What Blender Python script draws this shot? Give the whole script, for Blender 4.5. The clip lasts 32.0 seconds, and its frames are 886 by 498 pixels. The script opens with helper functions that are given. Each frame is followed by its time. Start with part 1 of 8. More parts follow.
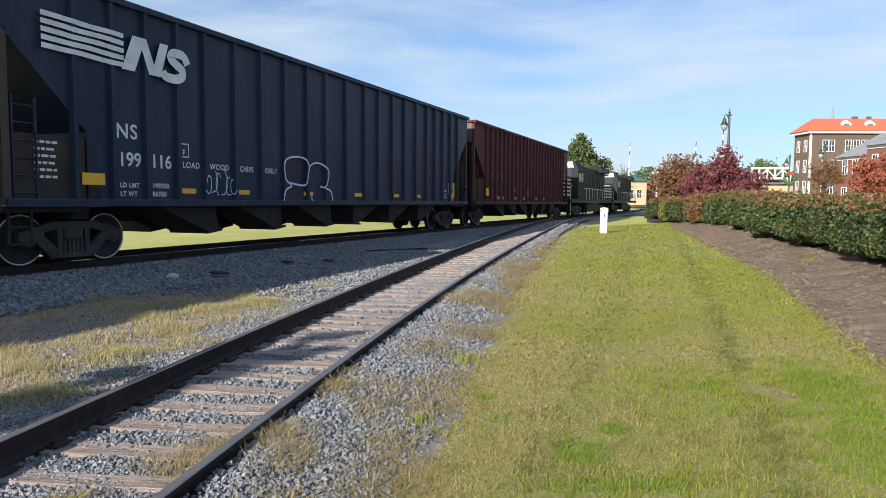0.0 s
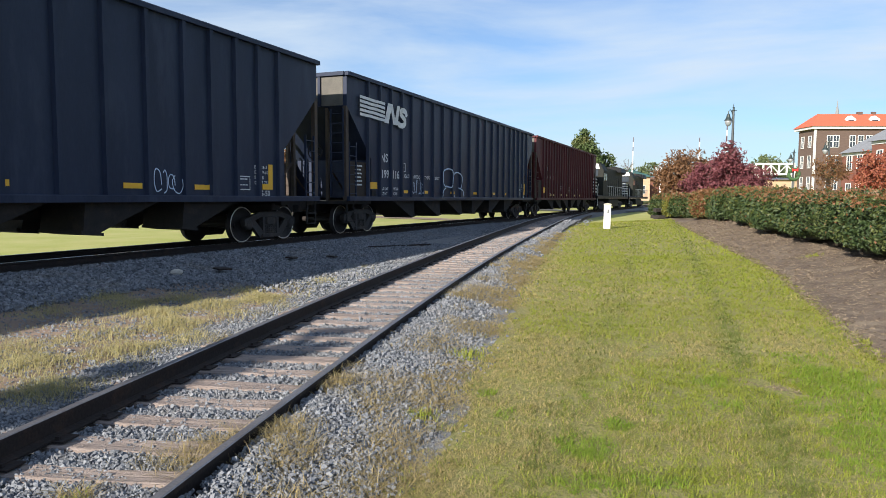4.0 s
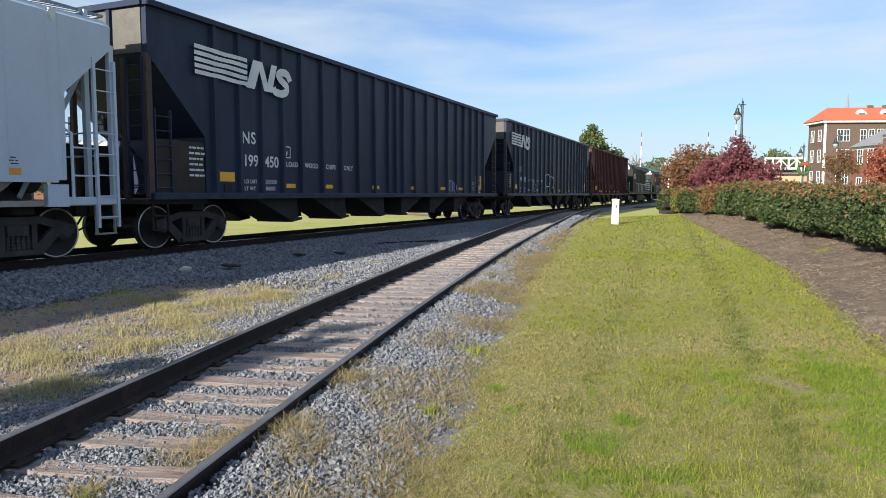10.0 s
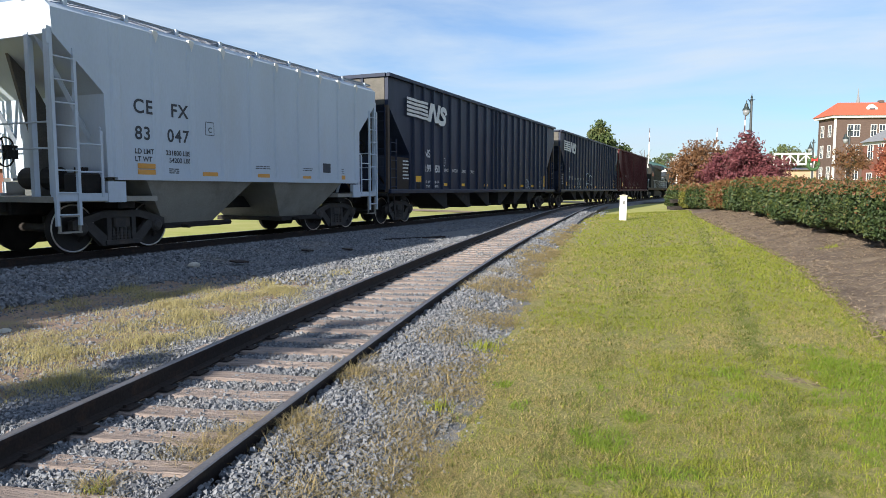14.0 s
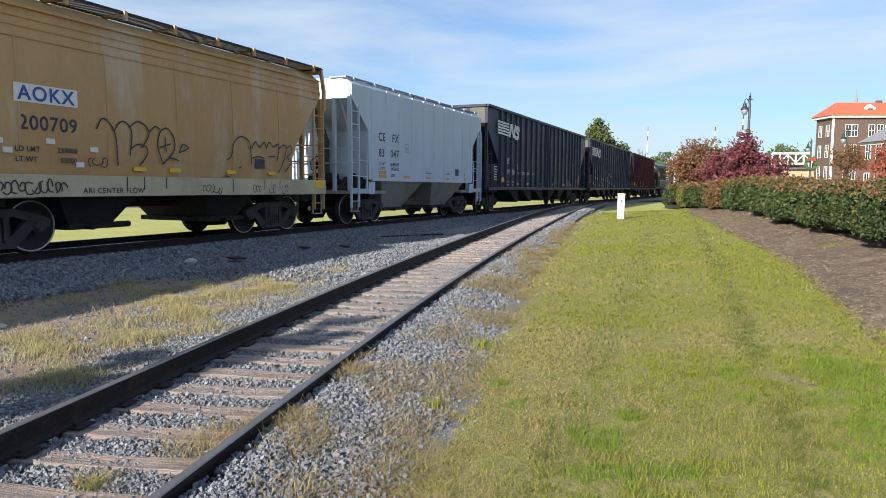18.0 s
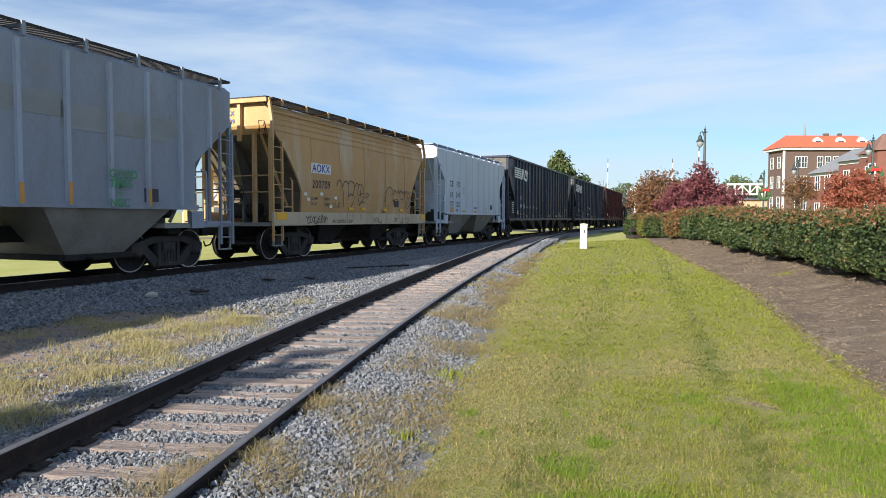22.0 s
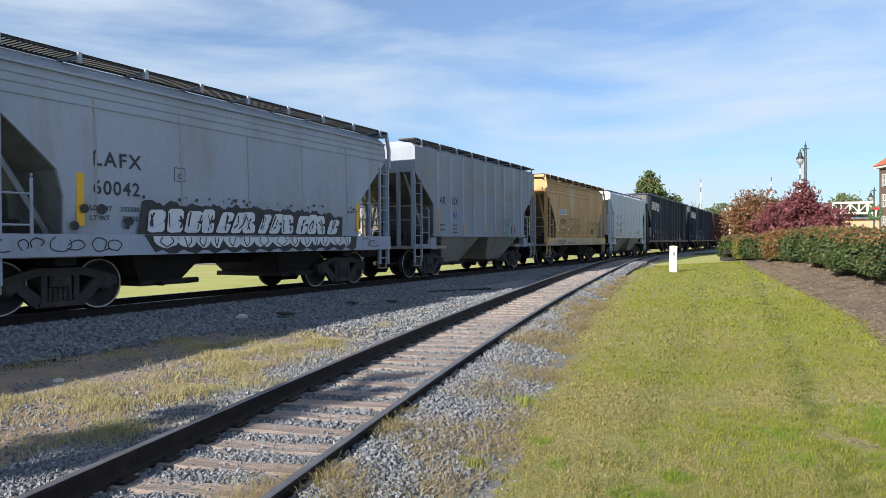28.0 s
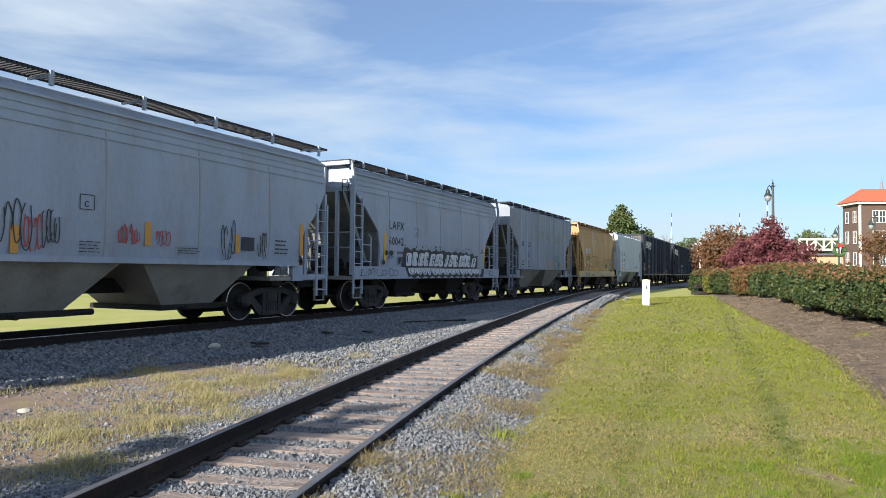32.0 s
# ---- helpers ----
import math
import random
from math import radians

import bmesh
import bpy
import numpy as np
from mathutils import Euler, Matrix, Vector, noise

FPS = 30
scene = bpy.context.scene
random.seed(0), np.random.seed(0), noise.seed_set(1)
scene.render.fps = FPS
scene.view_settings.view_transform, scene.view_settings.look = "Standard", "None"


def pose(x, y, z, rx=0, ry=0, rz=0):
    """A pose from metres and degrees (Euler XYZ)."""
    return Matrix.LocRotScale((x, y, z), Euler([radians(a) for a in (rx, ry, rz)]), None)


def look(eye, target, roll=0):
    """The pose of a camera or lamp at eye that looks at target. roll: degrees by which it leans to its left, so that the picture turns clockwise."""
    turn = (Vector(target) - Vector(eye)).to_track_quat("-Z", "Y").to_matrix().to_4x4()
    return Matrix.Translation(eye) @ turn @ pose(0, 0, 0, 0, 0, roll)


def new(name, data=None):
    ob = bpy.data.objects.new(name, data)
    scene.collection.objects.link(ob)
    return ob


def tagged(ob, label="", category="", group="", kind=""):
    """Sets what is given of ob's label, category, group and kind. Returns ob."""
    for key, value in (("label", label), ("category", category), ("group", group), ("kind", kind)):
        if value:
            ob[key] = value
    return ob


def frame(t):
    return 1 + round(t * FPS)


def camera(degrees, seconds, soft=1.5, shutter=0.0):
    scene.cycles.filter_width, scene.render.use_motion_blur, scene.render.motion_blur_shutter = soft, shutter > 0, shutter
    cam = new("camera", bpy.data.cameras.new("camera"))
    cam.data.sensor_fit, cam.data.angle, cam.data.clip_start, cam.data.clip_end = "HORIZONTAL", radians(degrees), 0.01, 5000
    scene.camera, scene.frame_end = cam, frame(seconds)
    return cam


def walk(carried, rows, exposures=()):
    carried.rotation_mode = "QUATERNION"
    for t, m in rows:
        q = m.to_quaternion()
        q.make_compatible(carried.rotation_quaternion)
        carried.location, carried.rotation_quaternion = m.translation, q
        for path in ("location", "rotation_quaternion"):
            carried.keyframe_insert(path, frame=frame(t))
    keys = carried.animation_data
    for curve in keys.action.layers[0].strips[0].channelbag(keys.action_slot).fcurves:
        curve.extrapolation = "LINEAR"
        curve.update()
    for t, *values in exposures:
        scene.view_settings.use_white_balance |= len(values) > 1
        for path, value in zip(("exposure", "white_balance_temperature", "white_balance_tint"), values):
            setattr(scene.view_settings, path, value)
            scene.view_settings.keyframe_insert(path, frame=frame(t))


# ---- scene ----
# ---------------------------------------------------------------- camera
cam = camera(66.5, 32.0, 0.6)
# seconds, x, y, z, pitch, roll, yaw
PATH = [
    (0.0,-0.002,0.003,1.740,-4.59,-0.11,-0.13), (0.5,-0.004,0.003,1.741,-4.64,-0.04,-0.24), (1.0,-0.005,-0.003,1.741,-4.48,-0.01,-0.12),
    (1.5,0.000,-0.003,1.741,-4.46,0.01,0.46), (2.0,-0.004,-0.003,1.738,-4.72,-0.20,0.13), (2.5,0.003,-0.007,1.742,-4.59,-0.23,-0.16),
    (3.0,0.002,-0.003,1.739,-4.68,-0.12,-0.32), (3.5,-0.017,0.004,1.735,-4.93,-0.25,0.02), (5.5,0.007,0.030,1.744,-4.93,0.29,0.16),
    (6.0,-0.000,-0.000,1.740,-4.73,-0.10,0.00), (6.5,-0.005,0.003,1.739,-5.07,-0.26,0.12), (7.0,-0.012,0.003,1.739,-5.20,-0.26,0.09),
    (7.5,-0.007,0.003,1.740,-4.92,0.01,0.41), (8.0,-0.015,0.009,1.738,-4.92,-0.05,0.46), (8.5,-0.006,-0.001,1.740,-5.18,-0.02,1.00),
    (9.0,-0.006,0.000,1.740,-5.44,0.30,1.03), (9.5,-0.007,-0.004,1.740,-5.64,0.29,0.88), (10.0,-0.009,0.006,1.739,-5.26,0.18,0.76),
    (10.5,-0.014,0.001,1.743,-4.96,-0.22,0.96), (11.0,-0.007,0.007,1.734,-5.63,-0.01,1.20), (11.5,-0.009,0.006,1.741,-6.05,0.10,1.38),
    (12.0,-0.003,0.005,1.740,-5.45,0.36,1.07), (12.5,-0.012,0.001,1.739,-4.92,0.16,0.87), (13.0,-0.013,0.001,1.742,-5.28,0.03,1.20),
    (13.5,-0.006,-0.000,1.738,-5.28,0.13,1.43), (14.0,-0.011,0.001,1.739,-5.59,0.23,1.37), (14.5,-0.013,0.006,1.739,-5.52,0.04,1.20),
    (16.5,-0.009,0.009,1.739,-5.91,0.03,1.37), (17.0,-0.007,0.011,1.744,-5.84,-0.20,1.25), (17.5,-0.021,0.009,1.739,-5.77,-0.10,1.37),
    (18.0,-0.008,0.012,1.739,-5.80,-0.10,1.21), (18.5,-0.004,0.014,1.742,-5.74,0.41,0.53), (19.0,0.014,0.061,1.738,-5.72,0.87,0.46),
    (19.5,0.001,0.033,1.738,-4.02,1.76,0.72), (20.0,-0.012,0.004,1.739,-3.17,0.90,0.24), (20.5,-0.024,0.001,1.734,-3.30,0.94,-1.34),
    (21.0,-0.036,-0.003,1.729,-3.85,0.21,-1.46), (21.5,-0.008,0.049,1.744,-3.62,-0.03,-1.78), (22.0,-0.038,-0.015,1.732,-3.16,0.14,-1.82),
    (22.5,-0.020,-0.006,1.742,-3.06,0.91,-2.54), (23.0,-0.026,-0.014,1.736,-2.50,0.56,-4.31), (23.5,-0.007,0.014,1.752,-2.95,0.70,-3.92),
    (24.0,0.047,0.028,1.753,-2.44,0.58,-2.39), (24.5,0.096,0.029,1.762,-1.45,-0.51,-1.45), (25.0,0.131,0.007,1.747,-0.90,-0.57,1.63),
    (25.5,0.154,0.042,1.742,-2.25,1.14,3.62), (27.5,0.103,-0.025,1.741,-1.74,-0.58,5.22), (28.0,0.096,-0.009,1.748,-1.17,0.59,5.48),
    (28.5,0.044,-0.010,1.732,-1.13,-0.70,7.40), (29.0,0.038,-0.031,1.768,-1.08,-0.36,5.88), (29.5,0.024,-0.021,1.761,-1.10,-0.12,6.10),
    (30.0,0.047,-0.036,1.763,0.22,0.00,6.46), (30.5,0.050,-0.039,1.757,0.09,-0.44,4.86), (31.0,0.044,-0.028,1.767,0.71,-1.75,2.91),
    (31.5,0.042,-0.015,1.760,0.63,0.81,2.40), (32.0,0.026,-0.023,1.761,1.39,-0.23,3.26),
]
walk(cam, [(t, pose(x, y, z, 90 + p, r, w)) for t, x, y, z, p, r, w in PATH])

# ---------------------------------------------------------------- light
SUN_AZ, SUN_EL = 218.0, 23.2          # degrees clockwise from +y, above the horizon
sun_dir = Vector((math.sin(radians(SUN_AZ)) * math.cos(radians(SUN_EL)),
                  math.cos(radians(SUN_AZ)) * math.cos(radians(SUN_EL)), math.sin(radians(SUN_EL))))
sun = new("sun", bpy.data.lights.new("sun", "SUN"))
sun.data.energy, sun.data.angle, sun.data.color = 5.0, radians(0.53), (1.0, 0.92, 0.8)
sun.matrix_world = look(sun_dir * 100, (0, 0, 0))

world = bpy.data.worlds.new("world")
scene.world = world
world.use_nodes = True
wt = world.node_tree
wt.nodes.clear()
w_out = wt.nodes.new("ShaderNodeOutputWorld")
w_bg = wt.nodes.new("ShaderNodeBackground")
w_sky = wt.nodes.new("ShaderNodeTexSky")
w_sky.sky_type, w_sky.sun_disc = "NISHITA", False
w_sky.sun_elevation, w_sky.sun_rotation = radians(SUN_EL), radians(SUN_AZ)
w_sky.air_density, w_sky.dust_density, w_sky.ozone_density = 1.0, 0.6, 2.0
# thin high cloud, streaked along the sky
w_tc = wt.nodes.new("ShaderNodeTexCoord")
w_map = wt.nodes.new("ShaderNodeMapping")
w_map.inputs["Rotation"].default_value = (0.12, 0.25, 0.5)
w_map.inputs["Scale"].default_value = (1.2, 1.6, 6.5)
w_no = wt.nodes.new("ShaderNodeTexNoise")
w_no.inputs["Scale"].default_value, w_no.inputs["Detail"].default_value, w_no.inputs["Roughness"].default_value = 1.6, 7, 0.55
w_no.inputs["Distortion"].default_value = 0.35
w_ramp = wt.nodes.new("ShaderNodeValToRGB")
w_ramp.color_ramp.elements[0].position, w_ramp.color_ramp.elements[1].position = 0.4, 0.7
w_ramp.color_ramp.elements[0].color, w_ramp.color_ramp.elements[1].color = (0.2, 0.2, 0.2, 1), (1, 1, 1, 1)
w_mix = wt.nodes.new("ShaderNodeMixRGB")
w_mix.inputs["Color2"].default_value = (5.9, 6.9, 8.0, 1)
wt.links.new(w_tc.outputs["Generated"], w_map.inputs["Vector"])
wt.links.new(w_map.outputs["Vector"], w_no.inputs["Vector"])
wt.links.new(w_no.outputs["Fac"], w_ramp.inputs["Fac"])
wt.links.new(w_ramp.outputs["Color"], w_mix.inputs["Fac"])
w_tint = wt.nodes.new("ShaderNodeMixRGB")      # clear, deep autumn blue
w_tint.blend_type = "MULTIPLY"
w_tint.inputs["Fac"].default_value = 1.0
w_tint.inputs["Color2"].default_value = (0.74, 1.0, 1.33, 1)
wt.links.new(w_sky.outputs["Color"], w_tint.inputs["Color1"])
wt.links.new(w_tint.outputs["Color"], w_mix.inputs["Color1"])
wt.links.new(w_mix.outputs["Color"], w_bg.inputs["Color"])
wt.links.new(w_bg.outputs["Background"], w_out.inputs["Surface"])
w_bg.inputs["Strength"].default_value = 0.062
scene.view_settings.exposure = 0.93


# ---------------------------------------------------------------- materials
def mat(name, c1, c2=None, rough=0.8, metal=0.0, scale=8.0, fine=60.0, bump=0.15, stretch=(1, 1, 1), mark=None, mark_amount=0.5,
        island=0.0, obj=0.0, sheen=0.0, spec=0.5, mark_scale=3.0, translucent=0.0):
    """A node material: two colours mixed by broad and fine noise, an optional third colour in stains, and fine relief."""
    m = bpy.data.materials.new(name)
    m.use_nodes = True
    nt = m.node_tree
    b = nt.nodes["Principled BSDF"]
    c2 = c2 or tuple(v * 0.7 for v in c1)
    tc = nt.nodes.new("ShaderNodeTexCoord")
    mp = nt.nodes.new("ShaderNodeMapping")
    mp.inputs["Scale"].default_value = stretch
    nt.links.new(tc.outputs["Object"], mp.inputs["Vector"])
    n1 = nt.nodes.new("ShaderNodeTexNoise")
    n1.inputs["Scale"].default_value, n1.inputs["Detail"].default_value, n1.inputs["Roughness"].default_value = scale, 6, 0.6
    n2 = nt.nodes.new("ShaderNodeTexNoise")
    n2.inputs["Scale"].default_value, n2.inputs["Detail"].default_value = fine, 3
    for n in (n1, n2):
        nt.links.new(mp.outputs["Vector"], n.inputs["Vector"])
    add = nt.nodes.new("ShaderNodeMath")
    add.operation = "MULTIPLY_ADD"
    nt.links.new(n2.outputs["Fac"], add.inputs[0])
    add.inputs[1].default_value = 0.45
    nt.links.new(n1.outputs["Fac"], add.inputs[2])
    mr = nt.nodes.new("ShaderNodeMapRange")
    mr.inputs["From Min"].default_value, mr.inputs["From Max"].default_value = 0.5, 0.95
    nt.links.new(add.outputs[0], mr.inputs["Value"])
    fac = mr.outputs["Result"]
    if island or obj:
        g = nt.nodes.new("ShaderNodeNewGeometry") if island else nt.nodes.new("ShaderNodeObjectInfo")
        rnd = g.outputs["Random Per Island"] if island else g.outputs["Random"]
        mx = nt.nodes.new("ShaderNodeMix")
        mx.inputs["Factor"].default_value = island or obj
        nt.links.new(fac, mx.inputs["A"])
        nt.links.new(rnd, mx.inputs["B"])
        fac = mx.outputs["Result"]
    mix = nt.nodes.new("ShaderNodeMixRGB")
    mix.inputs["Color1"].default_value, mix.inputs["Color2"].default_value = (*c1, 1), (*c2, 1)
    nt.links.new(fac, mix.inputs["Fac"])
    col = mix.outputs["Color"]
    if mark:
        n3 = nt.nodes.new("ShaderNodeTexNoise")
        n3.inputs["Scale"].default_value, n3.inputs["Detail"].default_value, n3.inputs["Roughness"].default_value = mark_scale, 8, 0.7
        nt.links.new(mp.outputs["Vector"], n3.inputs["Vector"])
        r3 = nt.nodes.new("ShaderNodeMapRange")
        r3.inputs["From Min"].default_value, r3.inputs["From Max"].default_value = 0.52, 0.75
        r3.inputs["To Max"].default_value = mark_amount
        nt.links.new(n3.outputs["Fac"], r3.inputs["Value"])
        m3 = nt.nodes.new("ShaderNodeMixRGB")
        m3.inputs["Color2"].default_value = (*mark, 1)
        nt.links.new(r3.outputs["Result"], m3.inputs["Fac"])
        nt.links.new(col, m3.inputs["Color1"])
        col = m3.outputs["Color"]
    nt.links.new(col, b.inputs["Base Color"])
    b.inputs["Metallic"].default_value = metal
    b.inputs["Specular IOR Level"].default_value = spec
    rr = nt.nodes.new("ShaderNodeMapRange")
    rr.inputs["To Min"].default_value, rr.inputs["To Max"].default_value = max(rough - 0.1, 0.05), min(rough + 0.12, 1.0)
    nt.links.new(n2.outputs["Fac"], rr.inputs["Value"])
    nt.links.new(rr.outputs["Result"], b.inputs["Roughness"])
    if bump:
        bp = nt.nodes.new("ShaderNodeBump")
        bp.inputs["Strength"].default_value, bp.inputs["Distance"].default_value = bump, 0.02
        nt.links.new(add.outputs[0], bp.inputs["Height"])
        nt.links.new(bp.outputs["Normal"], b.inputs["Normal"])
    if translucent:
        tr = nt.nodes.new("ShaderNodeBsdfTranslucent")
        nt.links.new(col, tr.inputs["Color"])
        ms = nt.nodes.new("ShaderNodeMixShader")
        ms.inputs["Fac"].default_value = translucent
        nt.links.new(b.outputs["BSDF"], ms.inputs[1])
        nt.links.new(tr.outputs["BSDF"], ms.inputs[2])
        nt.links.new(ms.outputs["Shader"], nt.nodes["Material Output"].inputs["Surface"])
    return m


M = dict(
    lawn=mat("lawn", (0.25, 0.29, 0.045), (0.38, 0.35, 0.13), 0.95, scale=0.5, fine=14, bump=0.5, mark=(0.36, 0.32, 0.11), mark_amount=0.45, mark_scale=0.9),
    thatch=mat("mown_thatch", (0.31, 0.26, 0.11), (0.11, 0.13, 0.025), 0.95, scale=26, fine=140, bump=1.0, mark=(0.24, 0.29, 0.03), mark_amount=0.6, mark_scale=0.8),
    blade=mat("grass_blade", (0.2, 0.265, 0.017), (0.29, 0.29, 0.04), 0.7, scale=0.6, fine=3, bump=0, island=0.6, translucent=0.3),
    blade_dry=mat("straw_lawn_blade", (0.46, 0.37, 0.165), (0.29, 0.245, 0.085), 0.75, scale=0.6, fine=3, bump=0, island=0.7, translucent=0.25),
    blade_dark=mat("dark_grass_blade", (0.095, 0.13, 0.018), (0.14, 0.16, 0.028), 0.75, scale=0.6, fine=3, bump=0, island=0.6, translucent=0.2),
    blade_lush=mat("lush_grass_blade", (0.15, 0.245, 0.016), (0.22, 0.29, 0.028), 0.65, scale=0.6, fine=3, bump=0, island=0.6, translucent=0.35),
    straw=mat("dry_grass_blade", (0.45, 0.385, 0.2), (0.27, 0.25, 0.1), 0.8, scale=0.9, fine=3, bump=0, island=0.6, translucent=0.2),
    dirt=mat("dry_dirt", (0.27, 0.19, 0.145), (0.15, 0.11, 0.085), 0.95, scale=2.0, fine=40, bump=0.6, mark=(0.33, 0.29, 0.12), mark_amount=0.8, mark_scale=1.2),
    mulch=mat("mulch", (0.085, 0.06, 0.045), (0.16, 0.12, 0.088), 0.95, scale=1.4, fine=55, bump=1.0, mark=(0.33, 0.27, 0.19), mark_amount=0.7, mark_scale=1.3),
    chip=mat("mulch_chip", (0.3, 0.235, 0.165), (0.07, 0.05, 0.037), 0.95, scale=2, fine=30, bump=0, island=0.85),
    ballast=mat("ballast", (0.22, 0.225, 0.235), (0.09, 0.095, 0.105), 0.9, scale=22, fine=70, bump=1.0, mark=(0.3, 0.25, 0.19), mark_amount=0.4, mark_scale=0.9),
    oily=mat("dark_ballast", (0.035, 0.033, 0.033), (0.014, 0.013, 0.014), 0.9, scale=18, fine=60, bump=1.0, mark=(0.09, 0.085, 0.085), mark_amount=0.5, mark_scale=1.4),
    tie_main=mat("dark_tie_wood", (0.045, 0.036, 0.032), (0.022, 0.018, 0.017), 0.9, scale=3, fine=26, bump=1.0, stretch=(1, 12, 4), obj=0.3),
    stone=mat("ballast_stone", (0.255, 0.268, 0.295), (0.05, 0.058, 0.072), 0.85, scale=9, fine=80, bump=0.3, island=0.75, mark=(0.33, 0.27, 0.2), mark_amount=0.35, mark_scale=1.0),
    tie=mat("weathered_tie_wood", (0.36, 0.3, 0.27), (0.17, 0.13, 0.115), 0.9, scale=3, fine=26, bump=1.0, stretch=(1, 12, 4), obj=0.3, mark=(0.05, 0.035, 0.03), mark_amount=0.85, mark_scale=2.6),
    rail=mat("rusty_rail_steel", (0.024, 0.016, 0.014), (0.011, 0.008, 0.008), 0.75, 0.2, scale=3, fine=40, bump=0.3, mark=(0.14, 0.07, 0.04), mark_amount=0.4),
    railtop=mat("worn_rail_head", (0.3, 0.29, 0.3), (0.17, 0.15, 0.15), 0.42, 0.7, scale=2, fine=60, bump=0.1),
    railbright=mat("polished_rail_head", (0.55, 0.55, 0.56), (0.4, 0.4, 0.4), 0.25, 0.95, scale=2, fine=60, bump=0.05),
    nsblack=mat("black_car_paint", (0.0135, 0.0205, 0.044), (0.024, 0.034, 0.066), 0.45, scale=1.2, fine=30, bump=0.06, stretch=(1, 1, 0.22), mark=(0.05, 0.062, 0.098), mark_amount=0.6, mark_scale=1.3, spec=0.18),
    dusty=mat("dusty_end_plate", (0.12, 0.112, 0.098), (0.07, 0.066, 0.06), 0.75, scale=2, fine=30, bump=0.08, mark=(0.04, 0.038, 0.036), mark_amount=0.5, mark_scale=1.6),
    oxide=mat("oxide_red_car_paint", (0.1, 0.025, 0.03), (0.055, 0.017, 0.021), 0.6, scale=1.2, fine=30, bump=0.06, stretch=(1, 1, 0.25), mark=(0.05, 0.025, 0.02), mark_amount=0.6, mark_scale=1.2, spec=0.15),
    white=mat("pale_grey_car_paint", (0.47, 0.545, 0.65), (0.405, 0.47, 0.56), 0.55, scale=0.8, fine=30, bump=0.05, stretch=(1, 1, 0.3), mark=(0.4, 0.38, 0.35), mark_amount=0.25, mark_scale=1.1),
    yellow=mat("faded_tan_yellow_paint", (0.5, 0.3, 0.115), (0.4, 0.235, 0.095), 0.6, scale=0.8, fine=30, bump=0.06, stretch=(1, 1, 0.2), mark=(0.5, 0.44, 0.36), mark_amount=0.9, mark_scale=1.1),
    sill=mat("weathered_cream_sill", (0.55, 0.47, 0.34), (0.42, 0.34, 0.22), 0.65, scale=1.5, fine=30, bump=0.06, stretch=(1, 1, 0.5), mark=(0.3, 0.2, 0.12), mark_amount=0.5, mark_scale=1.6),
    grey=mat("weathered_grey_car_paint", (0.275, 0.315, 0.385), (0.205, 0.235, 0.29), 0.65, scale=0.8, fine=30, bump=0.06, stretch=(1, 1, 0.25), mark=(0.2, 0.165, 0.14), mark_amount=0.7, mark_scale=1.0),
    lgrey=mat("light_grey_car_paint", (0.355, 0.41, 0.505), (0.275, 0.32, 0.4), 0.6, scale=0.8, fine=30, bump=0.06, stretch=(1, 1, 0.25), mark=(0.25, 0.225, 0.2), mark_amount=0.65, mark_scale=1.0),
    seam=mat("streaked_weld_seam", (0.27, 0.26, 0.26), (0.36, 0.365, 0.38), 0.75, scale=2, fine=30, bump=0.1, stretch=(1, 1, 0.5)),
    pocket=mat("weathered_tan_pocket", (0.31, 0.3, 0.272), (0.21, 0.2, 0.18), 0.7, scale=1.2, fine=30, bump=0.08, mark=(0.09, 0.08, 0.07), mark_amount=0.6, mark_scale=1.4),
    skirt=mat("brown_dusty_end_skirt", (0.062, 0.048, 0.04), (0.038, 0.032, 0.03), 0.75, scale=1.5, fine=30, bump=0.08, mark=(0.09, 0.075, 0.065), mark_amount=0.5, mark_scale=1.4, spec=0.1),
    endrust=mat("dusty_brown_end_post", (0.075, 0.052, 0.038), (0.04, 0.03, 0.026), 0.75, scale=3, fine=30, bump=0.1),
    # slope sheets: dirt, with the shade between car ends mixed into the colour
    slope=mat("dirty_shaded_slope_sheet", (0.13, 0.12, 0.105), (0.07, 0.063, 0.056), 0.8, scale=1.5, fine=30, bump=0.1, mark=(0.2, 0.19, 0.17), mark_amount=0.4, mark_scale=1.2),
    slope_tan=mat("stained_shaded_tan_slope", (0.17, 0.135, 0.09), (0.08, 0.066, 0.05), 0.8, scale=1.5, fine=30, bump=0.08, mark=(0.07, 0.06, 0.05), mark_amount=0.8, mark_scale=1.1),
    slope_pale=mat("stained_shaded_pale_slope", (0.19, 0.195, 0.2), (0.1, 0.098, 0.094), 0.8, scale=1.5, fine=30, bump=0.08, mark=(0.09, 0.07, 0.055), mark_amount=0.7, mark_scale=1.1),
    patch=mat("painted_over_patch", (0.22, 0.235, 0.245), (0.28, 0.295, 0.32), 0.75, scale=1.6, fine=30, bump=0.03, mark=(0.2, 0.19, 0.13), mark_amount=0.5, mark_scale=1.4),
    weed=mat("dull_straw_weed", (0.4, 0.31, 0.16), (0.2, 0.165, 0.07), 0.8, scale=1.5, fine=4, bump=0, island=0.7, translucent=0.2),
    under=mat("grimy_underframe_steel", (0.018, 0.015, 0.0145), (0.009, 0.008, 0.008), 0.85, 0.0, scale=5, fine=50, bump=0.3, mark=(0.08, 0.05, 0.035), mark_amount=0.4),
    truck=mat("dusty_truck_casting", (0.055, 0.05, 0.049), (0.028, 0.025, 0.024), 0.8, 0.0, scale=4, fine=50, bump=0.3, mark=(0.12, 0.08, 0.055), mark_amount=0.4),
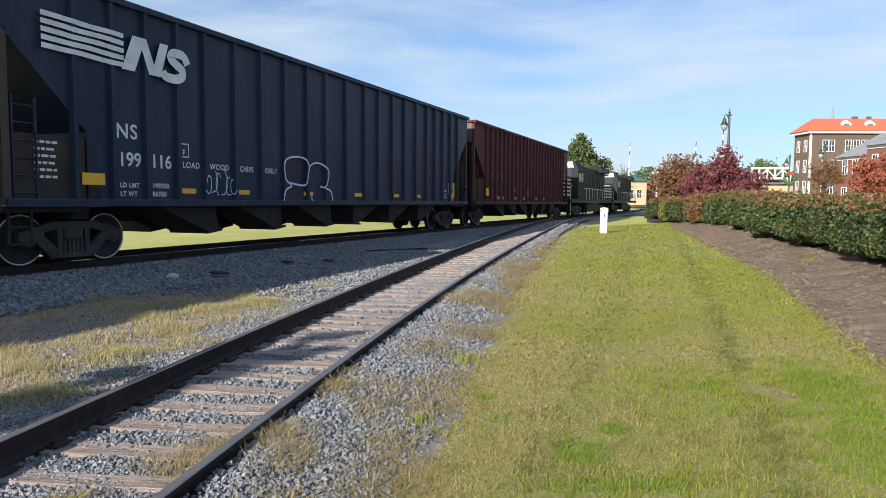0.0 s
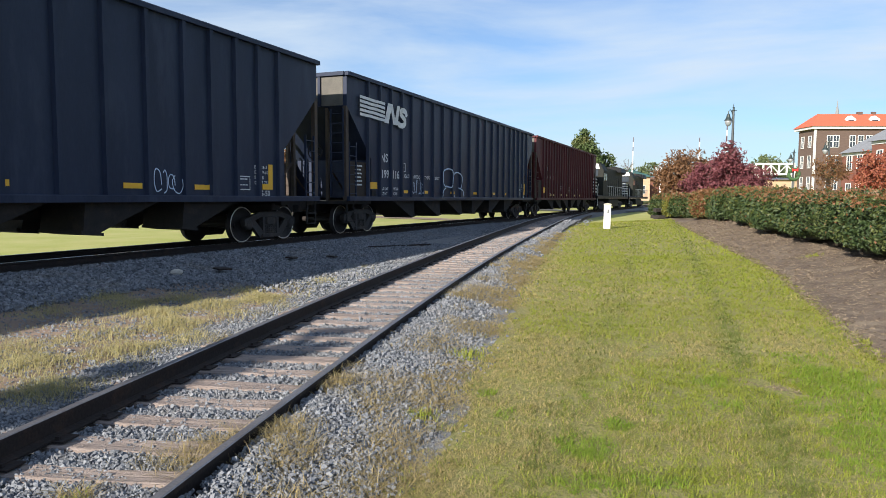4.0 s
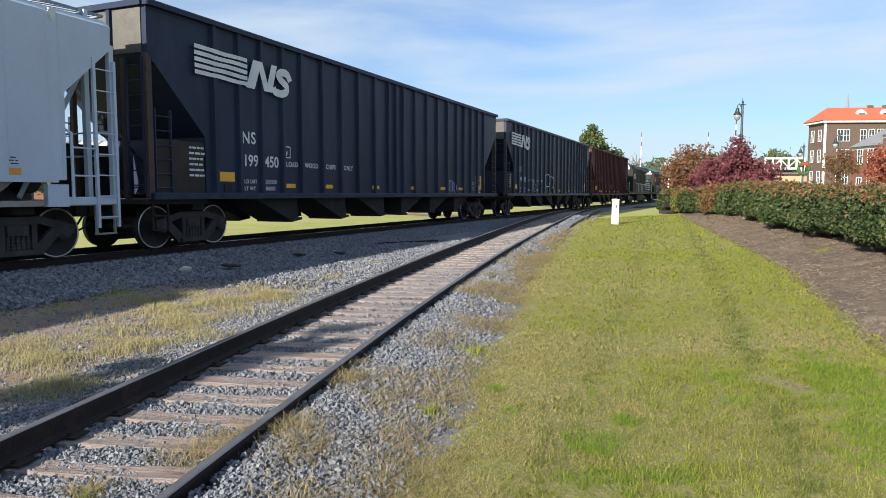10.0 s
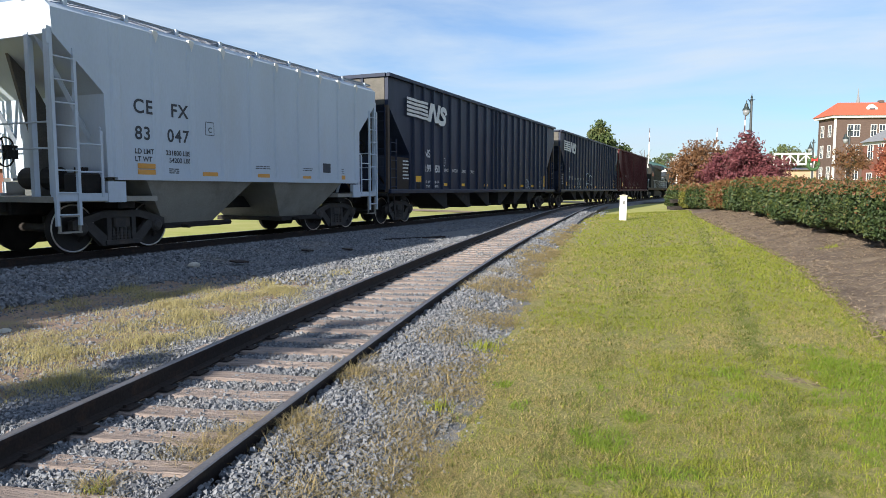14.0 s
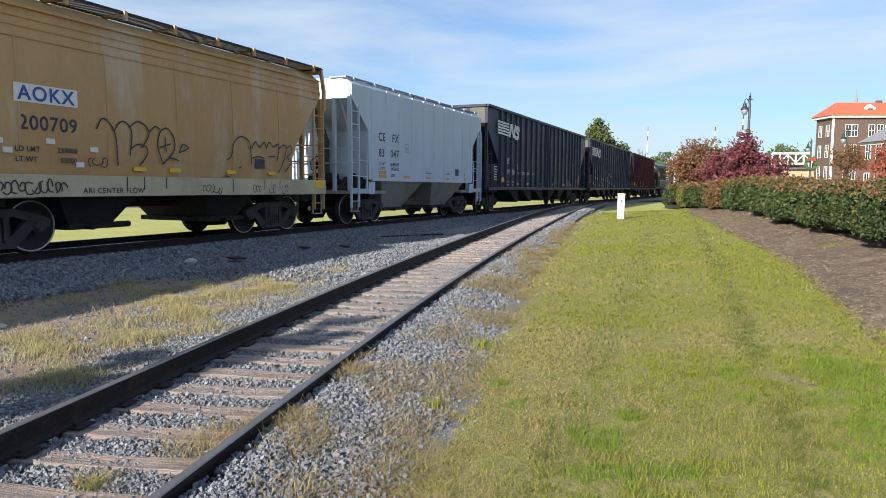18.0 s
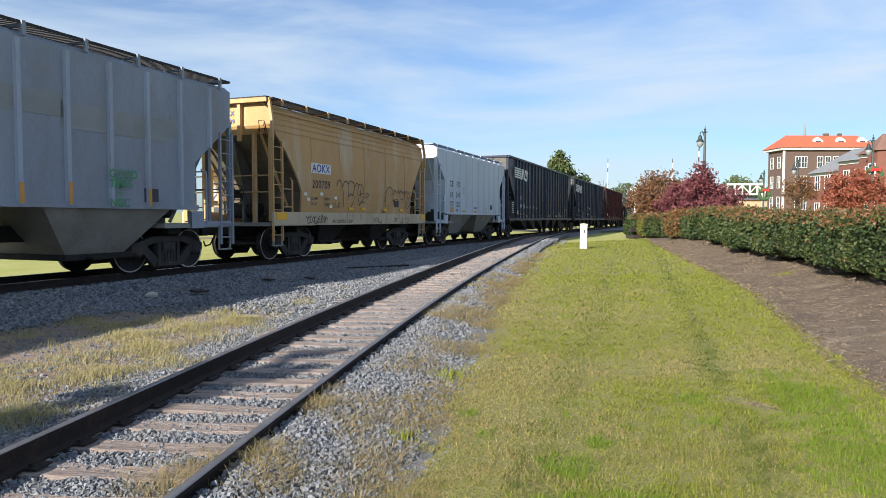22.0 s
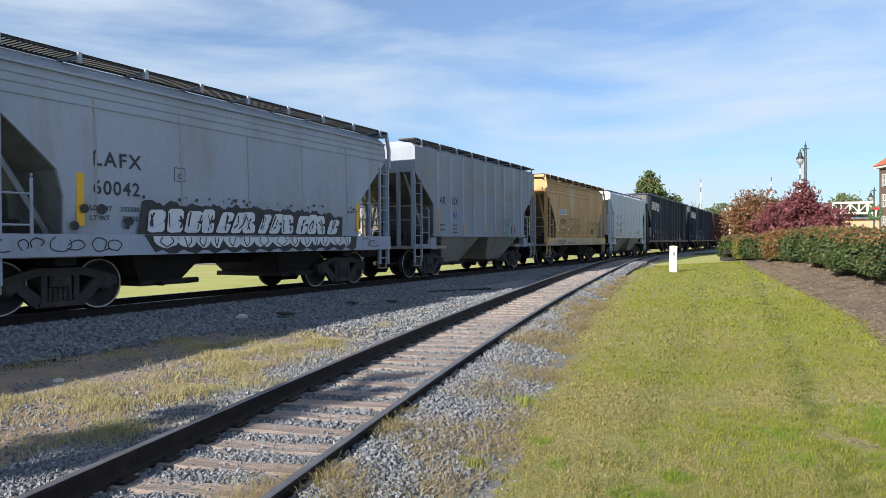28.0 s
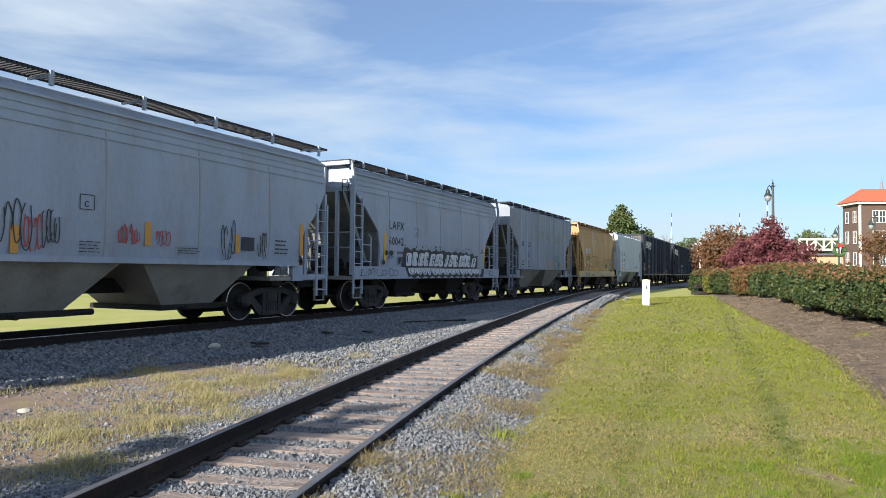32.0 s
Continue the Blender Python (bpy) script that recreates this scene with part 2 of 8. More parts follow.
    wheel=mat("dark_wheel_steel", (0.026, 0.021, 0.019), (0.014, 0.012, 0.012), 0.7, 0.0, scale=4, fine=50, bump=0.15),
    tread=mat("bright_wheel_rim", (0.62, 0.6, 0.58), (0.4, 0.38, 0.36), 0.3, 0.9, scale=4, fine=50, bump=0.05),
    walkway=mat("roofwalk_grating", (0.045, 0.045, 0.05), (0.025, 0.025, 0.028), 0.7, 0.3, scale=6, fine=60, bump=0.3),
    reflector=mat("yellow_reflector", (0.8, 0.45, 0.02), (0.72, 0.38, 0.02), 0.4, scale=6, fine=60, bump=0),
    orange=mat("faded_orange_reflector", (0.62, 0.3, 0.05), (0.55, 0.26, 0.05), 0.5, scale=6, fine=60, bump=0),
    letter=mat("white_stencil_paint", (0.72, 0.74, 0.77), (0.55, 0.57, 0.6), 0.7, scale=3, fine=30, bump=0, mark=(0.2, 0.21, 0.24), mark_amount=0.45, mark_scale=5),
    faded=mat("worn_stencil_paint", (0.3, 0.26, 0.27), (0.16, 0.1, 0.1), 0.7, scale=3, fine=30, bump=0),
    faded_yellow=mat("worn_yellow_reflector", (0.5, 0.36, 0.14), (0.3, 0.2, 0.1), 0.6, scale=3, fine=30, bump=0),
    dletter=mat("dark_stencil_paint", (0.03, 0.035, 0.05), (0.05, 0.055, 0.07), 0.7, scale=3, fine=30, bump=0),
    bletter=mat("blue_stencil_paint", (0.03, 0.06, 0.3), (0.05, 0.08, 0.32), 0.6, scale=3, fine=30, bump=0),
    panel=mat("white_decal", (0.75, 0.74, 0.7), (0.66, 0.64, 0.6), 0.6, scale=3, fine=30, bump=0),
    spray_black=mat("black_spray_paint", (0.02, 0.02, 0.024), (0.045, 0.045, 0.05), 0.6, scale=3, fine=30, bump=0),
    spray_white=mat("white_spray_paint", (0.7, 0.73, 0.78), (0.55, 0.58, 0.63), 0.7, scale=3, fine=30, bump=0),
    spray_blue=mat("pale_blue_spray_paint", (0.55, 0.66, 0.82), (0.4, 0.5, 0.66), 0.7, scale=3, fine=30, bump=0),
    spray_green=mat("green_spray_paint", (0.06, 0.3, 0.12), (0.05, 0.2, 0.09), 0.6, scale=3, fine=30, bump=0),
    spray_red=mat("red_spray_paint", (0.4, 0.06, 0.05), (0.3, 0.05, 0.04), 0.6, scale=3, fine=30, bump=0),
    loco=mat("black_engine_paint", (0.012, 0.013, 0.016), (0.022, 0.023, 0.026), 0.5, scale=1.5, fine=30, bump=0.05, mark=(0.035, 0.034, 0.03), mark_amount=0.5, mark_scale=1.2, spec=0.06),
    locogrey=mat("dusty_engine_side", (0.035, 0.036, 0.032), (0.022, 0.023, 0.022), 0.6, scale=1.5, fine=30, bump=0.05, mark=(0.045, 0.044, 0.038), mark_amount=0.5, mark_scale=1.2, spec=0.06),
    glass=mat("window_glass", (0.03, 0.04, 0.05), (0.05, 0.06, 0.075), 0.08, scale=1, fine=5, bump=0),
    hedge=mat("hedge_leaf", (0.018, 0.042, 0.014), (0.052, 0.08, 0.02), 0.6, scale=1.2, fine=6, bump=0, island=0.6, translucent=0.15, mark=(0.3, 0.12, 0.035), mark_amount=0.35, mark_scale=0.7),
    hedge_y=mat("yellowing_hedge_leaf", (0.11, 0.13, 0.025), (0.2, 0.18, 0.03), 0.5, scale=1.2, fine=6, bump=0, island=0.6, translucent=0.2),
    hedge_r=mat("reddening_hedge_leaf", (0.11, 0.085, 0.032), (0.24, 0.085, 0.04), 0.5, scale=1.2, fine=6, bump=0, island=0.6, translucent=0.2),
    hedge_light=mat("olive_hedge_leaf", (0.06, 0.085, 0.02), (0.1, 0.115, 0.03), 0.55, scale=1.2, fine=6, bump=0, island=0.6, translucent=0.2),
    maroon=mat("maroon_leaf", (0.1, 0.026, 0.038), (0.22, 0.07, 0.075), 0.55, scale=1.2, fine=6, bump=0, island=0.7, translucent=0.25),
    russet=mat("russet_leaf", (0.1, 0.055, 0.025), (0.2, 0.095, 0.04), 0.6, scale=1.2, fine=6, bump=0, island=0.7, translucent=0.2),
    scarlet=mat("scarlet_leaf", (0.22, 0.045, 0.032), (0.33, 0.12, 0.06), 0.6, scale=1.2, fine=6, bump=0, island=0.7, translucent=0.25),
    pine=mat("pine_needle", (0.035, 0.07, 0.02), (0.09, 0.12, 0.035), 0.6, scale=0.6, fine=4, bump=0, island=0.6, translucent=0.1, mark=(0.25, 0.17, 0.07), mark_amount=0.7, mark_scale=0.25),
    far_leaf=mat("distant_foliage", (0.05, 0.085, 0.03), (0.1, 0.12, 0.045), 0.8, scale=0.6, fine=4, bump=0, island=0.6),
    bark=mat("bark", (0.12, 0.09, 0.07), (0.07, 0.055, 0.045), 0.9, scale=6, fine=40, bump=0.6, stretch=(1, 1, 0.3)),
    brick=mat("red_brick", (0.2, 0.083, 0.06), (0.145, 0.06, 0.045), 0.9, scale=2, fine=16, bump=0.3, obj=0.3, stretch=(1, 1, 3)),
    brick_d=mat("brown_brick", (0.125, 0.085, 0.07), (0.09, 0.06, 0.05), 0.9, scale=2, fine=16, bump=0.3, stretch=(1, 1, 3)),
    roof_red=mat("red_clay_tile", (0.55, 0.12, 0.06), (0.42, 0.09, 0.05), 0.8, scale=3, fine=30, bump=0.5, stretch=(3, 3, 1)),
    roof_brown=mat("brown_shingle", (0.2, 0.11, 0.085), (0.14, 0.08, 0.065), 0.9, scale=3, fine=30, bump=0.4),
    roof_grey=mat("grey_shingle", (0.24, 0.25, 0.27), (0.17, 0.175, 0.19), 0.9, scale=3, fine=30, bump=0.4),
    roof_green=mat("green_metal_roof", (0.05, 0.13, 0.12), (0.04, 0.1, 0.095), 0.6, scale=2, fine=20, bump=0.1),
    stucco=mat("grey_stucco", (0.5, 0.47, 0.42), (0.42, 0.39, 0.35), 0.9, scale=3, fine=40, bump=0.2),
    sand=mat("sand_brick", (0.5, 0.36, 0.24), (0.42, 0.29, 0.19), 0.9, scale=3, fine=30, bump=0.2),
    trim=mat("white_trim_paint", (0.66, 0.66, 0.65), (0.56, 0.56, 0.55), 0.6, scale=2, fine=30, bump=0.05),
    post=mat("white_post_plastic", (0.78, 0.78, 0.76), (0.66, 0.65, 0.62), 0.55, scale=4, fine=40, bump=0.05),
    postcap=mat("yellowed_post_cap", (0.66, 0.6, 0.44), (0.56, 0.5, 0.36), 0.6, scale=4, fine=40, bump=0.05),
    lampgreen=mat("dark_green_cast_iron", (0.03, 0.045, 0.045), (0.02, 0.03, 0.03), 0.5, 0.2, scale=4, fine=40, bump=0.1),
    galv=mat("dull_grey_pole_paint", (0.075, 0.085, 0.09), (0.05, 0.058, 0.062), 0.55, 0.3, scale=3, fine=40, bump=0.1),
    lens=mat("frosted_lamp_globe", (0.3, 0.32, 0.33), (0.2, 0.21, 0.22), 0.3, scale=3, fine=40, bump=0),
    gate_w=mat("white_gate_paint", (0.8, 0.8, 0.8), (0.7, 0.7, 0.7), 0.5, scale=3, fine=40, bump=0.05),
    gate_r=mat("red_gate_paint", (0.12, 0.06, 0.06), (0.08, 0.045, 0.045), 0.5, scale=3, fine=40, bump=0.05),
    wreath=mat("wreath_green", (0.03, 0.08, 0.03), (0.05, 0.11, 0.04), 0.7, scale=5, fine=30, bump=0.4),
    ribbon=mat("red_ribbon", (0.6, 0.04, 0.04), (0.5, 0.03, 0.03), 0.5, scale=5, fine=30, bump=0),
    asphalt=mat("asphalt", (0.07, 0.07, 0.07), (0.045, 0.045, 0.047), 0.9, scale=3, fine=60, bump=0.4),
    concrete=mat("pale_concrete", (0.5, 0.47, 0.42), (0.4, 0.38, 0.34), 0.9, scale=2, fine=40, bump=0.2),
    timber=mat("old_creosote_timber", (0.035, 0.028, 0.025), (0.018, 0.015, 0.014), 0.9, scale=3, fine=40, bump=0.6, stretch=(1, 6, 6)),
    carpaint=mat("silver_car_paint", (0.5, 0.51, 0.53), (0.42, 0.43, 0.45), 0.3, 0.4, scale=3, fine=40, bump=0),
    tyre=mat("tyre_rubber", (0.02, 0.02, 0.02), (0.03, 0.03, 0.03), 0.9, scale=5, fine=40, bump=0.2),
)


# ---------------------------------------------------------------- mesh helpers
class Geo:
    """Collects vertices and faces; boxes, prisms, bars, tubes and sheets in plain code."""

    def __init__(self):
        self.v, self.f = [], []

    def add(self, vs, fs):
        n = len(self.v)
        self.v += [tuple(p) for p in vs]
        self.f += [tuple(i + n for i in q) for q in fs]
        return self

    def box(self, x0, x1, y0, y1, z0, z1, b=0.0):
        if b <= 0:
            vs = [(x, y, z) for z in (z0, z1) for x, y in ((x0, y0), (x1, y0), (x1, y1), (x0, y1))]
            return self.add(vs, [(3, 2, 1, 0), (4, 5, 6, 7), (0, 1, 5, 4), (1, 2, 6, 5), (2, 3, 7, 6), (3, 0, 4, 7)])
        ring = [(x0 + b, y0), (x1 - b, y0), (x1, y0 + b), (x1, y1 - b), (x1 - b, y1), (x0 + b, y1), (x0, y1 - b), (x0, y0 + b)]
        return self.loft([[(x, y, z0) for x, y in ring], [(x, y, z1 - b) for x, y in ring],
                          [(x0 + b + (x - x0 - b) * 0.999 if False else min(max(x, x0 + b), x1 - b), min(max(y, y0 + b), y1 - b), z1) for x, y in ring]])

    def loft(self, rings, cap=True, close=True):
        n, k = len(rings[0]), len(rings)
        fs = []
        for r in range(k - 1):
            for i in range(n if close else n - 1):
                j = (i + 1) % n
                fs.append((r * n + i, r * n + j, (r + 1) * n + j, (r + 1) * n + i))
        if cap:
            fs.append(tuple(range(n - 1, -1, -1)))
            fs.append(tuple((k - 1) * n + i for i in range(n)))
        return self.add([p for r in rings for p in r], fs)

    def prism(self, poly, axis, a, b):
        """A polygon drawn in the two other axes, pushed from a to b along axis."""
        def put(p, h):
            return {"x": (h, p[0], p[1]), "y": (p[0], h, p[1]), "z": (p[0], p[1], h)}[axis]
        return self.loft([[put(p, a) for p in poly], [put(p, b) for p in poly]])

    def tube(self, pts, r, n=6, r2=None):
        pts = [Vector(p) for p in pts]
        rings = []
        for i, p in enumerate(pts):
            d = (pts[min(i + 1, len(pts) - 1)] - pts[max(i - 1, 0)]).normalized()
            u = d.cross(Vector((0, 0, 1)) if abs(d.z) < 0.9 else Vector((1, 0, 0))).normalized()
            w = d.cross(u)
            rr = r if r2 is None else r + (r2 - r) * i / (len(pts) - 1)
            rings.append([p + u * math.cos(math.tau * k / n) * rr + w * math.sin(math.tau * k / n) * rr for k in range(n)])
        return self.loft(rings)

    def lathe(self, prof, n=16, axis="z", at=(0, 0, 0), cap=True):
        """prof: (radius, height) pairs round the axis."""
        rings = []
        for r, h in prof:
            ring = []
            for k in range(n):
                a = math.tau * k / n
                c, s = math.cos(a) * r, math.sin(a) * r
                p = {"z": (c, s, h), "y": (c, h, s), "x": (h, c, s)}[axis]
                ring.append((p[0] + at[0], p[1] + at[1], p[2] + at[2]))
            rings.append(ring)
        return self.loft(rings, cap)

    def ribbon(self, pts, w, y, flip=1):
        """A flat stroke of width w along pts (x, z), lying in the plane y."""
        pts = [Vector((p[0], p[1])) for p in pts]
        vs, fs = [], []
        for i, p in enumerate(pts):
            d = pts[min(i + 1, len(pts) - 1)] - pts[max(i - 1, 0)]
            d = d.normalized() if d.length else Vector((1, 0))
            q = Vector((-d.y, d.x)) * w / 2
            vs += [(p.x + q.x, y, p.y + q.y), (p.x - q.x, y, p.y - q.y)]
        for i in range(len(pts) - 1):
            fs.append((2 * i, 2 * i + 1, 2 * i + 3, 2 * i + 2))
        return self.add(vs, fs)

    def mesh(self, name, material, smooth=False):
        me = bpy.data.meshes.new(name)
        me.from_pydata(self.v, [], self.f)
        me.materials.append(material)
        if smooth:
            me.polygons.foreach_set("use_smooth", [True] * len(me.polygons))
        me.update()
        return me


def fast_mesh(name, verts, faces, material, smooth=False):
    """A mesh from arrays: verts (n, 3), faces (m, k)."""
    me = bpy.data.meshes.new(name)
    m, k = faces.shape
    me.vertices.add(len(verts))
    me.vertices.foreach_set("co", np.asarray(verts, dtype=np.float32).ravel())
    me.loops.add(m * k)
    me.loops.foreach_set("vertex_index", np.asarray(faces, dtype=np.int32).ravel())
    me.polygons.add(m)
    me.polygons.foreach_set("loop_start", np.arange(0, m * k, k, dtype=np.int32))
    me.materials.append(material)
    me.polygons.foreach_set("use_smooth", np.full(m, smooth))
    me.update(calc_edges=True)
    return me


def part(name, geo, material, parent, label="", smooth=False):
    """Links a Geo (or a mesh) as one mesh object under a thing or a part."""
    ob = new(name, geo.mesh(name, material, smooth) if isinstance(geo, Geo) else geo)
    ob.parent = parent
    if label:
        ob["label"] = label
    return ob


def thing(name, label, category, group="", kind="", at=None):
    ob = new(name)
    ob.empty_display_size = 0.2
    if at is not None:
        ob.matrix_basis = at
    return tagged(ob, label, category, group, kind)


def text_mesh(body, size, material, spacing=1.0):
    """Letters with the built-in font as a flat mesh that faces -y, starting at the origin."""
    cu = bpy.data.curves.new("letters", "FONT")
    cu.body, cu.size, cu.space_character, cu.offset = body, size, spacing, 0.02 * size
    ob = bpy.data.objects.new("letters", cu)
    me = bpy.data.meshes.new_from_object(ob)
    bpy.data.objects.remove(ob)
    bpy.data.curves.remove(cu)
    me.transform(Matrix.Rotation(radians(90), 4, "X"))
    me.materials.clear()
    me.materials.append(material)
    return me


def smooth01(a):
    a = min(max(a, 0.0), 1.0)
    return a * a * (3 - 2 * a)


# ---------------------------------------------------------------- plan of the tracks and the ground
# The ground plan is drawn 1 / DEPTH longer along y than the place is; lay_out() brings it to true length.
DEPTH = 0.8682
TRACK_X, TRACK_Y, TRACK_Z = -6.727, 16.0, 0.42    # a point on the main track, top of rail
TRACK_TURN, TRACK_FALL = radians(22.462), 0.01066  # its heading clockwise from +y, and its gentle fall
PLAN_TURN = math.atan(DEPTH * math.tan(TRACK_TURN))
_s = np.arange(-70.0, 330.0, 0.5)
_a = np.full(len(_s), PLAN_TURN)
_x, _y = np.cumsum(np.sin(_a)) * 0.5, np.cumsum(np.cos(_a)) * 0.5
_k = int(np.searchsorted(_s, 0))
_x, _y = _x - _x[_k] + TRACK_X - (TRACK_Y / DEPTH - 16.0) * math.tan(PLAN_TURN), _y - _y[_k] + 16.0


SLOPE = 0.0052                                    # the lawn and side track climb gently


def main_at(s):
    """Place and heading (radians) of the main track's centre line."""
    return float(np.interp(s, _s, _x)), float(np.interp(s, _s, _y)), float(np.interp(s, _s, _a))


_near = np.polyfit([-25, -10, 0, 5, 7.3, 9.8, 13.3, 16.5, 21, 28.5, 36, 44, 53, 62],
                   [-6.3, -4.1, -2.85, -2.13, -1.78, -1.32, -0.58, 0.06, 1.02, 2.68, 4.4, 6.2, 8.3, 10.4], 5)


def main_z(y):
    """Top of rail, main track, at y of the plan (a number or an array)."""
    return TRACK_Z - TRACK_FALL * (np.clip(y, -45, 130) * DEPTH - TRACK_Y) / math.cos(TRACK_TURN)


def near_x(y):
    # past the last curve it runs straight into the main track
    far = max(y - 56.0, 0.0)
    return float(np.polyval(_near, min(y, 56.0))) + 0.238 * far


def near_z(y):
    """Top of rail, side track."""
    a = 0.12 + SLOPE * y
    return a + (float(main_z(y)) - 0.006 - a) * smooth01((y - 24) / 42)


def main_offset(x, y):
    """Distance to the right of the main track's centre line (arrays)."""
    i = np.clip(np.searchsorted(_y, y), 1, len(_y) - 1)
    return (x - _x[i]) * np.cos(_a[i]) - (y - _y[i]) * np.sin(_a[i])


BED_Y = [-30, -5, 0, 5, 8.5, 15.7, 24.5, 41, 46, 60]
BED_X = [-1.5, 2.3, 3.0, 3.9, 4.65, 6.8, 8.6, 12.0, 13.2, 17.5]


def bed_x(y):
    return np.interp(y, BED_Y, BED_X)


def ground_z(x, y):
    """Height of the bare ground (arrays)."""
    x, y = np.asarray(x, float), np.asarray(y, float)
    rise = np.clip((x - bed_x(y)) / 3.0, 0, 1) * np.clip((56 - y) / 8, 0, 1)
    z = 0.5 * rise * rise * (3 - 2 * rise)
    off = main_offset(x, y)
    mz = main_z(y)
    cut = np.clip(1.5 - np.abs(x - np.polyval(_near, np.clip(y, -25, 62))) / 1.75, 0, 1) * ((y > -25) & (y < 60))
    z = z - 0.045 - 0.09 * cut + SLOPE * np.clip(y, -20, 50)
    # the ground rises to the ballast where the track lies high and sinks to it where it lies low
    o = np.abs(off)
    z = np.maximum(z, np.where(y < 260, mz - 0.40 - np.clip(o - 3.0, 0, 99) * 0.13, -9))
    low = mz - 0.36 + np.clip(o - 2.6, 0, 99) * 0.05
    return np.minimum(z, np.where((y > 15) & (y < 260), low, 99))


# ---------------------------------------------------------------- ground
gx = np.unique(np.concatenate([np.linspace(-2600, -120, 12), np.linspace(-120, -30, 16), np.arange(-30, 30, 0.5), np.linspace(30, 140, 20), np.linspace(140, 2600, 12)]))
gy = np.unique(np.concatenate([np.linspace(-2600, -60, 8), np.linspace(-60, -12, 10), np.arange(-12, 62, 0.5), np.linspace(62, 260, 30), np.linspace(260, 2600, 12)]))
GX, GY = np.meshgrid(gx, gy)
GZ = ground_z(GX, GY)
idx = np.arange(GX.size).reshape(GX.shape)
ground_faces = np.stack([idx[:-1, :-1], idx[:-1, 1:], idx[1:, 1:], idx[1:, :-1]], -1).reshape(-1, 4)
ground = new("ground", fast_mesh("ground", np.stack([GX, GY, GZ], -1).reshape(-1, 3), ground_faces, M["lawn"], True))
tagged(ground, "mown green and straw-coloured lawn reaching to the horizon", "ground", kind="structure")


def strip(name, stations, offsets, height, material, label, category, taper=lambda y: 1.0):
    """A sheet along a line. stations: (x, y, heading); offsets across; height(x, y, offset) gives z."""
    vs = []
    n = len(offsets)
    for k, (x, y, a) in enumerate(stations):
        for j, o in enumerate(offsets):
            edge = 0.22 * noise.noise((k * 0.31, j * 3.1, len(name))) + 0.12 * noise.noise((k * 0.9, j * 5.0, 7.0)) if j in (0, n - 1) else 0.0
            oo = o * (taper(y) if o > 1.5 else 1.0) + edge
            px, py = x + oo * math.cos(a), y - oo * math.sin(a)
            vs.append((px, py, height(px, py, o) + 0.012 * noise.noise((px * 3, py * 3, 0))))
    m = len(stations)
    ii = np.arange(m * n).reshape(m, n)
    fs = np.stack([ii[:-1, :-1], ii[:-1, 1:], ii[1:, 1:], ii[1:, :-1]], -1).reshape(-1, 4)
    return tagged(new(name, fast_mesh(name, np.array(vs), fs, material)), label, category, kind="structure")


def gz1(x, y):
    return float(ground_z(np.array([x]), np.array([y]))[0])


main_stations = [main_at(s) for s in np.concatenate([np.arange(-60, 70, 0.4), np.arange(70, 300, 4)])]
near_stations = [(near_x(y), y, math.atan((near_x(y + 0.1) - near_x(y - 0.1)) / 0.2)) for y in np.arange(-22, 72, 0.35)]


def main_bed_z(x, y, o):
    top = float(main_z(y)) - (0.15 if abs(o) > 0.85 else 0.2)
    return top - max(abs(o) - 1.75, 0) * 0.16


def near_bed_z(x, y, o):
    # level with the sleepers, falling away a little on both sides
    top = near_z(y) - 0.222 + (0.115 * min(max((1.95 - o) / 0.9, 0.0), 1.0) if o > 0.8 else 0.0)
    return max(top + max(abs(o) - 1.5, 0) * 0.03, gz1(x, y) + 0.012)


strip("ballast_main", main_stations, [-3.0, -2.3, -1.75, -0.95, -0.84, 0, 0.84, 0.95, 1.75, 2.4, 3.3], main_bed_z, M["ballast"], "bed of grey crushed-stone ballast under the main track", "ballast")
# a much darker sheet over the middle of the main track's ballast
strip("ballast_oily", main_stations, [-1.5, -1.2, -0.9, -0.6, 0, 0.6, 0.9, 1.2, 1.5], lambda x, y, o: main_bed_z(x, y, o) + (0.012 if abs(o) < 1.4 else -0.03), M["oily"], "near-black ballast between and beside the main track's rails", "ballast")
strip("ballast_side", near_stations, [-1.7, -1.35, -0.7, 0, 0.69, 0.84, 1.1, 1.35, 1.7, 2.05], near_bed_z, M["ballast"], "flat grey crushed-stone ballast under the side track", "ballast",
      lambda y: float(np.interp(y, [8, 15, 30, 46], [1.0, 0.9, 0.72, 0.55])))


def between_strip(name, y_from, y_to, material, label, category, lift):
    """A sheet between the main track's shoulder and the side track."""
    vs, ys = [], np.arange(y_from, y_to, 0.4)
    for y in ys:
        xn = near_x(y) - 1.25
        i = int(np.clip(np.searchsorted(_y, y), 1, len(_y) - 1))
        xm = _x[i] + 2.75 / math.cos(_a[i])
        xm = min(xm, xn - 0.1)
        for j in range(6):
            x = xm + (xn - xm) * j / 5
            yy = y + (0.5 * noise.noise((x * 1.3, 2.0, 8)) if y in (ys[0], ys[-1]) else 0.0)
            vs.append((x, yy, gz1(x, y) + lift + (0.03 if 0 < j < 5 else 0.006) + 0.02 * noise.noise((x * 2, y * 2, 3))))
    ii = np.arange(len(vs)).reshape(len(ys), 6)
    fs = np.stack([ii[:-1, :-1], ii[:-1, 1:], ii[1:, 1:], ii[1:, :-1]], -1).reshape(-1, 4)
    tagged(new(name, fast_mesh(name, np.array(vs), fs, material)), label, category, kind="structure")


between_strip("dirt_strip", -20, 15.0, M["dirt"], "strip of dry reddish dirt between the two tracks", "dirt", 0.0)
between_strip("ballast_between", 14.0, 34.0, M["ballast"], "grey crushed-stone ballast between the two tracks", "ballast", 0.012)


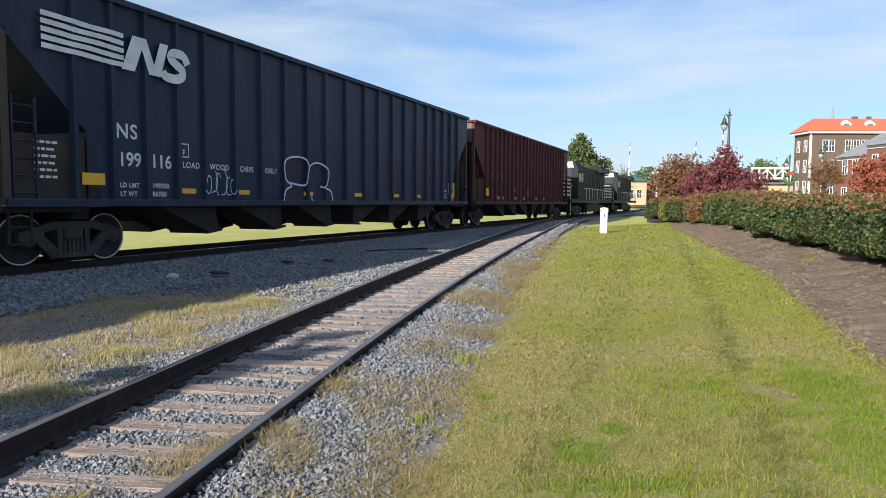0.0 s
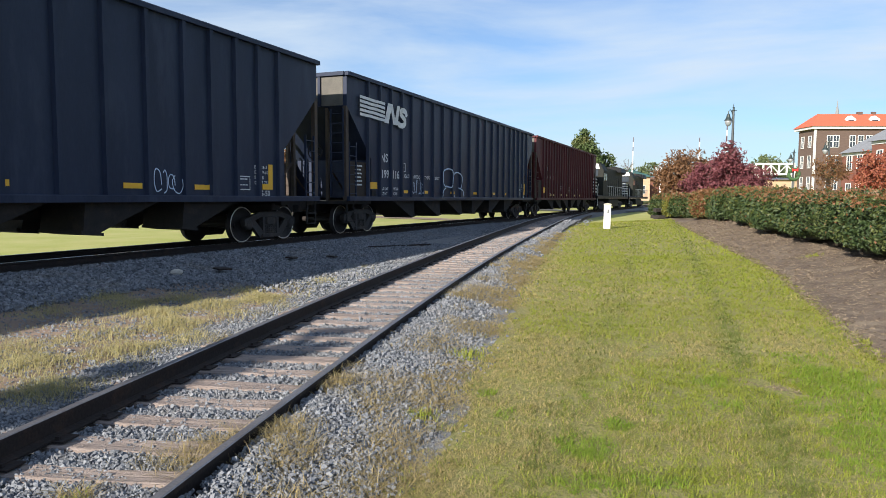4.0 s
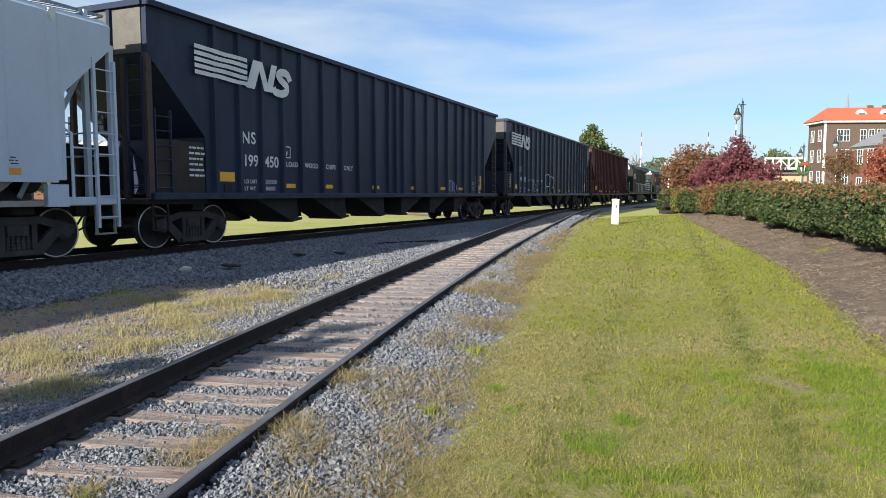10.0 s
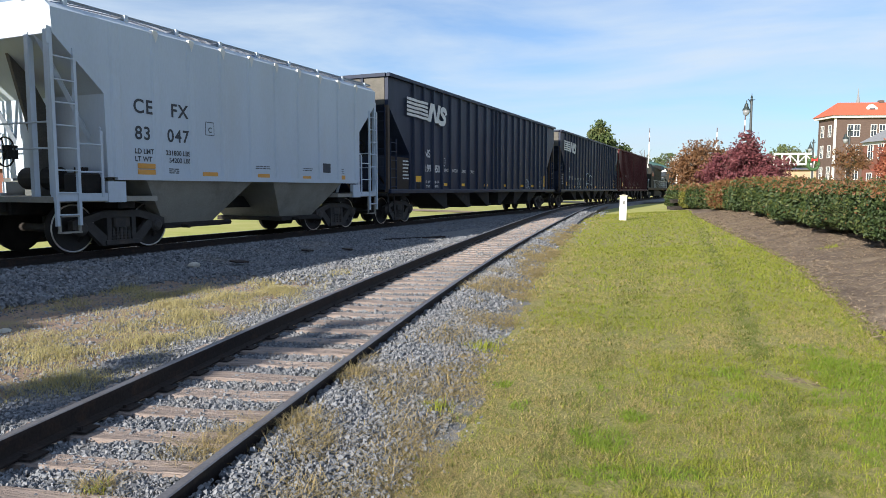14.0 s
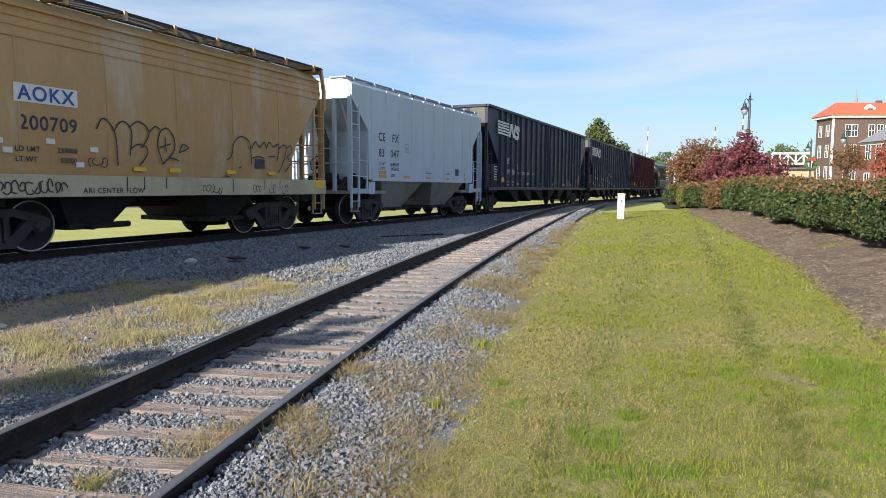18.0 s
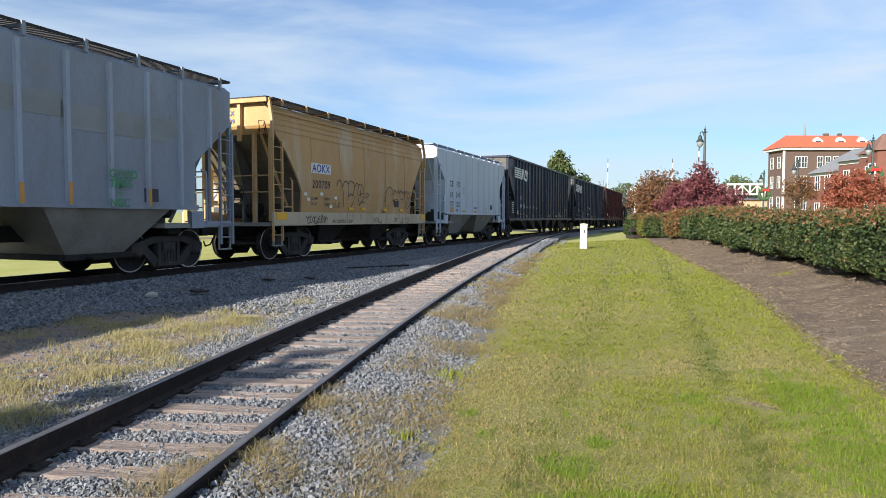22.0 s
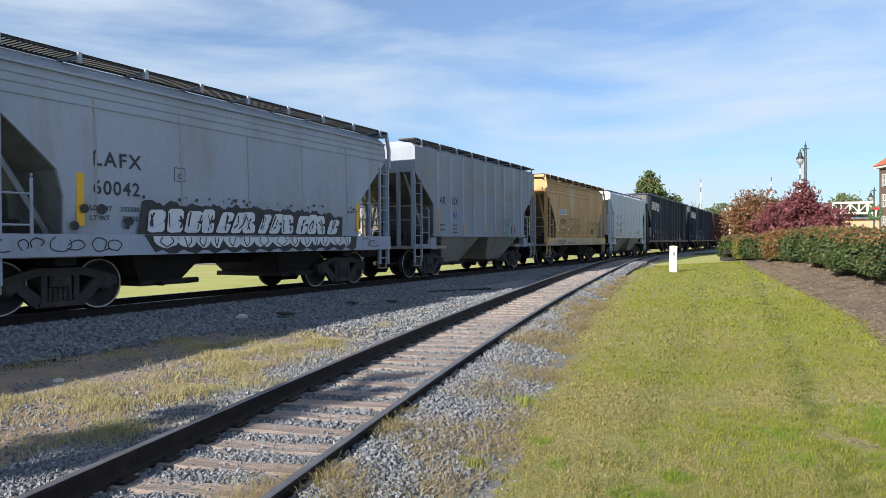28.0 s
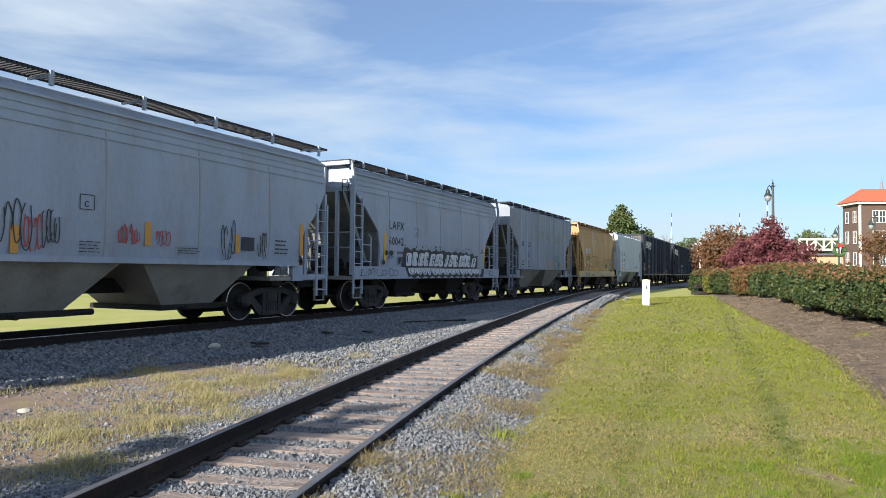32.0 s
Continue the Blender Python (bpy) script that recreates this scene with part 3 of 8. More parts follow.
def mown_sheet():
    """The thatch of the mown lawn, from the gravel's ragged edge to the mulch."""
    vs, ys = [], np.concatenate([np.arange(-21.0, 2.0, 0.3), np.arange(2.0, 43.0, 0.12)])
    n = 14
    for y in ys:
        e = float(np.interp(y, [8, 15, 30], [1.9, 1.68, 1.38])) + 0.22 * noise.noise((1.5, y * 1.1, 4)) + 0.13 * noise.noise((7.1, y * 4.0, 6))
        x0, x1 = near_x(y) + e, float(bed_x(y)) + 0.12
        for j in range(n):
            x = x0 + (x1 - x0) * (j / (n - 1)) ** 1.3
            vs.append((x, y, gz1(x, y) + (0.016 if 0 < j < n - 1 else 0.0) + 0.006 * noise.noise((x * 4, y * 4, 1))))
    ii = np.arange(len(vs)).reshape(len(ys), n)
    fs = np.stack([ii[:-1, :-1], ii[:-1, 1:], ii[1:, 1:], ii[1:, :-1]], -1).reshape(-1, 4)
    tagged(new("lawn", fast_mesh("lawn", np.array(vs), fs, M["thatch"], True)), "mown lawn of straw-coloured thatch and green grass", "lawn", kind="structure")


mown_sheet()


def mulch_bed():
    vs, ys = [], np.arange(-28, 52, 0.35)
    for y in ys:
        x0 = float(bed_x(y)) + 0.25 * noise.noise((0, y * 0.5, 9)) + 0.1 * noise.noise((0, y * 2, 2))
        for j, w in enumerate((0, 0.15, 0.5, 1.0, 1.6, 2.3, 3.0, 4.5, 7.0)):
            x = x0 + w
            vs.append((x, y, gz1(x, y) + (0.02 if j else 0.0) + (0.03 * noise.noise((x * 2.2, y * 2.2, 5)) + 0.02 if j else 0)))
    ii = np.arange(len(vs)).reshape(len(ys), 9)
    fs = np.stack([ii[:-1, :-1], ii[:-1, 1:], ii[1:, 1:], ii[1:, :-1]], -1).reshape(-1, 4)
    tagged(new("mulch_bed", fast_mesh("mulch_bed", np.array(vs), fs, M["mulch"])), "raised planting bed of dark brown mulch along the lawn", "mulch bed", kind="structure")


mulch_bed()


# ---------------------------------------------------------------- the tracks
RAIL_BODY = [(-0.07, -0.17), (0.07, -0.17), (0.07, -0.155), (0.012, -0.135), (0.012, -0.045), (0.034, -0.035), (0.034, -0.006),
             (-0.034, -0.006), (-0.034, -0.035), (-0.012, -0.045), (-0.012, -0.135), (-0.07, -0.155)]
RAIL_HEAD = [(-0.034, -0.006), (0.034, -0.006), (0.026, 0.0), (-0.026, 0.0)]


def sweep(stations, side, zf, prof):
    g = Geo()
    g.loft([[(x + (side + px) * math.cos(a), y - (side + px) * math.sin(a), zf(x, y) + pz) for px, pz in prof] for x, y, a in stations])
    return g


def tie_mesh(k):
    rnd = random.Random(k)
    g = Geo()
    rings = []
    for i in range(7):
        x = -1.295 + 2.59 * i / 6
        w, h = 0.115 + rnd.uniform(-0.008, 0.008), rnd.uniform(-0.012, 0.006)
        rings.append([(x, -w, -0.17), (x, w, -0.17), (x, w, h - 0.012), (x, w - 0.018, h), (x, rnd.uniform(-0.03, 0.03), h - rnd.uniform(0.004, 0.014)), (x, -w + 0.018, h), (x, -w, h - 0.012)])
    g.loft(rings)
    return g


TIES = [tie_mesh(k).mesh("tie", M["tie"]) for k in range(6)]
TIES_MAIN = [tie_mesh(k).mesh("tie", M["tie_main"]) for k in range(6)]


def build_track(name, stations, zf, tie_places, label, head, ties=TIES):
    root = thing(name, label, "railway track", kind="structure")
    for side in (-0.7525, 0.7525):
        r = part("rail", sweep(stations, side, zf, RAIL_BODY), M["rail"], root)
        part("rail_head", sweep(stations, side, zf, RAIL_HEAD), head, r, "worn running surface of the rail")
    plates, spikes = Geo(), Geo()
    rnd = random.Random(name)
    for x, y, a in tie_places:
        t = part("tie", rnd.choice(ties), None, root)
        z = zf(x, y) - 0.172
        turn = rnd.gauss(0, 0.012)
        t.matrix_basis = Matrix.LocRotScale((x, y, z), Euler((0, rnd.gauss(0, 0.006), -a + turn + (math.pi if rnd.random() < 0.5 else 0))), (rnd.uniform(0.94, 1.02), rnd.uniform(0.95, 1.25), 1))
        if y < 26:
            for side in (-0.7525, 0.7525):
                c, s = math.cos(a), math.sin(a)
                def put(u, w):
                    return (x + (side + u) * c + w * s, y - (side + u) * s + w * c)
                vs = [(*put(u, w), z + h) for h in (0.0, 0.014) for u, w in ((-0.16, -0.09), (0.16, -0.09), (0.16, 0.09), (-0.16, 0.09))]
                plates.add(vs, [(4, 5, 6, 7), (0, 1, 5, 4), (1, 2, 6, 5), (2, 3, 7, 6), (3, 0, 4, 7)])
                for u, w in ((-0.095, 0.05), (0.095, -0.05)):
                    p = put(u, w)
                    spikes.box(p[0] - 0.013, p[0] + 0.013, p[1] - 0.013, p[1] + 0.013, z, z + 0.04)
    part("tie_plates", plates, M["rail"], root)["kind"] = "stuff"
    part("spikes", spikes, M["rail"], root)["kind"] = "stuff"
    return root


def spaced(fn, a, b, step):
    return [fn(v) for v in np.arange(a, b, step)]


def near_at(y):
    return near_x(y), float(y), math.atan((near_x(y + 0.1) - near_x(y - 0.1)) / 0.2)


build_track("track_side", [near_at(y) for y in np.arange(-22, 70, 0.8)], lambda x, y: near_z(y), spaced(near_at, -4 - 0.545 * 32, 64, 0.545),
            "old side track of rusty rails on weathered wooden ties", M["railtop"])
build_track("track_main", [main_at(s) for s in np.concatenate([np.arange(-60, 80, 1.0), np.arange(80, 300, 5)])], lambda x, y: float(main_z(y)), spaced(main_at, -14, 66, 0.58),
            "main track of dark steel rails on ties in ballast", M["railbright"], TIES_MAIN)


# ---------------------------------------------------------------- the train
# every vehicle: x ahead, y to its left, z up from the top of rail
WHEEL_R = 0.457
RUNNING = []          # vehicles: thing, rear and front truck places along the main track at 0 s
WHEELS = []           # wheelsets, with their places on their trucks


def truck_frame():
    g = Geo()
    for sy in (-1.0, 1.0):
        y0, y1 = sy - 0.07, sy + 0.07
        # top chord, dropping to the bearings
        g.prism([(-1.08, 0.44), (-1.08, 0.60), (-0.86, 0.66), (-0.42, 0.78), (0.42, 0.78), (0.86, 0.66), (1.08, 0.60), (1.08, 0.44), (0.99, 0.44), (0.97, 0.53), (0.78, 0.53),
                 (0.42, 0.64), (-0.42, 0.64), (-0.78, 0.53), (-0.97, 0.53), (-0.99, 0.44)][::-1], "y", y0, y1)
        # tension members and spring seat
        for q in (-1, 1):
            g.prism([(q * 0.9, 0.56), (q * 0.64, 0.56), (q * 0.32, 0.27), (q * 0.32, 0.1), (q * 0.44, 0.1)], "y", y0 + 0.015, y1 - 0.015)
            g.prism([(q * 0.24, 0.2), (q * 0.34, 0.2), (q * 0.34, 0.66), (q * 0.24, 0.66)], "y", y0, y1)
        g.box(-0.38, 0.38, y0 - 0.03, y1 + 0.03, 0.11, 0.2)
        for k in range(5):
            x = -0.18 + 0.09 * k
            g.lathe([(0.036, 0.2), (0.044, 0.23), (0.036, 0.26), (0.044, 0.29), (0.036, 0.32), (0.044, 0.35), (0.036, 0.38), (0.044, 0.41), (0.036, 0.44)], 8, "z", (x, sy * 1.03, 0))
        for q in (-1, 1):
            g.lathe([(0.13, -0.1), (0.145, -0.04), (0.145, 0.05), (0.1, 0.1), (0.06, 0.115)] if sy > 0 else [(0.06, -0.115), (0.1, -0.1), (0.145, -0.05), (0.145, 0.04), (0.13, 0.1)], 12, "y", (q * 0.889, sy, 0.457))
    g.box(-0.19, 0.19, -1.1, 1.1, 0.45, 0.66, 0.03)        # bolster
    for q in (-1, 1):
        g.box(q * 0.45 - 0.05, q * 0.45 + 0.05, -0.85, 0.85, 0.32, 0.42)   # brake beams
    return g.mesh("truck", M["truck"])


def wheelset_mesh():
    g = Geo()
    prof = [(0.08, -0.06), (0.13, -0.06), (0.2, -0.02), (0.37, -0.02), (0.40, -0.07), (0.457, -0.07), (0.462, 0.03), (0.487, 0.045), (0.482, 0.065), (0.40, 0.065), (0.37, 0.02), (0.2, 0.03), (0.1, 0.07)]
    g.lathe([(r, h) for r, h in prof], 28, "y", (0, -0.76, 0))
    g.lathe([(r, -h) for r, h in prof][::-1], 28, "y", (0, 0.76, 0))
    g.lathe([(0.085, -1.0), (0.085, 1.0)], 10, "y")
    for sy in (-0.79, 0.79):       # cast marks on the plates
        g.box(-0.05, 0.05, sy - 0.012, sy + 0.012, 0.24, 0.3)
    return g.mesh("wheelset", M["wheel"], True)


def rim_mesh(sy):
    g = Geo()
    prof = [(0.428, sy * 0.829), (0.434, sy * 0.836), (0.456, sy * 0.836), (0.46, sy * 0.829)]
    g.lathe(prof if sy > 0 else prof[::-1], 32, "y", (0, 0, 0), False)
    return g.mesh("wheel_rim", M["tread"], True)


TRUCK, WSET, RIMS = truck_frame(), wheelset_mesh(), (rim_mesh(-1), rim_mesh(1))


def add_truck(car, x, wheelbase=1.778):
    t = part("truck", TRUCK, None, car)
    t.location = (x, 0, 0)
    for q in (-1, 1):
        w = part("wheelset", WSET, None, t)
        w.location = (q * wheelbase / 2, 0, WHEEL_R)
        for rim in RIMS:
            r = part("wheel_rim", rim, None, t)
            r.location = (q * wheelbase / 2, 0, WHEEL_R)
        WHEELS.append((w, q * wheelbase / 2))
    return t


def coupler(car, x, sgn):
    g = Geo()
    g.box(min(x, x + sgn * 0.55), max(x, x + sgn * 0.55), -0.09, 0.09, 0.78, 0.96)
    g.prism([(x + sgn * 0.5, -0.17), (x + sgn * 0.72, -0.17), (x + sgn * 0.8, -0.02), (x + sgn * 0.68, 0.04), (x + sgn * 0.68, 0.17), (x + sgn * 0.5, 0.14)], "z", 0.72, 1.02)
    part("coupler", g, M["under"], car)
    h = Geo()
    h.tube([(x + sgn * 0.1, 0.35, 0.78), (x + sgn * 0.35, 0.36, 0.45), (x + sgn * 0.62, 0.3, 0.42), (x + sgn * 0.8, 0.2, 0.55)], 0.022, 6)
    part("air_hose", h, M["under"], car)


def inset_fn(levels):
    zs, ins = [l[0] for l in levels], [l[2] for l in levels]
    ys = [l[1] for l in levels]
    return (lambda z: float(np.interp(z, zs, ins))), (lambda z: float(np.interp(z, zs, ys)))


def hopper_body(car, L, levels, material, name="body", smooth=False):
    """A closed shell lofted through level rectangles: (height, half width, how far the ends lie back)."""
    g = Geo()
    rings = []
    for z, y, i in levels:
        h = L / 2 - i
        rings.append([(-h, -y, z), (h, -y, z), (h, y, z), (-h, y, z)])
    g.loft(rings)
    return part(name, g, material, car)


def side_text(car, body, size, x, z, y, material, spacing=1.0, label="", name="lettering"):
    ob = part(name, text_mesh(body, size, material, spacing), None, car, label)
    ob.location = (x, y, z)
    return ob


def plate(car, name, x0, x1, z0, z1, y, material, label=""):
    g = Geo()
    g.box(x0, x1, y, y + 0.012, z0, z1)
    return part(name, g, material, car, label)


def bars(car, name, x, z, w, rows, y, material, h=0.035, gap=0.075, label="row of small unreadable stencilled lines"):
    """Small writing too fine to read, as plain bars."""
    g = Geo()
    rnd = random.Random(int(x * 100) + rows)
    for k in range(rows):
        u = x
        end = x + w * rnd.uniform(0.75, 1.0)
        while u < end - 0.03:
            v = min(u + rnd.uniform(0.06, 0.16), end)
            g.box(u, v, y, y + 0.006, z - k * gap - h, z - k * gap)
            u = v + 0.03
    ob = part(name, g, material, car, label)
    ob["kind"] = "stuff"
    return ob


def ladder(car, name, x0, x1, z0, z1, y, rungs, material, thick=0.045):
    g = Geo()
    for x in (x0, x1):
        g.box(x - thick / 2, x + thick / 2, y - 0.03, y + 0.03, z0, z1)
    for k in range(rungs):
        z = z0 + (z1 - z0) * (k + 0.5) / rungs
        g.tube([(x0, y - 0.02, z), (x1, y - 0.02, z)], 0.014, 5)
    return part(name, g, material, car)


def end_ladder(car, name, x, y0, y1, z0, z1, rungs, material):
    g = Geo()
    for y in (y0, y1):
        g.box(x - 0.03, x + 0.03, y - 0.022, y + 0.022, z0, z1)
    for k in range(rungs):
        z = z0 + (z1 - z0) * (k + 0.5) / rungs
        g.tube([(x, y0, z), (x, y1, z)], 0.014, 5)
    return part(name, g, material, car)


def stroke(pts, n=6):
    """A smooth line through points (x, z)."""
    out = []
    P = [Vector((p[0], p[1])) for p in pts]
    for i in range(len(P) - 1):
        a, b, c, d = P[max(i - 1, 0)], P[i], P[i + 1], P[min(i + 2, len(P) - 1)]
        for k in range(n):
            t = k / n
            out.append(0.5 * ((2 * b) + (c - a) * t + (2 * a - 5 * b + 4 * c - d) * t * t + (3 * b - a - 3 * c + d) * t ** 3))
    out.append(P[-1])
    return out


def tag(car, name, x, z, w, h, y, material, seed, strokes=5, width=0.03, label="scrawled spray-painted graffiti tag"):
    """A scrawl of loops and zigzags inside a box."""
    rnd = random.Random(seed)
    g = Geo()
    n = max(2, strokes - 1)
    for k in range(n):
        cx, cz = x + w * (k + 0.5) / n, z + h * rnd.uniform(0.42, 0.58)
        rx, rz = w / n * rnd.uniform(0.5, 0.8), h * rnd.uniform(0.32, 0.5)
        a0, turn = rnd.uniform(0, 6.28), rnd.uniform(3.2, 6.6)
        pts = [(cx + rx * math.cos(a0 + turn * j / 5) * rnd.uniform(0.7, 1.1) + 0.1 * rx * j, cz + rz * math.sin(a0 + turn * j / 5) * rnd.uniform(0.75, 1.05)) for j in range(6)]
        g.ribbon(stroke(pts), width * 0.7, y - 0.001 * k)
    return part(name, g, material, car, label)


def running_gear(car, L, tx, deck=2.6, deck_z=1.06, half=1.45, sill_mat=None, deck_mat=None):
    """Centre sill, end decks, couplers, trucks and brake rigging that all the hopper cars share."""
    g = Geo()
    g.box(-L / 2 + 0.1, L / 2 - 0.1, -0.19, 0.19, 0.72, 1.02, 0.03)
    for q in (-1, 1):
        g.box(q * tx - 0.2, q * tx + 0.2, -1.25, 1.25, 0.82, 1.0, 0.03)
        g.lathe([(0.2, 0.62), (0.2, 0.84)], 12, "z", (q * tx, 0, 0))
    part("centre_sill", g, M["under"], car)
    for q in (-1, 1):
        d = Geo()
        a, b = sorted((q * (L / 2 - 0.02), q * (L / 2 - deck)))
        d.box(a, b, -half, half, deck_z - 0.1, deck_z)
        part("end_deck", d, deck_mat or M["under"], car)
        coupler(car, q * (L / 2 - 0.1), q)
        for sy in (-1, 1):
            st = Geo()       # corner step
            x0 = q * (L / 2 - 0.12)
            x1 = q * (L / 2 - 0.52)
            for x in (x0, x1):
                st.box(x - 0.02, x + 0.02, sy * half - 0.02, sy * half + 0.02, 0.42, deck_z)
            for z in (0.43, 0.72):
                st.box(min(x0, x1), max(x0, x1), sy * half - 0.06, sy * half + 0.06, z - 0.015, z + 0.015)
            part("corner_step", st, deck_mat or M["under"], car)
        add_truck(car, q * tx)


def brake_wheel(car, x, y, z, sgn):
    g = Geo()
    ring = [(x, y + 0.26 * math.cos(math.tau * k / 18), z + 0.26 * math.sin(math.tau * k / 18)) for k in range(19)]
    g.tube(ring, 0.016, 5)
    for k in range(5):
        a = math.tau * k / 5
        g.tube([(x, y, z), (x, y + 0.26 * math.cos(a), z + 0.26 * math.sin(a))], 0.012, 5)
    g.box(min(x, x + sgn * 0.18), max(x, x + sgn * 0.18), y - 0.08, y + 0.08, z - 0.12, z + 0.12)
    part("brake_wheel", g, M["under"], car)


def register(car, rear, front, tx):
    mid = (rear + front) / 2
    RUNNING.append((car, mid - tx, mid + tx))
    return car


# ---- open wood-chip hoppers
def chip_hopper(rear, front, paint, label, span=0.0, ribs=10):
    L = front - rear
    car = thing("hopper_car", label, "hopper car", "freight train")
    top, half = 4.96, 1.5
    cut = [(1.16, half, 1.62), (2.42, half, 1.62), (3.98, half, 0.06), (top, half, 0.06)]
    body = hopper_body(car, L, cut, paint)
    inset, _ = inset_fn(cut)
    # side ribs
    span = span or L
    quarter = [1.7, 2.53, 3.35, 4.2, 5.03, 6.05, 7.05, 8.05, 9.1, 10.05]
    places = [v - span / 2 for v in quarter] + [0.0] + [span / 2 - v for v in quarter]
    if ribs > 10:
        places = list(np.linspace(1.75 - L / 2, L / 2 - 1.75, 2 * ribs))
    for x in places:
        z0 = 1.2
        for sy in (-1, 1):
            g = Geo()
            y0, y1 = sorted((sy * half, sy * (half + 0.085)))
            yo, yi = sy * (half + 0.085), sy * (half - 0.01)
            g.prism([(x - 0.075, yi), (x + 0.075, yi), (x + 0.045, yo), (x - 0.045, yo)][::sy], "z", z0, top - 0.03)
            part("side_rib", g, paint, car)
    g = Geo()
    for sy in (-1, 1):
        y0, y1 = sorted((sy * (half - 0.05), sy * (half + 0.11)))
        g.box(-L / 2, L / 2, y0, y1, top - 0.06, top + 0.06, 0.02)
    for q in (-1, 1):
        x0, x1 = sorted((q * (L / 2 + 0.03), q * (L / 2 - 0.12)))
        g.box(x0, x1, -half + 0.06, half - 0.06, top - 0.058, top + 0.058)
    part("top_chord", g, paint, car)
    g = Geo()
    for sy in (-1, 1):
        y0, y1 = sorted((sy * (half - 0.02), sy * (half + 0.1)))
        g.box(-L / 2 + 0.05, L / 2 - 0.05, y0, y1, 1.06, 1.2, 0.02)
    part("side_sill", g, paint, car)
    # end skirts, posts, braces and ladders
    for q in (-1, 1):
        for sy in (-1, 1):
            a, b = sorted((q * (L / 2 - 0.17), q * (L / 2 - 1.6)))
            g = Geo()
            y0, y1 = sorted((sy * (half - 0.03), sy * (half - 0.08)))
            g.box(a, b, y0, y1, 1.18, 2.3)
            if q < 0:
                part("end_skirt", g, M["skirt"], car, "brown dusty sheet below the sloping end")
            g = Geo()
            xa, xb = sorted((q * (L / 2 - 0.02), q * (L / 2 - 0.16)))
            g.box(xa, xb, *sorted((sy * (half - 0.12), sy * half)), 1.1, 3.98)
            part("corner_post", g, M["endrust"], car)
            ladder(car, "ladder", q * (L / 2 - 0.2), q * (L / 2 - 0.62), 1.15, 2.9, sy * (half - 0.01), 6, paint, 0.024)
        for y in (-0.75, 0.75):
            g = Geo()
            x = q * (L / 2 - 0.1)
            g.box(min(x, x - q * 0.1), max(x, x - q * 0.1), y - 0.05, y + 0.05, 1.06, 3.98)
            part("end_post", g, M["endrust"], car)
            g = Geo()
            g.tube([(q * (L / 2 - 0.15), y, 2.2), (q * (L / 2 - 1.5), y, 1.06)], 0.04, 4)
            part("end_brace", g, M["endrust"], car)
        end_ladder(car, "end_ladder", q * (L / 2 - 0.02), 0.95 * q, 1.4 * q, 1.2, 3.9, 9, paint)
    for q in (-1, 1):
        g = Geo()
        x = q * (L / 2 - 0.052)
        g.box(min(x, x + q * 0.012), max(x, x + q * 0.012), -half + 0.13, half - 0.13, 4.0, top - 0.08)
        part("end_plate", g, M["dusty"], car, "dusty sheet of the car's end")
        for y in (-0.55, 0.5):
            g = Geo()
            g.box(min(x, x + q * 0.075), max(x, x + q * 0.075), y - 0.045, y + 0.045, 3.98, top - 0.08)
            part("end_stiffener", g, paint, car)
    # bottom pockets
    for k in range(6):
        x = -L / 2 + 4.6 + (L - 9.2) * k / 5
        s = -1 if k >= 3 else 1
        for sy in (-1, 1):
            g = Geo()
            pts = [(x - s * 1.25, 1.08), (x + s * 0.55, 1.08), (x + s * 0.62, 0.5), (x + s * 0.3, 0.46)]
            g.prism(pts if s > 0 else pts[::-1], "y", *sorted((sy * 0.25, sy * 1.4)))
            part("hopper_pocket", g, M["under"], car)
            h = Geo()
            h.prism([(x + s * 0.22, 0.42), (x + s * 0.7, 0.48), (x + s * 0.7, 0.54), (x + s * 0.22, 0.48)], "y", *sorted((sy * 0.3, sy * 1.46)))
            part("pocket_door", h, M["under"], car)
    running_gear(car, L, L / 2 - 1.65, 1.7, 1.06, 1.45)
    brake_wheel(car, -L / 2 - 0.02, -0.4, 2.6, 1)
    return register(car, rear, front, L / 2 - 1.65)


def horse_logo(car, x, z, y):
    """The railway's mark as plain shapes: five bands that run into slanted blocks."""
    w, h = 3.35, 0.68
    for k in range(5):
        zz = z + h * (1 - (k + 0.5) / 5)
        g = Geo()
        pts = [(x + u * 1.72, zz - 0.03 * u + 0.008 * math.sin(u * 9 + k) * (u > 0.3)) for u in np.linspace(0, 1, 12)]
        g.ribbon(pts, h / 5 * 0.66, y)
        part("mark_band", g, M["letter"], car, "white band of the railway's mark")
    x1 = x + 1.66
    b, t = z - 0.04, z + h * 0.95
    for k, quad in enumerate((((0.0, b), (0.32, b), (0.6, t), (0.28, t)), ((0.42, t), (0.62, t), (0.9, b), (0.68, b)), ((0.74, b), (0.98, b), (1.2, t), (0.98, t)))):
        g = Geo()
        g.add([(x1 + u, y - 0.002 * k, v) for u, v in quad], [(0, 1, 2, 3)] if k != 1 else [(3, 2, 1, 0)])
        part("mark_block", g, M["letter"], car, "slanted white block of the railway's mark")
    g = Geo()
    g.ribbon(stroke([(x1 + 1.74, b + 0.56 * h), (x1 + 1.62, b + 0.8 * h), (x1 + 1.36, b + 0.82 * h), (x1 + 1.26, b + 0.66 * h), (x1 + 1.4, b + 0.5 * h), (x1 + 1.58, b + 0.36 * h), (x1 + 1.58, b + 0.16 * h),
                     (x1 + 1.4, b + 0.04 * h), (x1 + 1.12, b + 0.06 * h), (x1 + 1.04, b + 0.2 * h)]), 0.19, y - 0.004)
    part("mark_block", g, M["letter"], car, "curved white block of the railway's mark")


Y_RIB = -1.592      # just outside the rib faces
Y_SIDE = -1.506     # just outside the side sheets


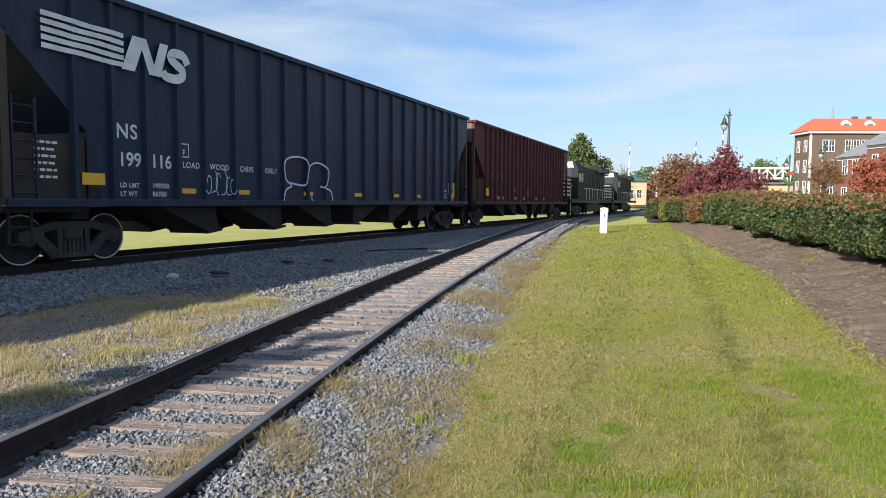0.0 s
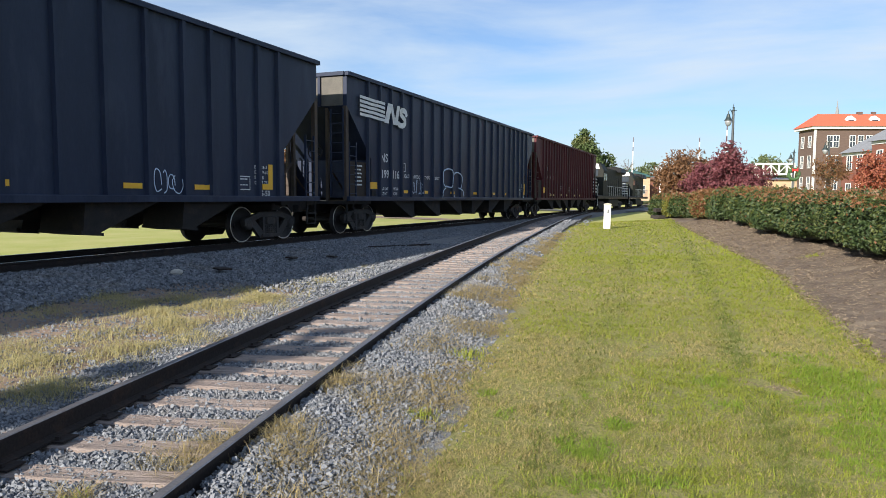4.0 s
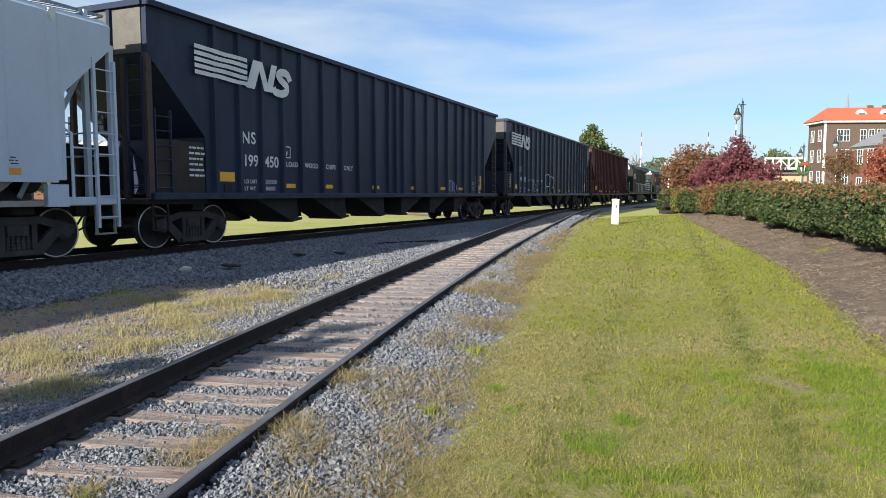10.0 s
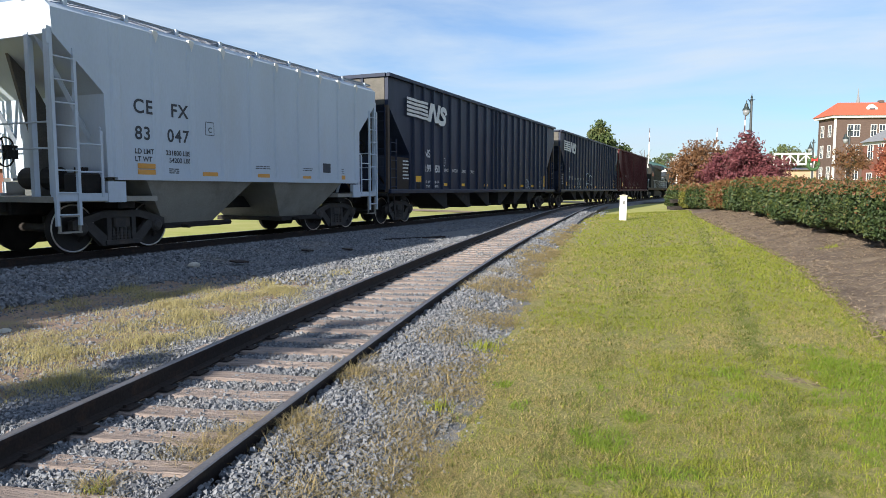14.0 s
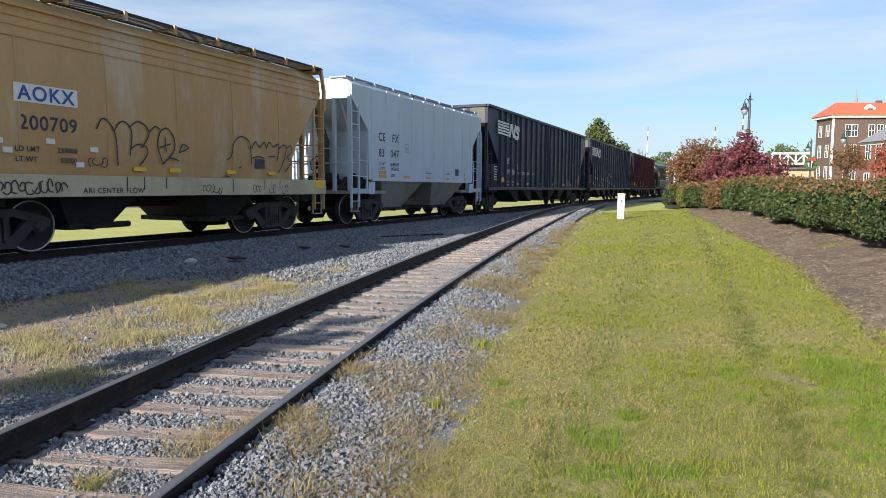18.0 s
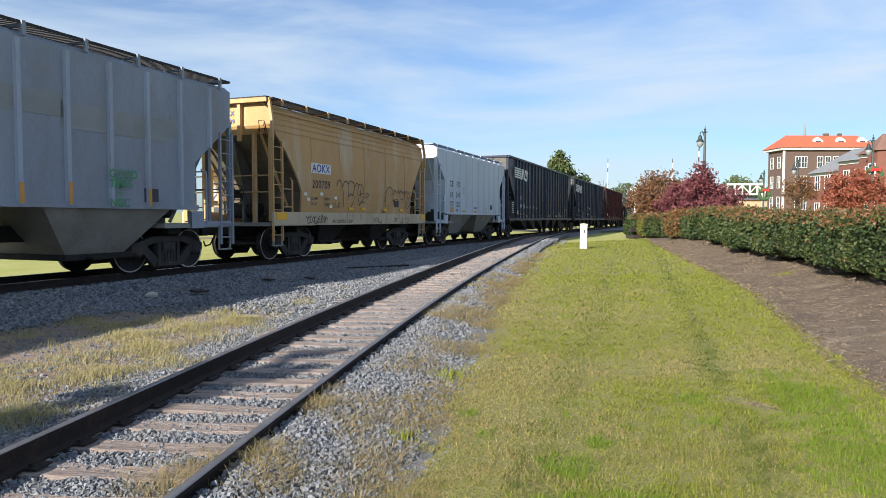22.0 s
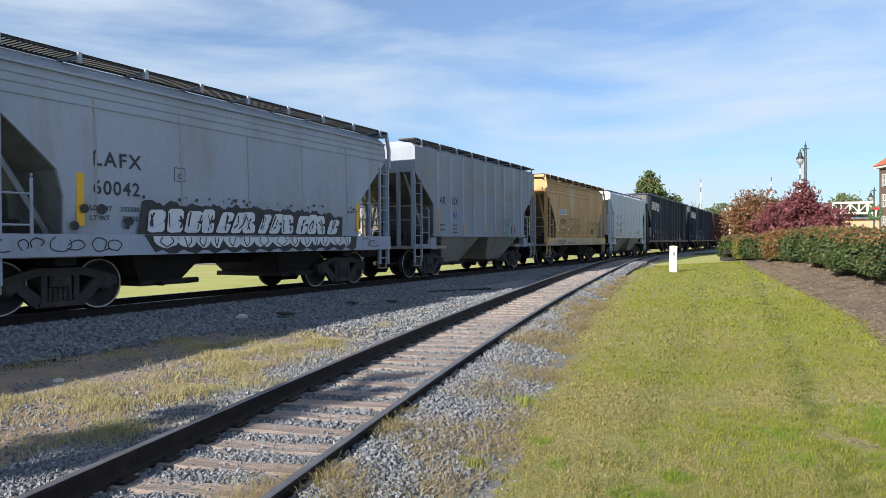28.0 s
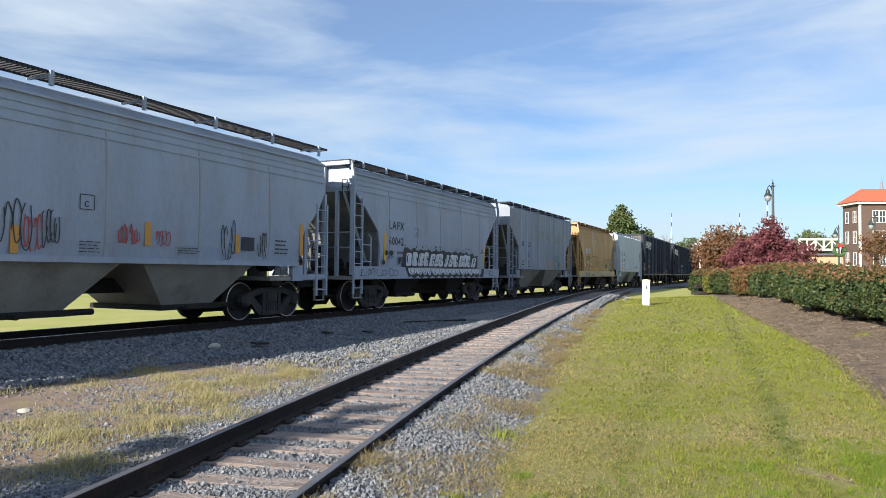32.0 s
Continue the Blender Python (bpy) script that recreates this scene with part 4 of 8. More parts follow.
def chip_lettering(car, L, digits, light, tare, seed):
    x0 = -L / 2
    white = M["letter"]
    horse_logo(car, x0 + 1.06, 3.74, Y_RIB)
    side_text(car, "NS", 0.4, x0 + 2.62, 2.39, Y_SIDE, white, 1.15, "white stencilled reporting mark")
    side_text(car, digits[:3], 0.38, x0 + 2.66, 1.85, Y_SIDE, white, 1.0, "white stencilled car number")
    side_text(car, digits[3:], 0.38, x0 + 3.47, 1.85, Y_SIDE, white, 1.0, "white stencilled car number")
    side_text(car, "LD LMT", 0.13, x0 + 2.69, 1.43, Y_SIDE, white, 1.1)
    side_text(car, light, 0.14, x0 + 3.5, 1.43, Y_SIDE, white, 1.1)
    side_text(car, "LT WT", 0.13, x0 + 2.69, 1.26, Y_SIDE, white, 1.1)
    side_text(car, tare, 0.14, x0 + 3.5, 1.26, Y_SIDE, white, 1.1)
    for word, x in (("LOAD", 4.36), ("WOOD", 5.2), ("CHIPS", 6.24), ("ONLY", 7.22)):
        side_text(car, word, 0.18, x0 + x, 1.89, Y_SIDE, white, 1.1, "white stencilled loading words")
    bars(car, "stencil_lines", x0 + 0.95, 2.2, 0.5, 6, -1.476, white, 0.045, 0.12)
    g = Geo()
    for a, b in (((4.28, 2.12), (4.54, 2.12)), ((4.54, 2.12), (4.54, 2.4)), ((4.54, 2.4), (4.28, 2.4)), ((4.28, 2.4), (4.28, 2.12))):
        g.ribbon([(x0 + a[0], a[1]), (x0 + b[0], b[1])], 0.025, Y_SIDE)
    part("clearance_box", g, white, car, "thin white outlined square")
    side_text(car, "F", 0.17, x0 + 4.36, 2.16, Y_SIDE, white)
    plate(car, "reflector", x0 + 1.84, x0 + 2.34, 1.46, 1.68, Y_SIDE - 0.012, M["reflector"], "yellow reflective square")
    plate(car, "placard_holder", x0 + 1.98, x0 + 2.24, 1.22, 1.42, Y_SIDE - 0.012, M["under"])
    for x in (4.28, 6.12, 8.95, 11.8, 14.54, 16.46):
        plate(car, "reflector", x0 + x, x0 + x + 0.46, 1.33, 1.44, Y_SIDE - 0.012, M["reflector"], "yellow reflective strip")
    # front corner marks
    xr = L / 2 - 1.95
    g = Geo()
    g.box(xr - 0.42, xr, Y_SIDE - 0.01, Y_SIDE, 1.36, 1.5)
    g.box(xr - 0.17, xr, Y_SIDE - 0.01, Y_SIDE, 1.5, 2.0)
    part("reflector", g, M["reflector"], car, "yellow reflective corner mark")
    for k, word in enumerate(("EXH 16-3", "EXW 9-10", "IL 65-8", "CU FT 7525")):
        side_text(car, word, 0.115, xr - 0.72, 1.88 - 0.13 * k, Y_SIDE, white, 1.1)
    side_text(car, "HS-50", 0.19, xr - 0.62, 1.2, Y_SIDE, white, 1.1)
    plate(car, "inspection_plate", xr - 1.35, xr - 0.9, 1.34, 1.68, Y_SIDE - 0.008, white, "white outlined inspection panel")
    plate(car, "inspection_panel", xr - 1.325, xr - 0.925, 1.365, 1.655, Y_SIDE - 0.012, M["nsblack"])
    bars(car, "stencil_lines", xr - 1.28, 1.62, 0.34, 2, Y_SIDE - 0.016, white, 0.03, 0.14)
    for word, size, z in (("NS", 0.17, 4.55), (digits, 0.18, 4.32)):
        side_text(car, word, size, 0, 0, 0, white, 1.1, "white number on the car's end").matrix_basis = Matrix.Translation((-L / 2 + 0.036, 0.35, z)) @ Matrix.Rotation(radians(-90), 4, "Z")


CARS = {}
c = chip_hopper(17.9, 38.9, M["oxide"], "maroon open-top wood-chip hopper car with ribbed sides", ribs=12)
CARS["red"] = c
xm = -10.5
for word, size, x, z in (("S", 0.34, 2.5, 2.95), ("0", 0.34, 2.5, 2.42), ("4", 0.34, 3.4, 2.42), ("2", 0.34, 4.15, 2.42)):
    side_text(c, word, size, xm + x, z, Y_RIB, M["faded"], 1.0, "faded stencilled mark and number")
for x, z, w, n in ((3.3, 1.5, 0.4, 2), (6.4, 2.0, 0.5, 3), (9.2, 2.0, 0.5, 4), (12.3, 1.9, 0.4, 2)):
    bars(c, "stencil_lines", xm + x, z, w, n, Y_RIB, M["faded"], 0.05, 0.11)
plate(c, "reflector", xm + 1.62, xm + 2.02, 1.5, 1.86, Y_RIB, M["reflector"], "yellow reflective square")
for x in (3.5, 4.3, 6.6, 8.4, 11.2, 13.2):
    plate(c, "reflector", xm + x, xm + x + 0.3, 1.32, 1.46, Y_RIB - 0.004, M["faded_yellow"], "worn yellow reflective strip")
c = chip_hopper(-4.75, 17.0, M["nsblack"], "black open-top wood-chip hopper car with a white graffiti outline", 22.45)
CARS["black_a"] = c
chip_lettering(c, 22.45, "199116", "199300", "86700", 1)
g = Geo()
X0 = -22.45 / 2
for pts in ([(7.9, 1.1), (7.98, 1.45), (8.25, 1.58), (8.1, 1.68), (7.98, 1.8), (7.96, 2.2), (8.2, 2.34), (8.6, 2.38), (8.95, 2.33), (9.12, 2.15)], [(9.12, 2.15), (9.05, 1.9), (8.9, 1.62), (8.2, 1.66)],
            [(9.12, 2.15), (9.35, 2.25), (9.7, 2.25), (10.12, 2.08), (10.05, 1.7), (9.9, 1.58), (9.65, 1.6)], [(9.95, 1.55), (10.25, 1.45), (10.38, 1.08)], [(9.2, 1.3), (9.3, 1.1)]):
    g.ribbon(stroke([(X0 + u, v) for u, v in pts]), 0.05, Y_RIB - 0.003)
part("graffiti", g, M["spray_blue"], c, "pale outline graffiti of two rounded blocks")
tag(c, "graffiti", X0 + 4.95, 1.25, 1.0, 0.6, Y_RIB, M["spray_blue"], 3, 7)
c = chip_hopper(-27.9, -6.3, M["nsblack"], "black open-top wood-chip hopper car with white mark and lettering", 21.2)
CARS["black_b"] = c
chip_lettering(c, 21.2, "199450", "201100", "84900", 2)
tag(c, "graffiti", 4.6, 1.2, 0.75, 0.55, Y_RIB, M["spray_blue"], 5, 5)


# ---- covered hoppers
def covered_hopper(rear, front, paint, label, levels, pockets, sill=None, ribs=(), post_mat=None, walk_h=0.22, walk_y=0.72, walk_mat=None, rib_mat=None, pocket_mat=None, rib_w=0.06, slope_mat=None, crossover=0.0, bands=False):
    L = front - rear
    car = thing("covered_hopper_car", label, "hopper car", "freight train")
    post_mat = post_mat or paint
    hopper_body(car, L, levels, paint)
    inset, wide = inset_fn(levels)
    top = levels[-1][0]
    zb = levels[0][0]
    eave = [l for l in levels if l[1] > 0.95 * max(v[1] for v in levels)][-1][0]
    for x in ribs:
        d = L / 2 - abs(x)
        zs = [z for z in np.arange(zb, eave, 0.02) if inset(z) < d]
        z0, z1 = max(zs[0], zb), zs[-1]
        for sy in (-1, 1):
            g = Geo()
            yi, yo = sy * (wide(2.5) - 0.01), sy * (wide(2.5) + rib_w)
            wr = 0.07 if rib_w > 0.04 else 0.13
            g.prism([(x - wr, yi), (x + wr, yi), (x + wr * 0.6, yo), (x - wr * 0.6, yo)][::sy], "z", z0, z1 - 0.02)
            part("side_rib", g, rib_mat or paint, car)
    if bands:
        # pressed ribs along the upper side, and the bright lip of the roof
        for z, h in ((3.6, 0.022), (3.78, 0.022), (3.93, 0.022)):
            for sy in (-1, 1):
                g = Geo()
                y = sy * (wide(z) + 0.006)
                g.box(-L / 2 + inset(z) + 0.04, L / 2 - inset(z) - 0.04, *sorted((y - sy * 0.02, y + sy * 0.014)), z - h, z + h)
                part("side_band", g, paint, car)
        for sy in (-1, 1):
            g = Geo()
            g.box(-L / 2 + 0.12, L / 2 - 0.12, *sorted((sy * 1.39, sy * 1.462)), 4.07, 4.115, 0.008)
            part("roof_lip", g, paint, car)
    # roof walk on brackets
    for sy in (-1, 1):
        wk = Geo()
        yc = sy * walk_y
        we = L / 2 + (0.05 if walk_h > 0.2 else -0.08)
        ring = [(-we, yc - 0.3), (we, yc - 0.3), (we, yc + 0.3), (-we, yc + 0.3)]
        inner = [(u + (0.04 if u < 0 else -0.04), v + (0.03 if v < yc else -0.03)) for u, v in ring]
        z0, z1 = top + walk_h - 0.05, top + walk_h
        wk.loft([[(u, v, z0) for u, v in ring], [(u, v, z1) for u, v in ring], [(u, v, z1) for u, v in inner], [(u, v, z0) for u, v in inner], [(u, v, z0) for u, v in ring]], cap=False)
        walk_ob = part("roof_walk", wk, walk_mat or M["walkway"], car)
        gr = Geo()
        for k in range(int((2 * we - 0.05) / 0.085)):
            u = -we + 0.03 + 0.085 * k
            gr.box(u, u + 0.03, yc - 0.3, yc + 0.3, top + walk_h - 0.035, top + walk_h - 0.004)
        part("grating", gr, walk_mat or M["walkway"], walk_ob)["kind"] = "stuff"
        for k in range(9):
            x = -L / 2 + 0.5 + (L - 1.0) * k / 8
            b = Geo()
            b.box(x - 0.035, x + 0.035, *sorted((sy * (walk_y + 0.3), sy * (walk_y + 0.35))), top - 0.2, top + walk_h)
            b.box(x - 0.03, x + 0.03, *sorted((sy * (walk_y - 0.3), sy * (walk_y + 0.31))), top + walk_h - 0.09, top + walk_h - 0.05)
            part("walk_bracket", b, post_mat, car)
    for k in range(4):
        x = -L / 2 + 1.7 + (L - 3.4) * k / 3
        h = Geo()
        h.box(x - 0.6, x + 0.6, -0.28, 0.28, top - 0.02, top + 0.12, 0.04)
        part("roof_hatch", h, paint, car)
    # ends: posts, ladders, slope braces, hand rails
    half = 1.5
    zc = [l for l in levels if l[2] < 0.3][0][0]
    for q in (-1, 1):
        for sy in (-1, 1):
            ladder(car, "side_ladder", q * (L / 2 - 0.06), q * (L / 2 - 0.5), 0.55, zc - 0.2, sy * half, 8, post_mat, 0.055)
            g = Geo()
            g.box(*sorted((q * (L / 2 - 0.03), q * (L / 2 - 0.13))), *sorted((sy * (half - 0.12), sy * (half - 0.02))), 1.1, zc + 0.1)
            part("corner_post", g, post_mat, car)
            g = Geo()
            xr = q * (L / 2 - 1.0)
            g.tube([(xr, sy * half, 1.05), (xr, sy * half, 2.25), (xr - q * 0.06, sy * (half - 0.1), 2.32)], 0.028, 6)
            g.tube([(q * (L / 2 - 0.5), sy * half, 2.0), (xr, sy * half, 2.0)], 0.018, 5)
            g.tube([(q * (L / 2 - 0.5), sy * half, 1.5), (xr, sy * half, 1.5)], 0.018, 5)
            part("hand_rail", g, post_mat, car)
            g = Geo()
            g.tube([(q * (L / 2 - 0.15), sy * 1.05, zc + 0.02), (q * (L / 2 - 1.7), sy * 1.05, 1.1)], 0.05, 4)
            part("slope_brace", g, paint, car)
        g = Geo()
        for y in (-0.85, 0.85):
            g.box(*sorted((q * (L / 2 - 0.1), q * (L / 2 - 0.2))), y - 0.05, y + 0.05, 1.06, zc + 0.05)
        for z in (1.9, 2.35):
            g.tube([(q * (L / 2 - 0.06), -half + 0.05, z), (q * (L / 2 - 0.06), half - 0.05, z)], 0.018, 5)
        part("end_frame", g, post_mat, car)
        g = Geo()
        g.lathe([(0.2, -0.5), (0.22, -0.46), (0.22, 0.46), (0.2, 0.5)], 14, "y", (q * (L / 2 - 1.0), 0.1, 1.4))
        part("air_tank", g, M["under"], car)
        if q < 0:
            g = Geo()
            g.box(-L / 2 + 0.75, -L / 2 + 1.25, -1.3, -0.75, 1.06, 1.5, 0.04)
            g.lathe([(0.12, 1.06), (0.12, 1.6)], 10, "z", (-L / 2 + 0.95, -1.0, 0))
            part("brake_valve", g, M["under"], car)
    # bottom pockets: wedges that close to a gate
    for x, w in pockets:
        g = Geo()
        yb = levels[0][1]
        g.loft([[(x - w * 0.22, -0.95, 0.46), (x + w * 0.22, -0.95, 0.46), (x + w * 0.22, 0.95, 0.46), (x - w * 0.22, 0.95, 0.46)],
                [(x - w * 0.5, -yb + 0.03, zb + 0.01), (x + w * 0.5, -yb + 0.03, zb + 0.01), (x + w * 0.5, yb - 0.03, zb + 0.01), (x - w * 0.5, yb - 0.03, zb + 0.01)]])
        part("hopper_pocket", g, pocket_mat or paint, car)
        g = Geo()
        g.box(x - w * 0.26, x + w * 0.26, -1.1, 1.1, 0.36, 0.47, 0.02)
        g.tube([(x - w * 0.1, -1.3, 0.4), (x - w * 0.1, 1.3, 0.4)], 0.045, 8)
        g.tube([(x + w * 0.26, -0.9, 0.41), (x + w * 0.42, -0.9, 0.41)], 0.06, 8)
        part("outlet_gate", g, M["under"], car)
    if sill:
        for sy in (-1, 1):
            g = Geo()
            g.box(-L / 2 + 0.02, L / 2 - 0.02, *sorted((sy * 1.5, sy * 1.56)), 0.98, 1.36)
            part("side_sill", g, sill, car)
    else:
        for sy in (-1, 1):
            g = Geo()
            y0 = max(v[1] for v in levels)
            g.box(-L / 2 + 1.3, L / 2 - 1.3, *sorted((sy * (y0 - 0.04), sy * (y0 + 0.035))), zb - 0.05, zb + 0.06)
            part("side_sill", g, paint, car)
            for q in (-1, 1):
                g = Geo()
                g.box(*sorted((q * (L / 2 - 0.03), q * (L / 2 - 1.5))), *sorted((sy * 1.4, sy * 1.5)), 0.98, 1.12)
                part("end_sill", g, paint, car)
                g = Geo()
                g.box(*sorted((q * (L / 2 - 1.1), q * (L / 2 - 1.5))), *sorted((sy * 1.4, sy * 1.512)), 0.95, 1.34)
                part("jacking_pad", g, paint, car)
    for q in (-1, 1):
        g = Geo()
        vs = []
        rows = [l for l in levels if l[0] <= zc + 0.02]
        for z, y, i in rows:
            x = q * (L / 2 - i + 0.006)
            vs += [(x, -y + 0.05, z - 0.004), (x, y - 0.05, z - 0.004)]
        g.add(vs, [((2 * k, 2 * k + 1, 2 * k + 3, 2 * k + 2) if q > 0 else (2 * k + 1, 2 * k, 2 * k + 2, 2 * k + 3)) for k in range(len(rows) - 1)])
        c = Geo()      # added dark centre gusset between the deck and the slope sheet, blocking sky
        c.prism([(q * (L / 2 - 0.75), 1.06), (q * (L / 2 - 1.45), 1.06), (q * (L / 2 - 1.45), 2.0), (q * (L / 2 - 0.5), zc - 0.15), (q * (L / 2 - 0.3), zc - 0.1), (q * (L / 2 - 0.75), 2.0)], "y", -0.04, 0.04)
        part("centre_gusset", c, M["slope"], car)
        part("slope_sheet", g, slope_mat or M["slope"], car, "sloping end sheet, on most cars dark with dirt and painted-in shade")
        if crossover:
            # running board across the end, carried by the corner posts
            zt = top + walk_h
            g = Geo()
            g.box(*sorted((q * (L / 2 + 0.1), q * (L / 2 + 0.02))), -1.42, 1.42, zt - 0.14, zt - 0.02, 0.01)
            part("end_beam", g, post_mat, car)
            g = Geo()
            for k in range(9):
                x = q * (L / 2 + 0.09 - 0.06 * k)
                g.box(x - 0.012, x + 0.012, -1.42, 1.42, zt - 0.02, zt + 0.01)
            for y in (-1.4, -0.7, 0.0, 0.7, 1.4):
                g.box(*sorted((q * (L / 2 + 0.1), q * (L / 2 - 0.42))), y - 0.015, y + 0.015, zt - 0.03, zt + 0.005)
            part("end_running_board", g, walk_mat or M["walkway"], car)
            for sy in (-1, 1):
                g = Geo()
                g.prism([(sy * 1.38, zt - 0.02), (sy * 1.46, zt - 0.02), (sy * 1.56, zc + 0.35), (sy * 1.56, zc - 0.2), (sy * 1.48, zc - 0.2), (sy * 1.48, zc + 0.33)], "x", *sorted((q * (L / 2 + 0.02), q * (L / 2 - 0.06))))
                part("corner_brace", g, post_mat, car)
                g = Geo()
                g.box(*sorted((q * (L / 2 + 0.03), q * (L / 2 - 0.04))), *sorted((sy * 0.42, sy * 0.52)), zc - 0.2, zt - 0.1)
                part("end_stiffener", g, post_mat, car)
            g = Geo()       # grab irons on the end sheet
            for z in (zc + 0.1, zc + 0.3):
                g.tube([(q * (L / 2 + 0.0), -1.35, z - 0.25), (q * (L / 2 + 0.06), -1.33, z), (q * (L / 2 + 0.06), -1.15, z + 0.02), (q * (L / 2 + 0.0), -1.13, z - 0.25)], 0.014, 5)
            part("grab_iron", g, M["under"], car)
    running_gear(car, L, L / 2 - 1.75, 2.3, 1.06, 1.46, deck_mat=M["pocket"])
    brake_wheel(car, -L / 2 - 0.03, -0.35, 1.85, 1)
    return register(car, rear, front, L / 2 - 1.75)


def boxy(cut_z, cut_in, top_z, eave):
    """Flat-sided shell: the ends lie back by cut_in up to cut_z, then slope out to top_z."""
    return [(1.42, 1.5, cut_in + 0.02), (cut_z, 1.5, cut_in), (top_z, 1.5, 0.12), (eave, 1.5, 0.1), (eave + 0.12, 1.34, 0.12), (eave + 0.2, 0.85, 0.15), (eave + 0.22, 0.25, 0.18)]


def rounded(pts, base):
    """Curved shell; pts: height and how far the ends lie back along the cut."""
    prof_z = [base, 1.7, 2.1, 2.6, 3.2, 3.62, 3.98, 4.06, 4.09, 4.13, 4.28, 4.4, 4.48]
    prof_y = [1.45, 1.49, 1.51, 1.51, 1.49, 1.46, 1.42, 1.41, 1.43, 1.38, 1.2, 0.9, 0.35]
    cz, ci = [p[0] for p in pts], [p[1] for p in pts]
    zs = sorted(set(prof_z + [z for z in cz if base < z < 3.8]))
    return [(z, float(np.interp(z, prof_z, prof_y)), float(np.interp(z, cz, ci))) for z in zs]


YS = -1.506


def end_mark(car, L, rows, material):
    for word, size, y, z in rows:
        side_text(car, word, size, 0, 0, 0, material, 1.1, "marking on the car's end").matrix_basis = Matrix.Translation((-L / 2 + 0.085, y, z)) @ Matrix.Rotation(radians(-90), 4, "Z")


# pale grey two-pocket car
L = 11.3
RIBS = [2.32 - L / 2 + 0.96 * k for k in range(9)]
c = covered_hopper(-39.9, -28.6, M["white"], "pale grey covered hopper car with dark blue lettering", boxy(2.95, 1.1, 3.85, 4.28), [(-2.0, 3.3), (2.0, 3.3)],
                   ribs=[RIBS[0] - 0.96] + RIBS, walk_h=0.02, walk_y=1.02, walk_mat=M["grey"], rib_w=0.03, pocket_mat=M["pocket"], slope_mat=M["white"])
CARS["pale"] = c
x0 = -L / 2
for word, x, z, s in (("CE", 1.74, 2.68, 0.38), ("FX", 2.68, 2.68, 0.38), ("83", 1.76, 2.17, 0.36), ("047", 2.57, 2.17, 0.36)):
    side_text(c, word, s, x0 + x, z, YS, M["dletter"], 1.15, "dark blue car mark and number")
for word, x, z in (("LD LMT", 1.74, 1.89), ("231800 LBS", 2.52, 1.89), ("LT WT", 1.74, 1.74), ("54200 LBS", 2.6, 1.74)):
    side_text(c, word, 0.14, x0 + x, z, YS, M["dletter"], 1.0)
side_text(c, "C", 0.16, x0 + 3.74, 2.44, YS, M["dletter"])
g = Geo()
for a, b in (((3.66, 2.38), (3.92, 2.38)), ((3.92, 2.38), (3.92, 2.66)), ((3.92, 2.66), (3.66, 2.66)), ((3.66, 2.66), (3.66, 2.38))):
    g.ribbon([(x0 + a[0], a[1]), (x0 + b[0], b[1])], 0.015, YS)
part("clearance_box", g, M["dletter"], c, "thin dark outlined square")
for x, w, z, h in ((1.8, 0.46, 1.47, 0.11), (1.8, 0.46, 1.6, 0.1), (3.54, 0.46, 1.45, 0.12), (5.38, 0.44, 1.45, 0.12), (7.22, 0.38, 1.45, 0.1), (8.96, 0.38, 1.4, 0.2)):
    plate(c, "reflector", x0 + x, x0 + x + w, z, z + h, YS - 0.012, M["orange"], "orange reflective strip")
plate(c, "data_plate", x0 + 8.14, x0 + 8.56, 1.66, 1.92, YS - 0.01, M["dletter"], "dark data panel")
bars(c, "stencil_lines", x0 + 2.6, 1.62, 0.3, 3, YS, M["dletter"], 0.02, 0.04)
bars(c, "stencil_lines", x0 + 5.3, 1.76, 0.6, 2, YS, M["dletter"], 0.02, 0.05)
bars(c, "stencil_lines", x0 + 7.15, 1.76, 0.55, 2, YS, M["dletter"], 0.02, 0.05)
bars(c, "stencil_lines", x0 + 9.0, 1.78, 0.4, 3, YS, M["dletter"], 0.02, 0.05)
for x in RIBS:
    g = Geo()
    g.add([(x - 0.085, -1.54, 4.3), (x + 0.085, -1.54, 4.3), (x, -1.545, 4.08)], [(0, 2, 1)])
    g.box(x - 0.05, x + 0.05, -1.53, -1.38, 4.27, 4.33)
    part("rib_cap", g, M["trim"], c, "white triangular rib cap")
end_mark(c, L, (("CEFX", 0.2, 1.2, 3.98), ("83047", 0.2, 1.2, 3.74)), M["dletter"])

# tan-yellow rounded car
L = 10.9
c = covered_hopper(-52.2, -41.3, M["yellow"], "faded tan-yellow covered hopper car with graffiti and a cream sill",
                   rounded([(1.35, 1.5), (1.95, 1.48), (2.3, 1.3), (3.0, 0.75), (3.5, 0.25), (3.72, 0.1), (4.36, 0.1)], 1.3), [(-1.7, 2.2), (1.9, 2.2)], sill=M["sill"], walk_h=-0.02, walk_y=1.2, pocket_mat=M["under"], slope_mat=M["slope_tan"], crossover=1.0, bands=True)
CARS["yellow"] = c
x0 = -L / 2
plate(c, "name_panel", x0 + 1.97, x0 + 3.12, 2.54, 2.84, -1.523, M["panel"], "white panel behind the blue mark")
side_text(c, "AOKX", 0.33, x0 + 2.03, 2.58, -1.53, M["bletter"], 1.15, "bold blue reporting mark")
side_text(c, "200709", 0.33, x0 + 2.03, 2.1, -1.516, M["dletter"], 1.1, "black car number")
for word, x, z in (("LD LMT", 1.95, 1.74), ("233000", 2.7, 1.74), ("LT WT", 1.95, 1.57), ("53000", 2.75, 1.57)):
    side_text(c, word, 0.12, x0 + x, z, -1.51, M["dletter"], 1.1)
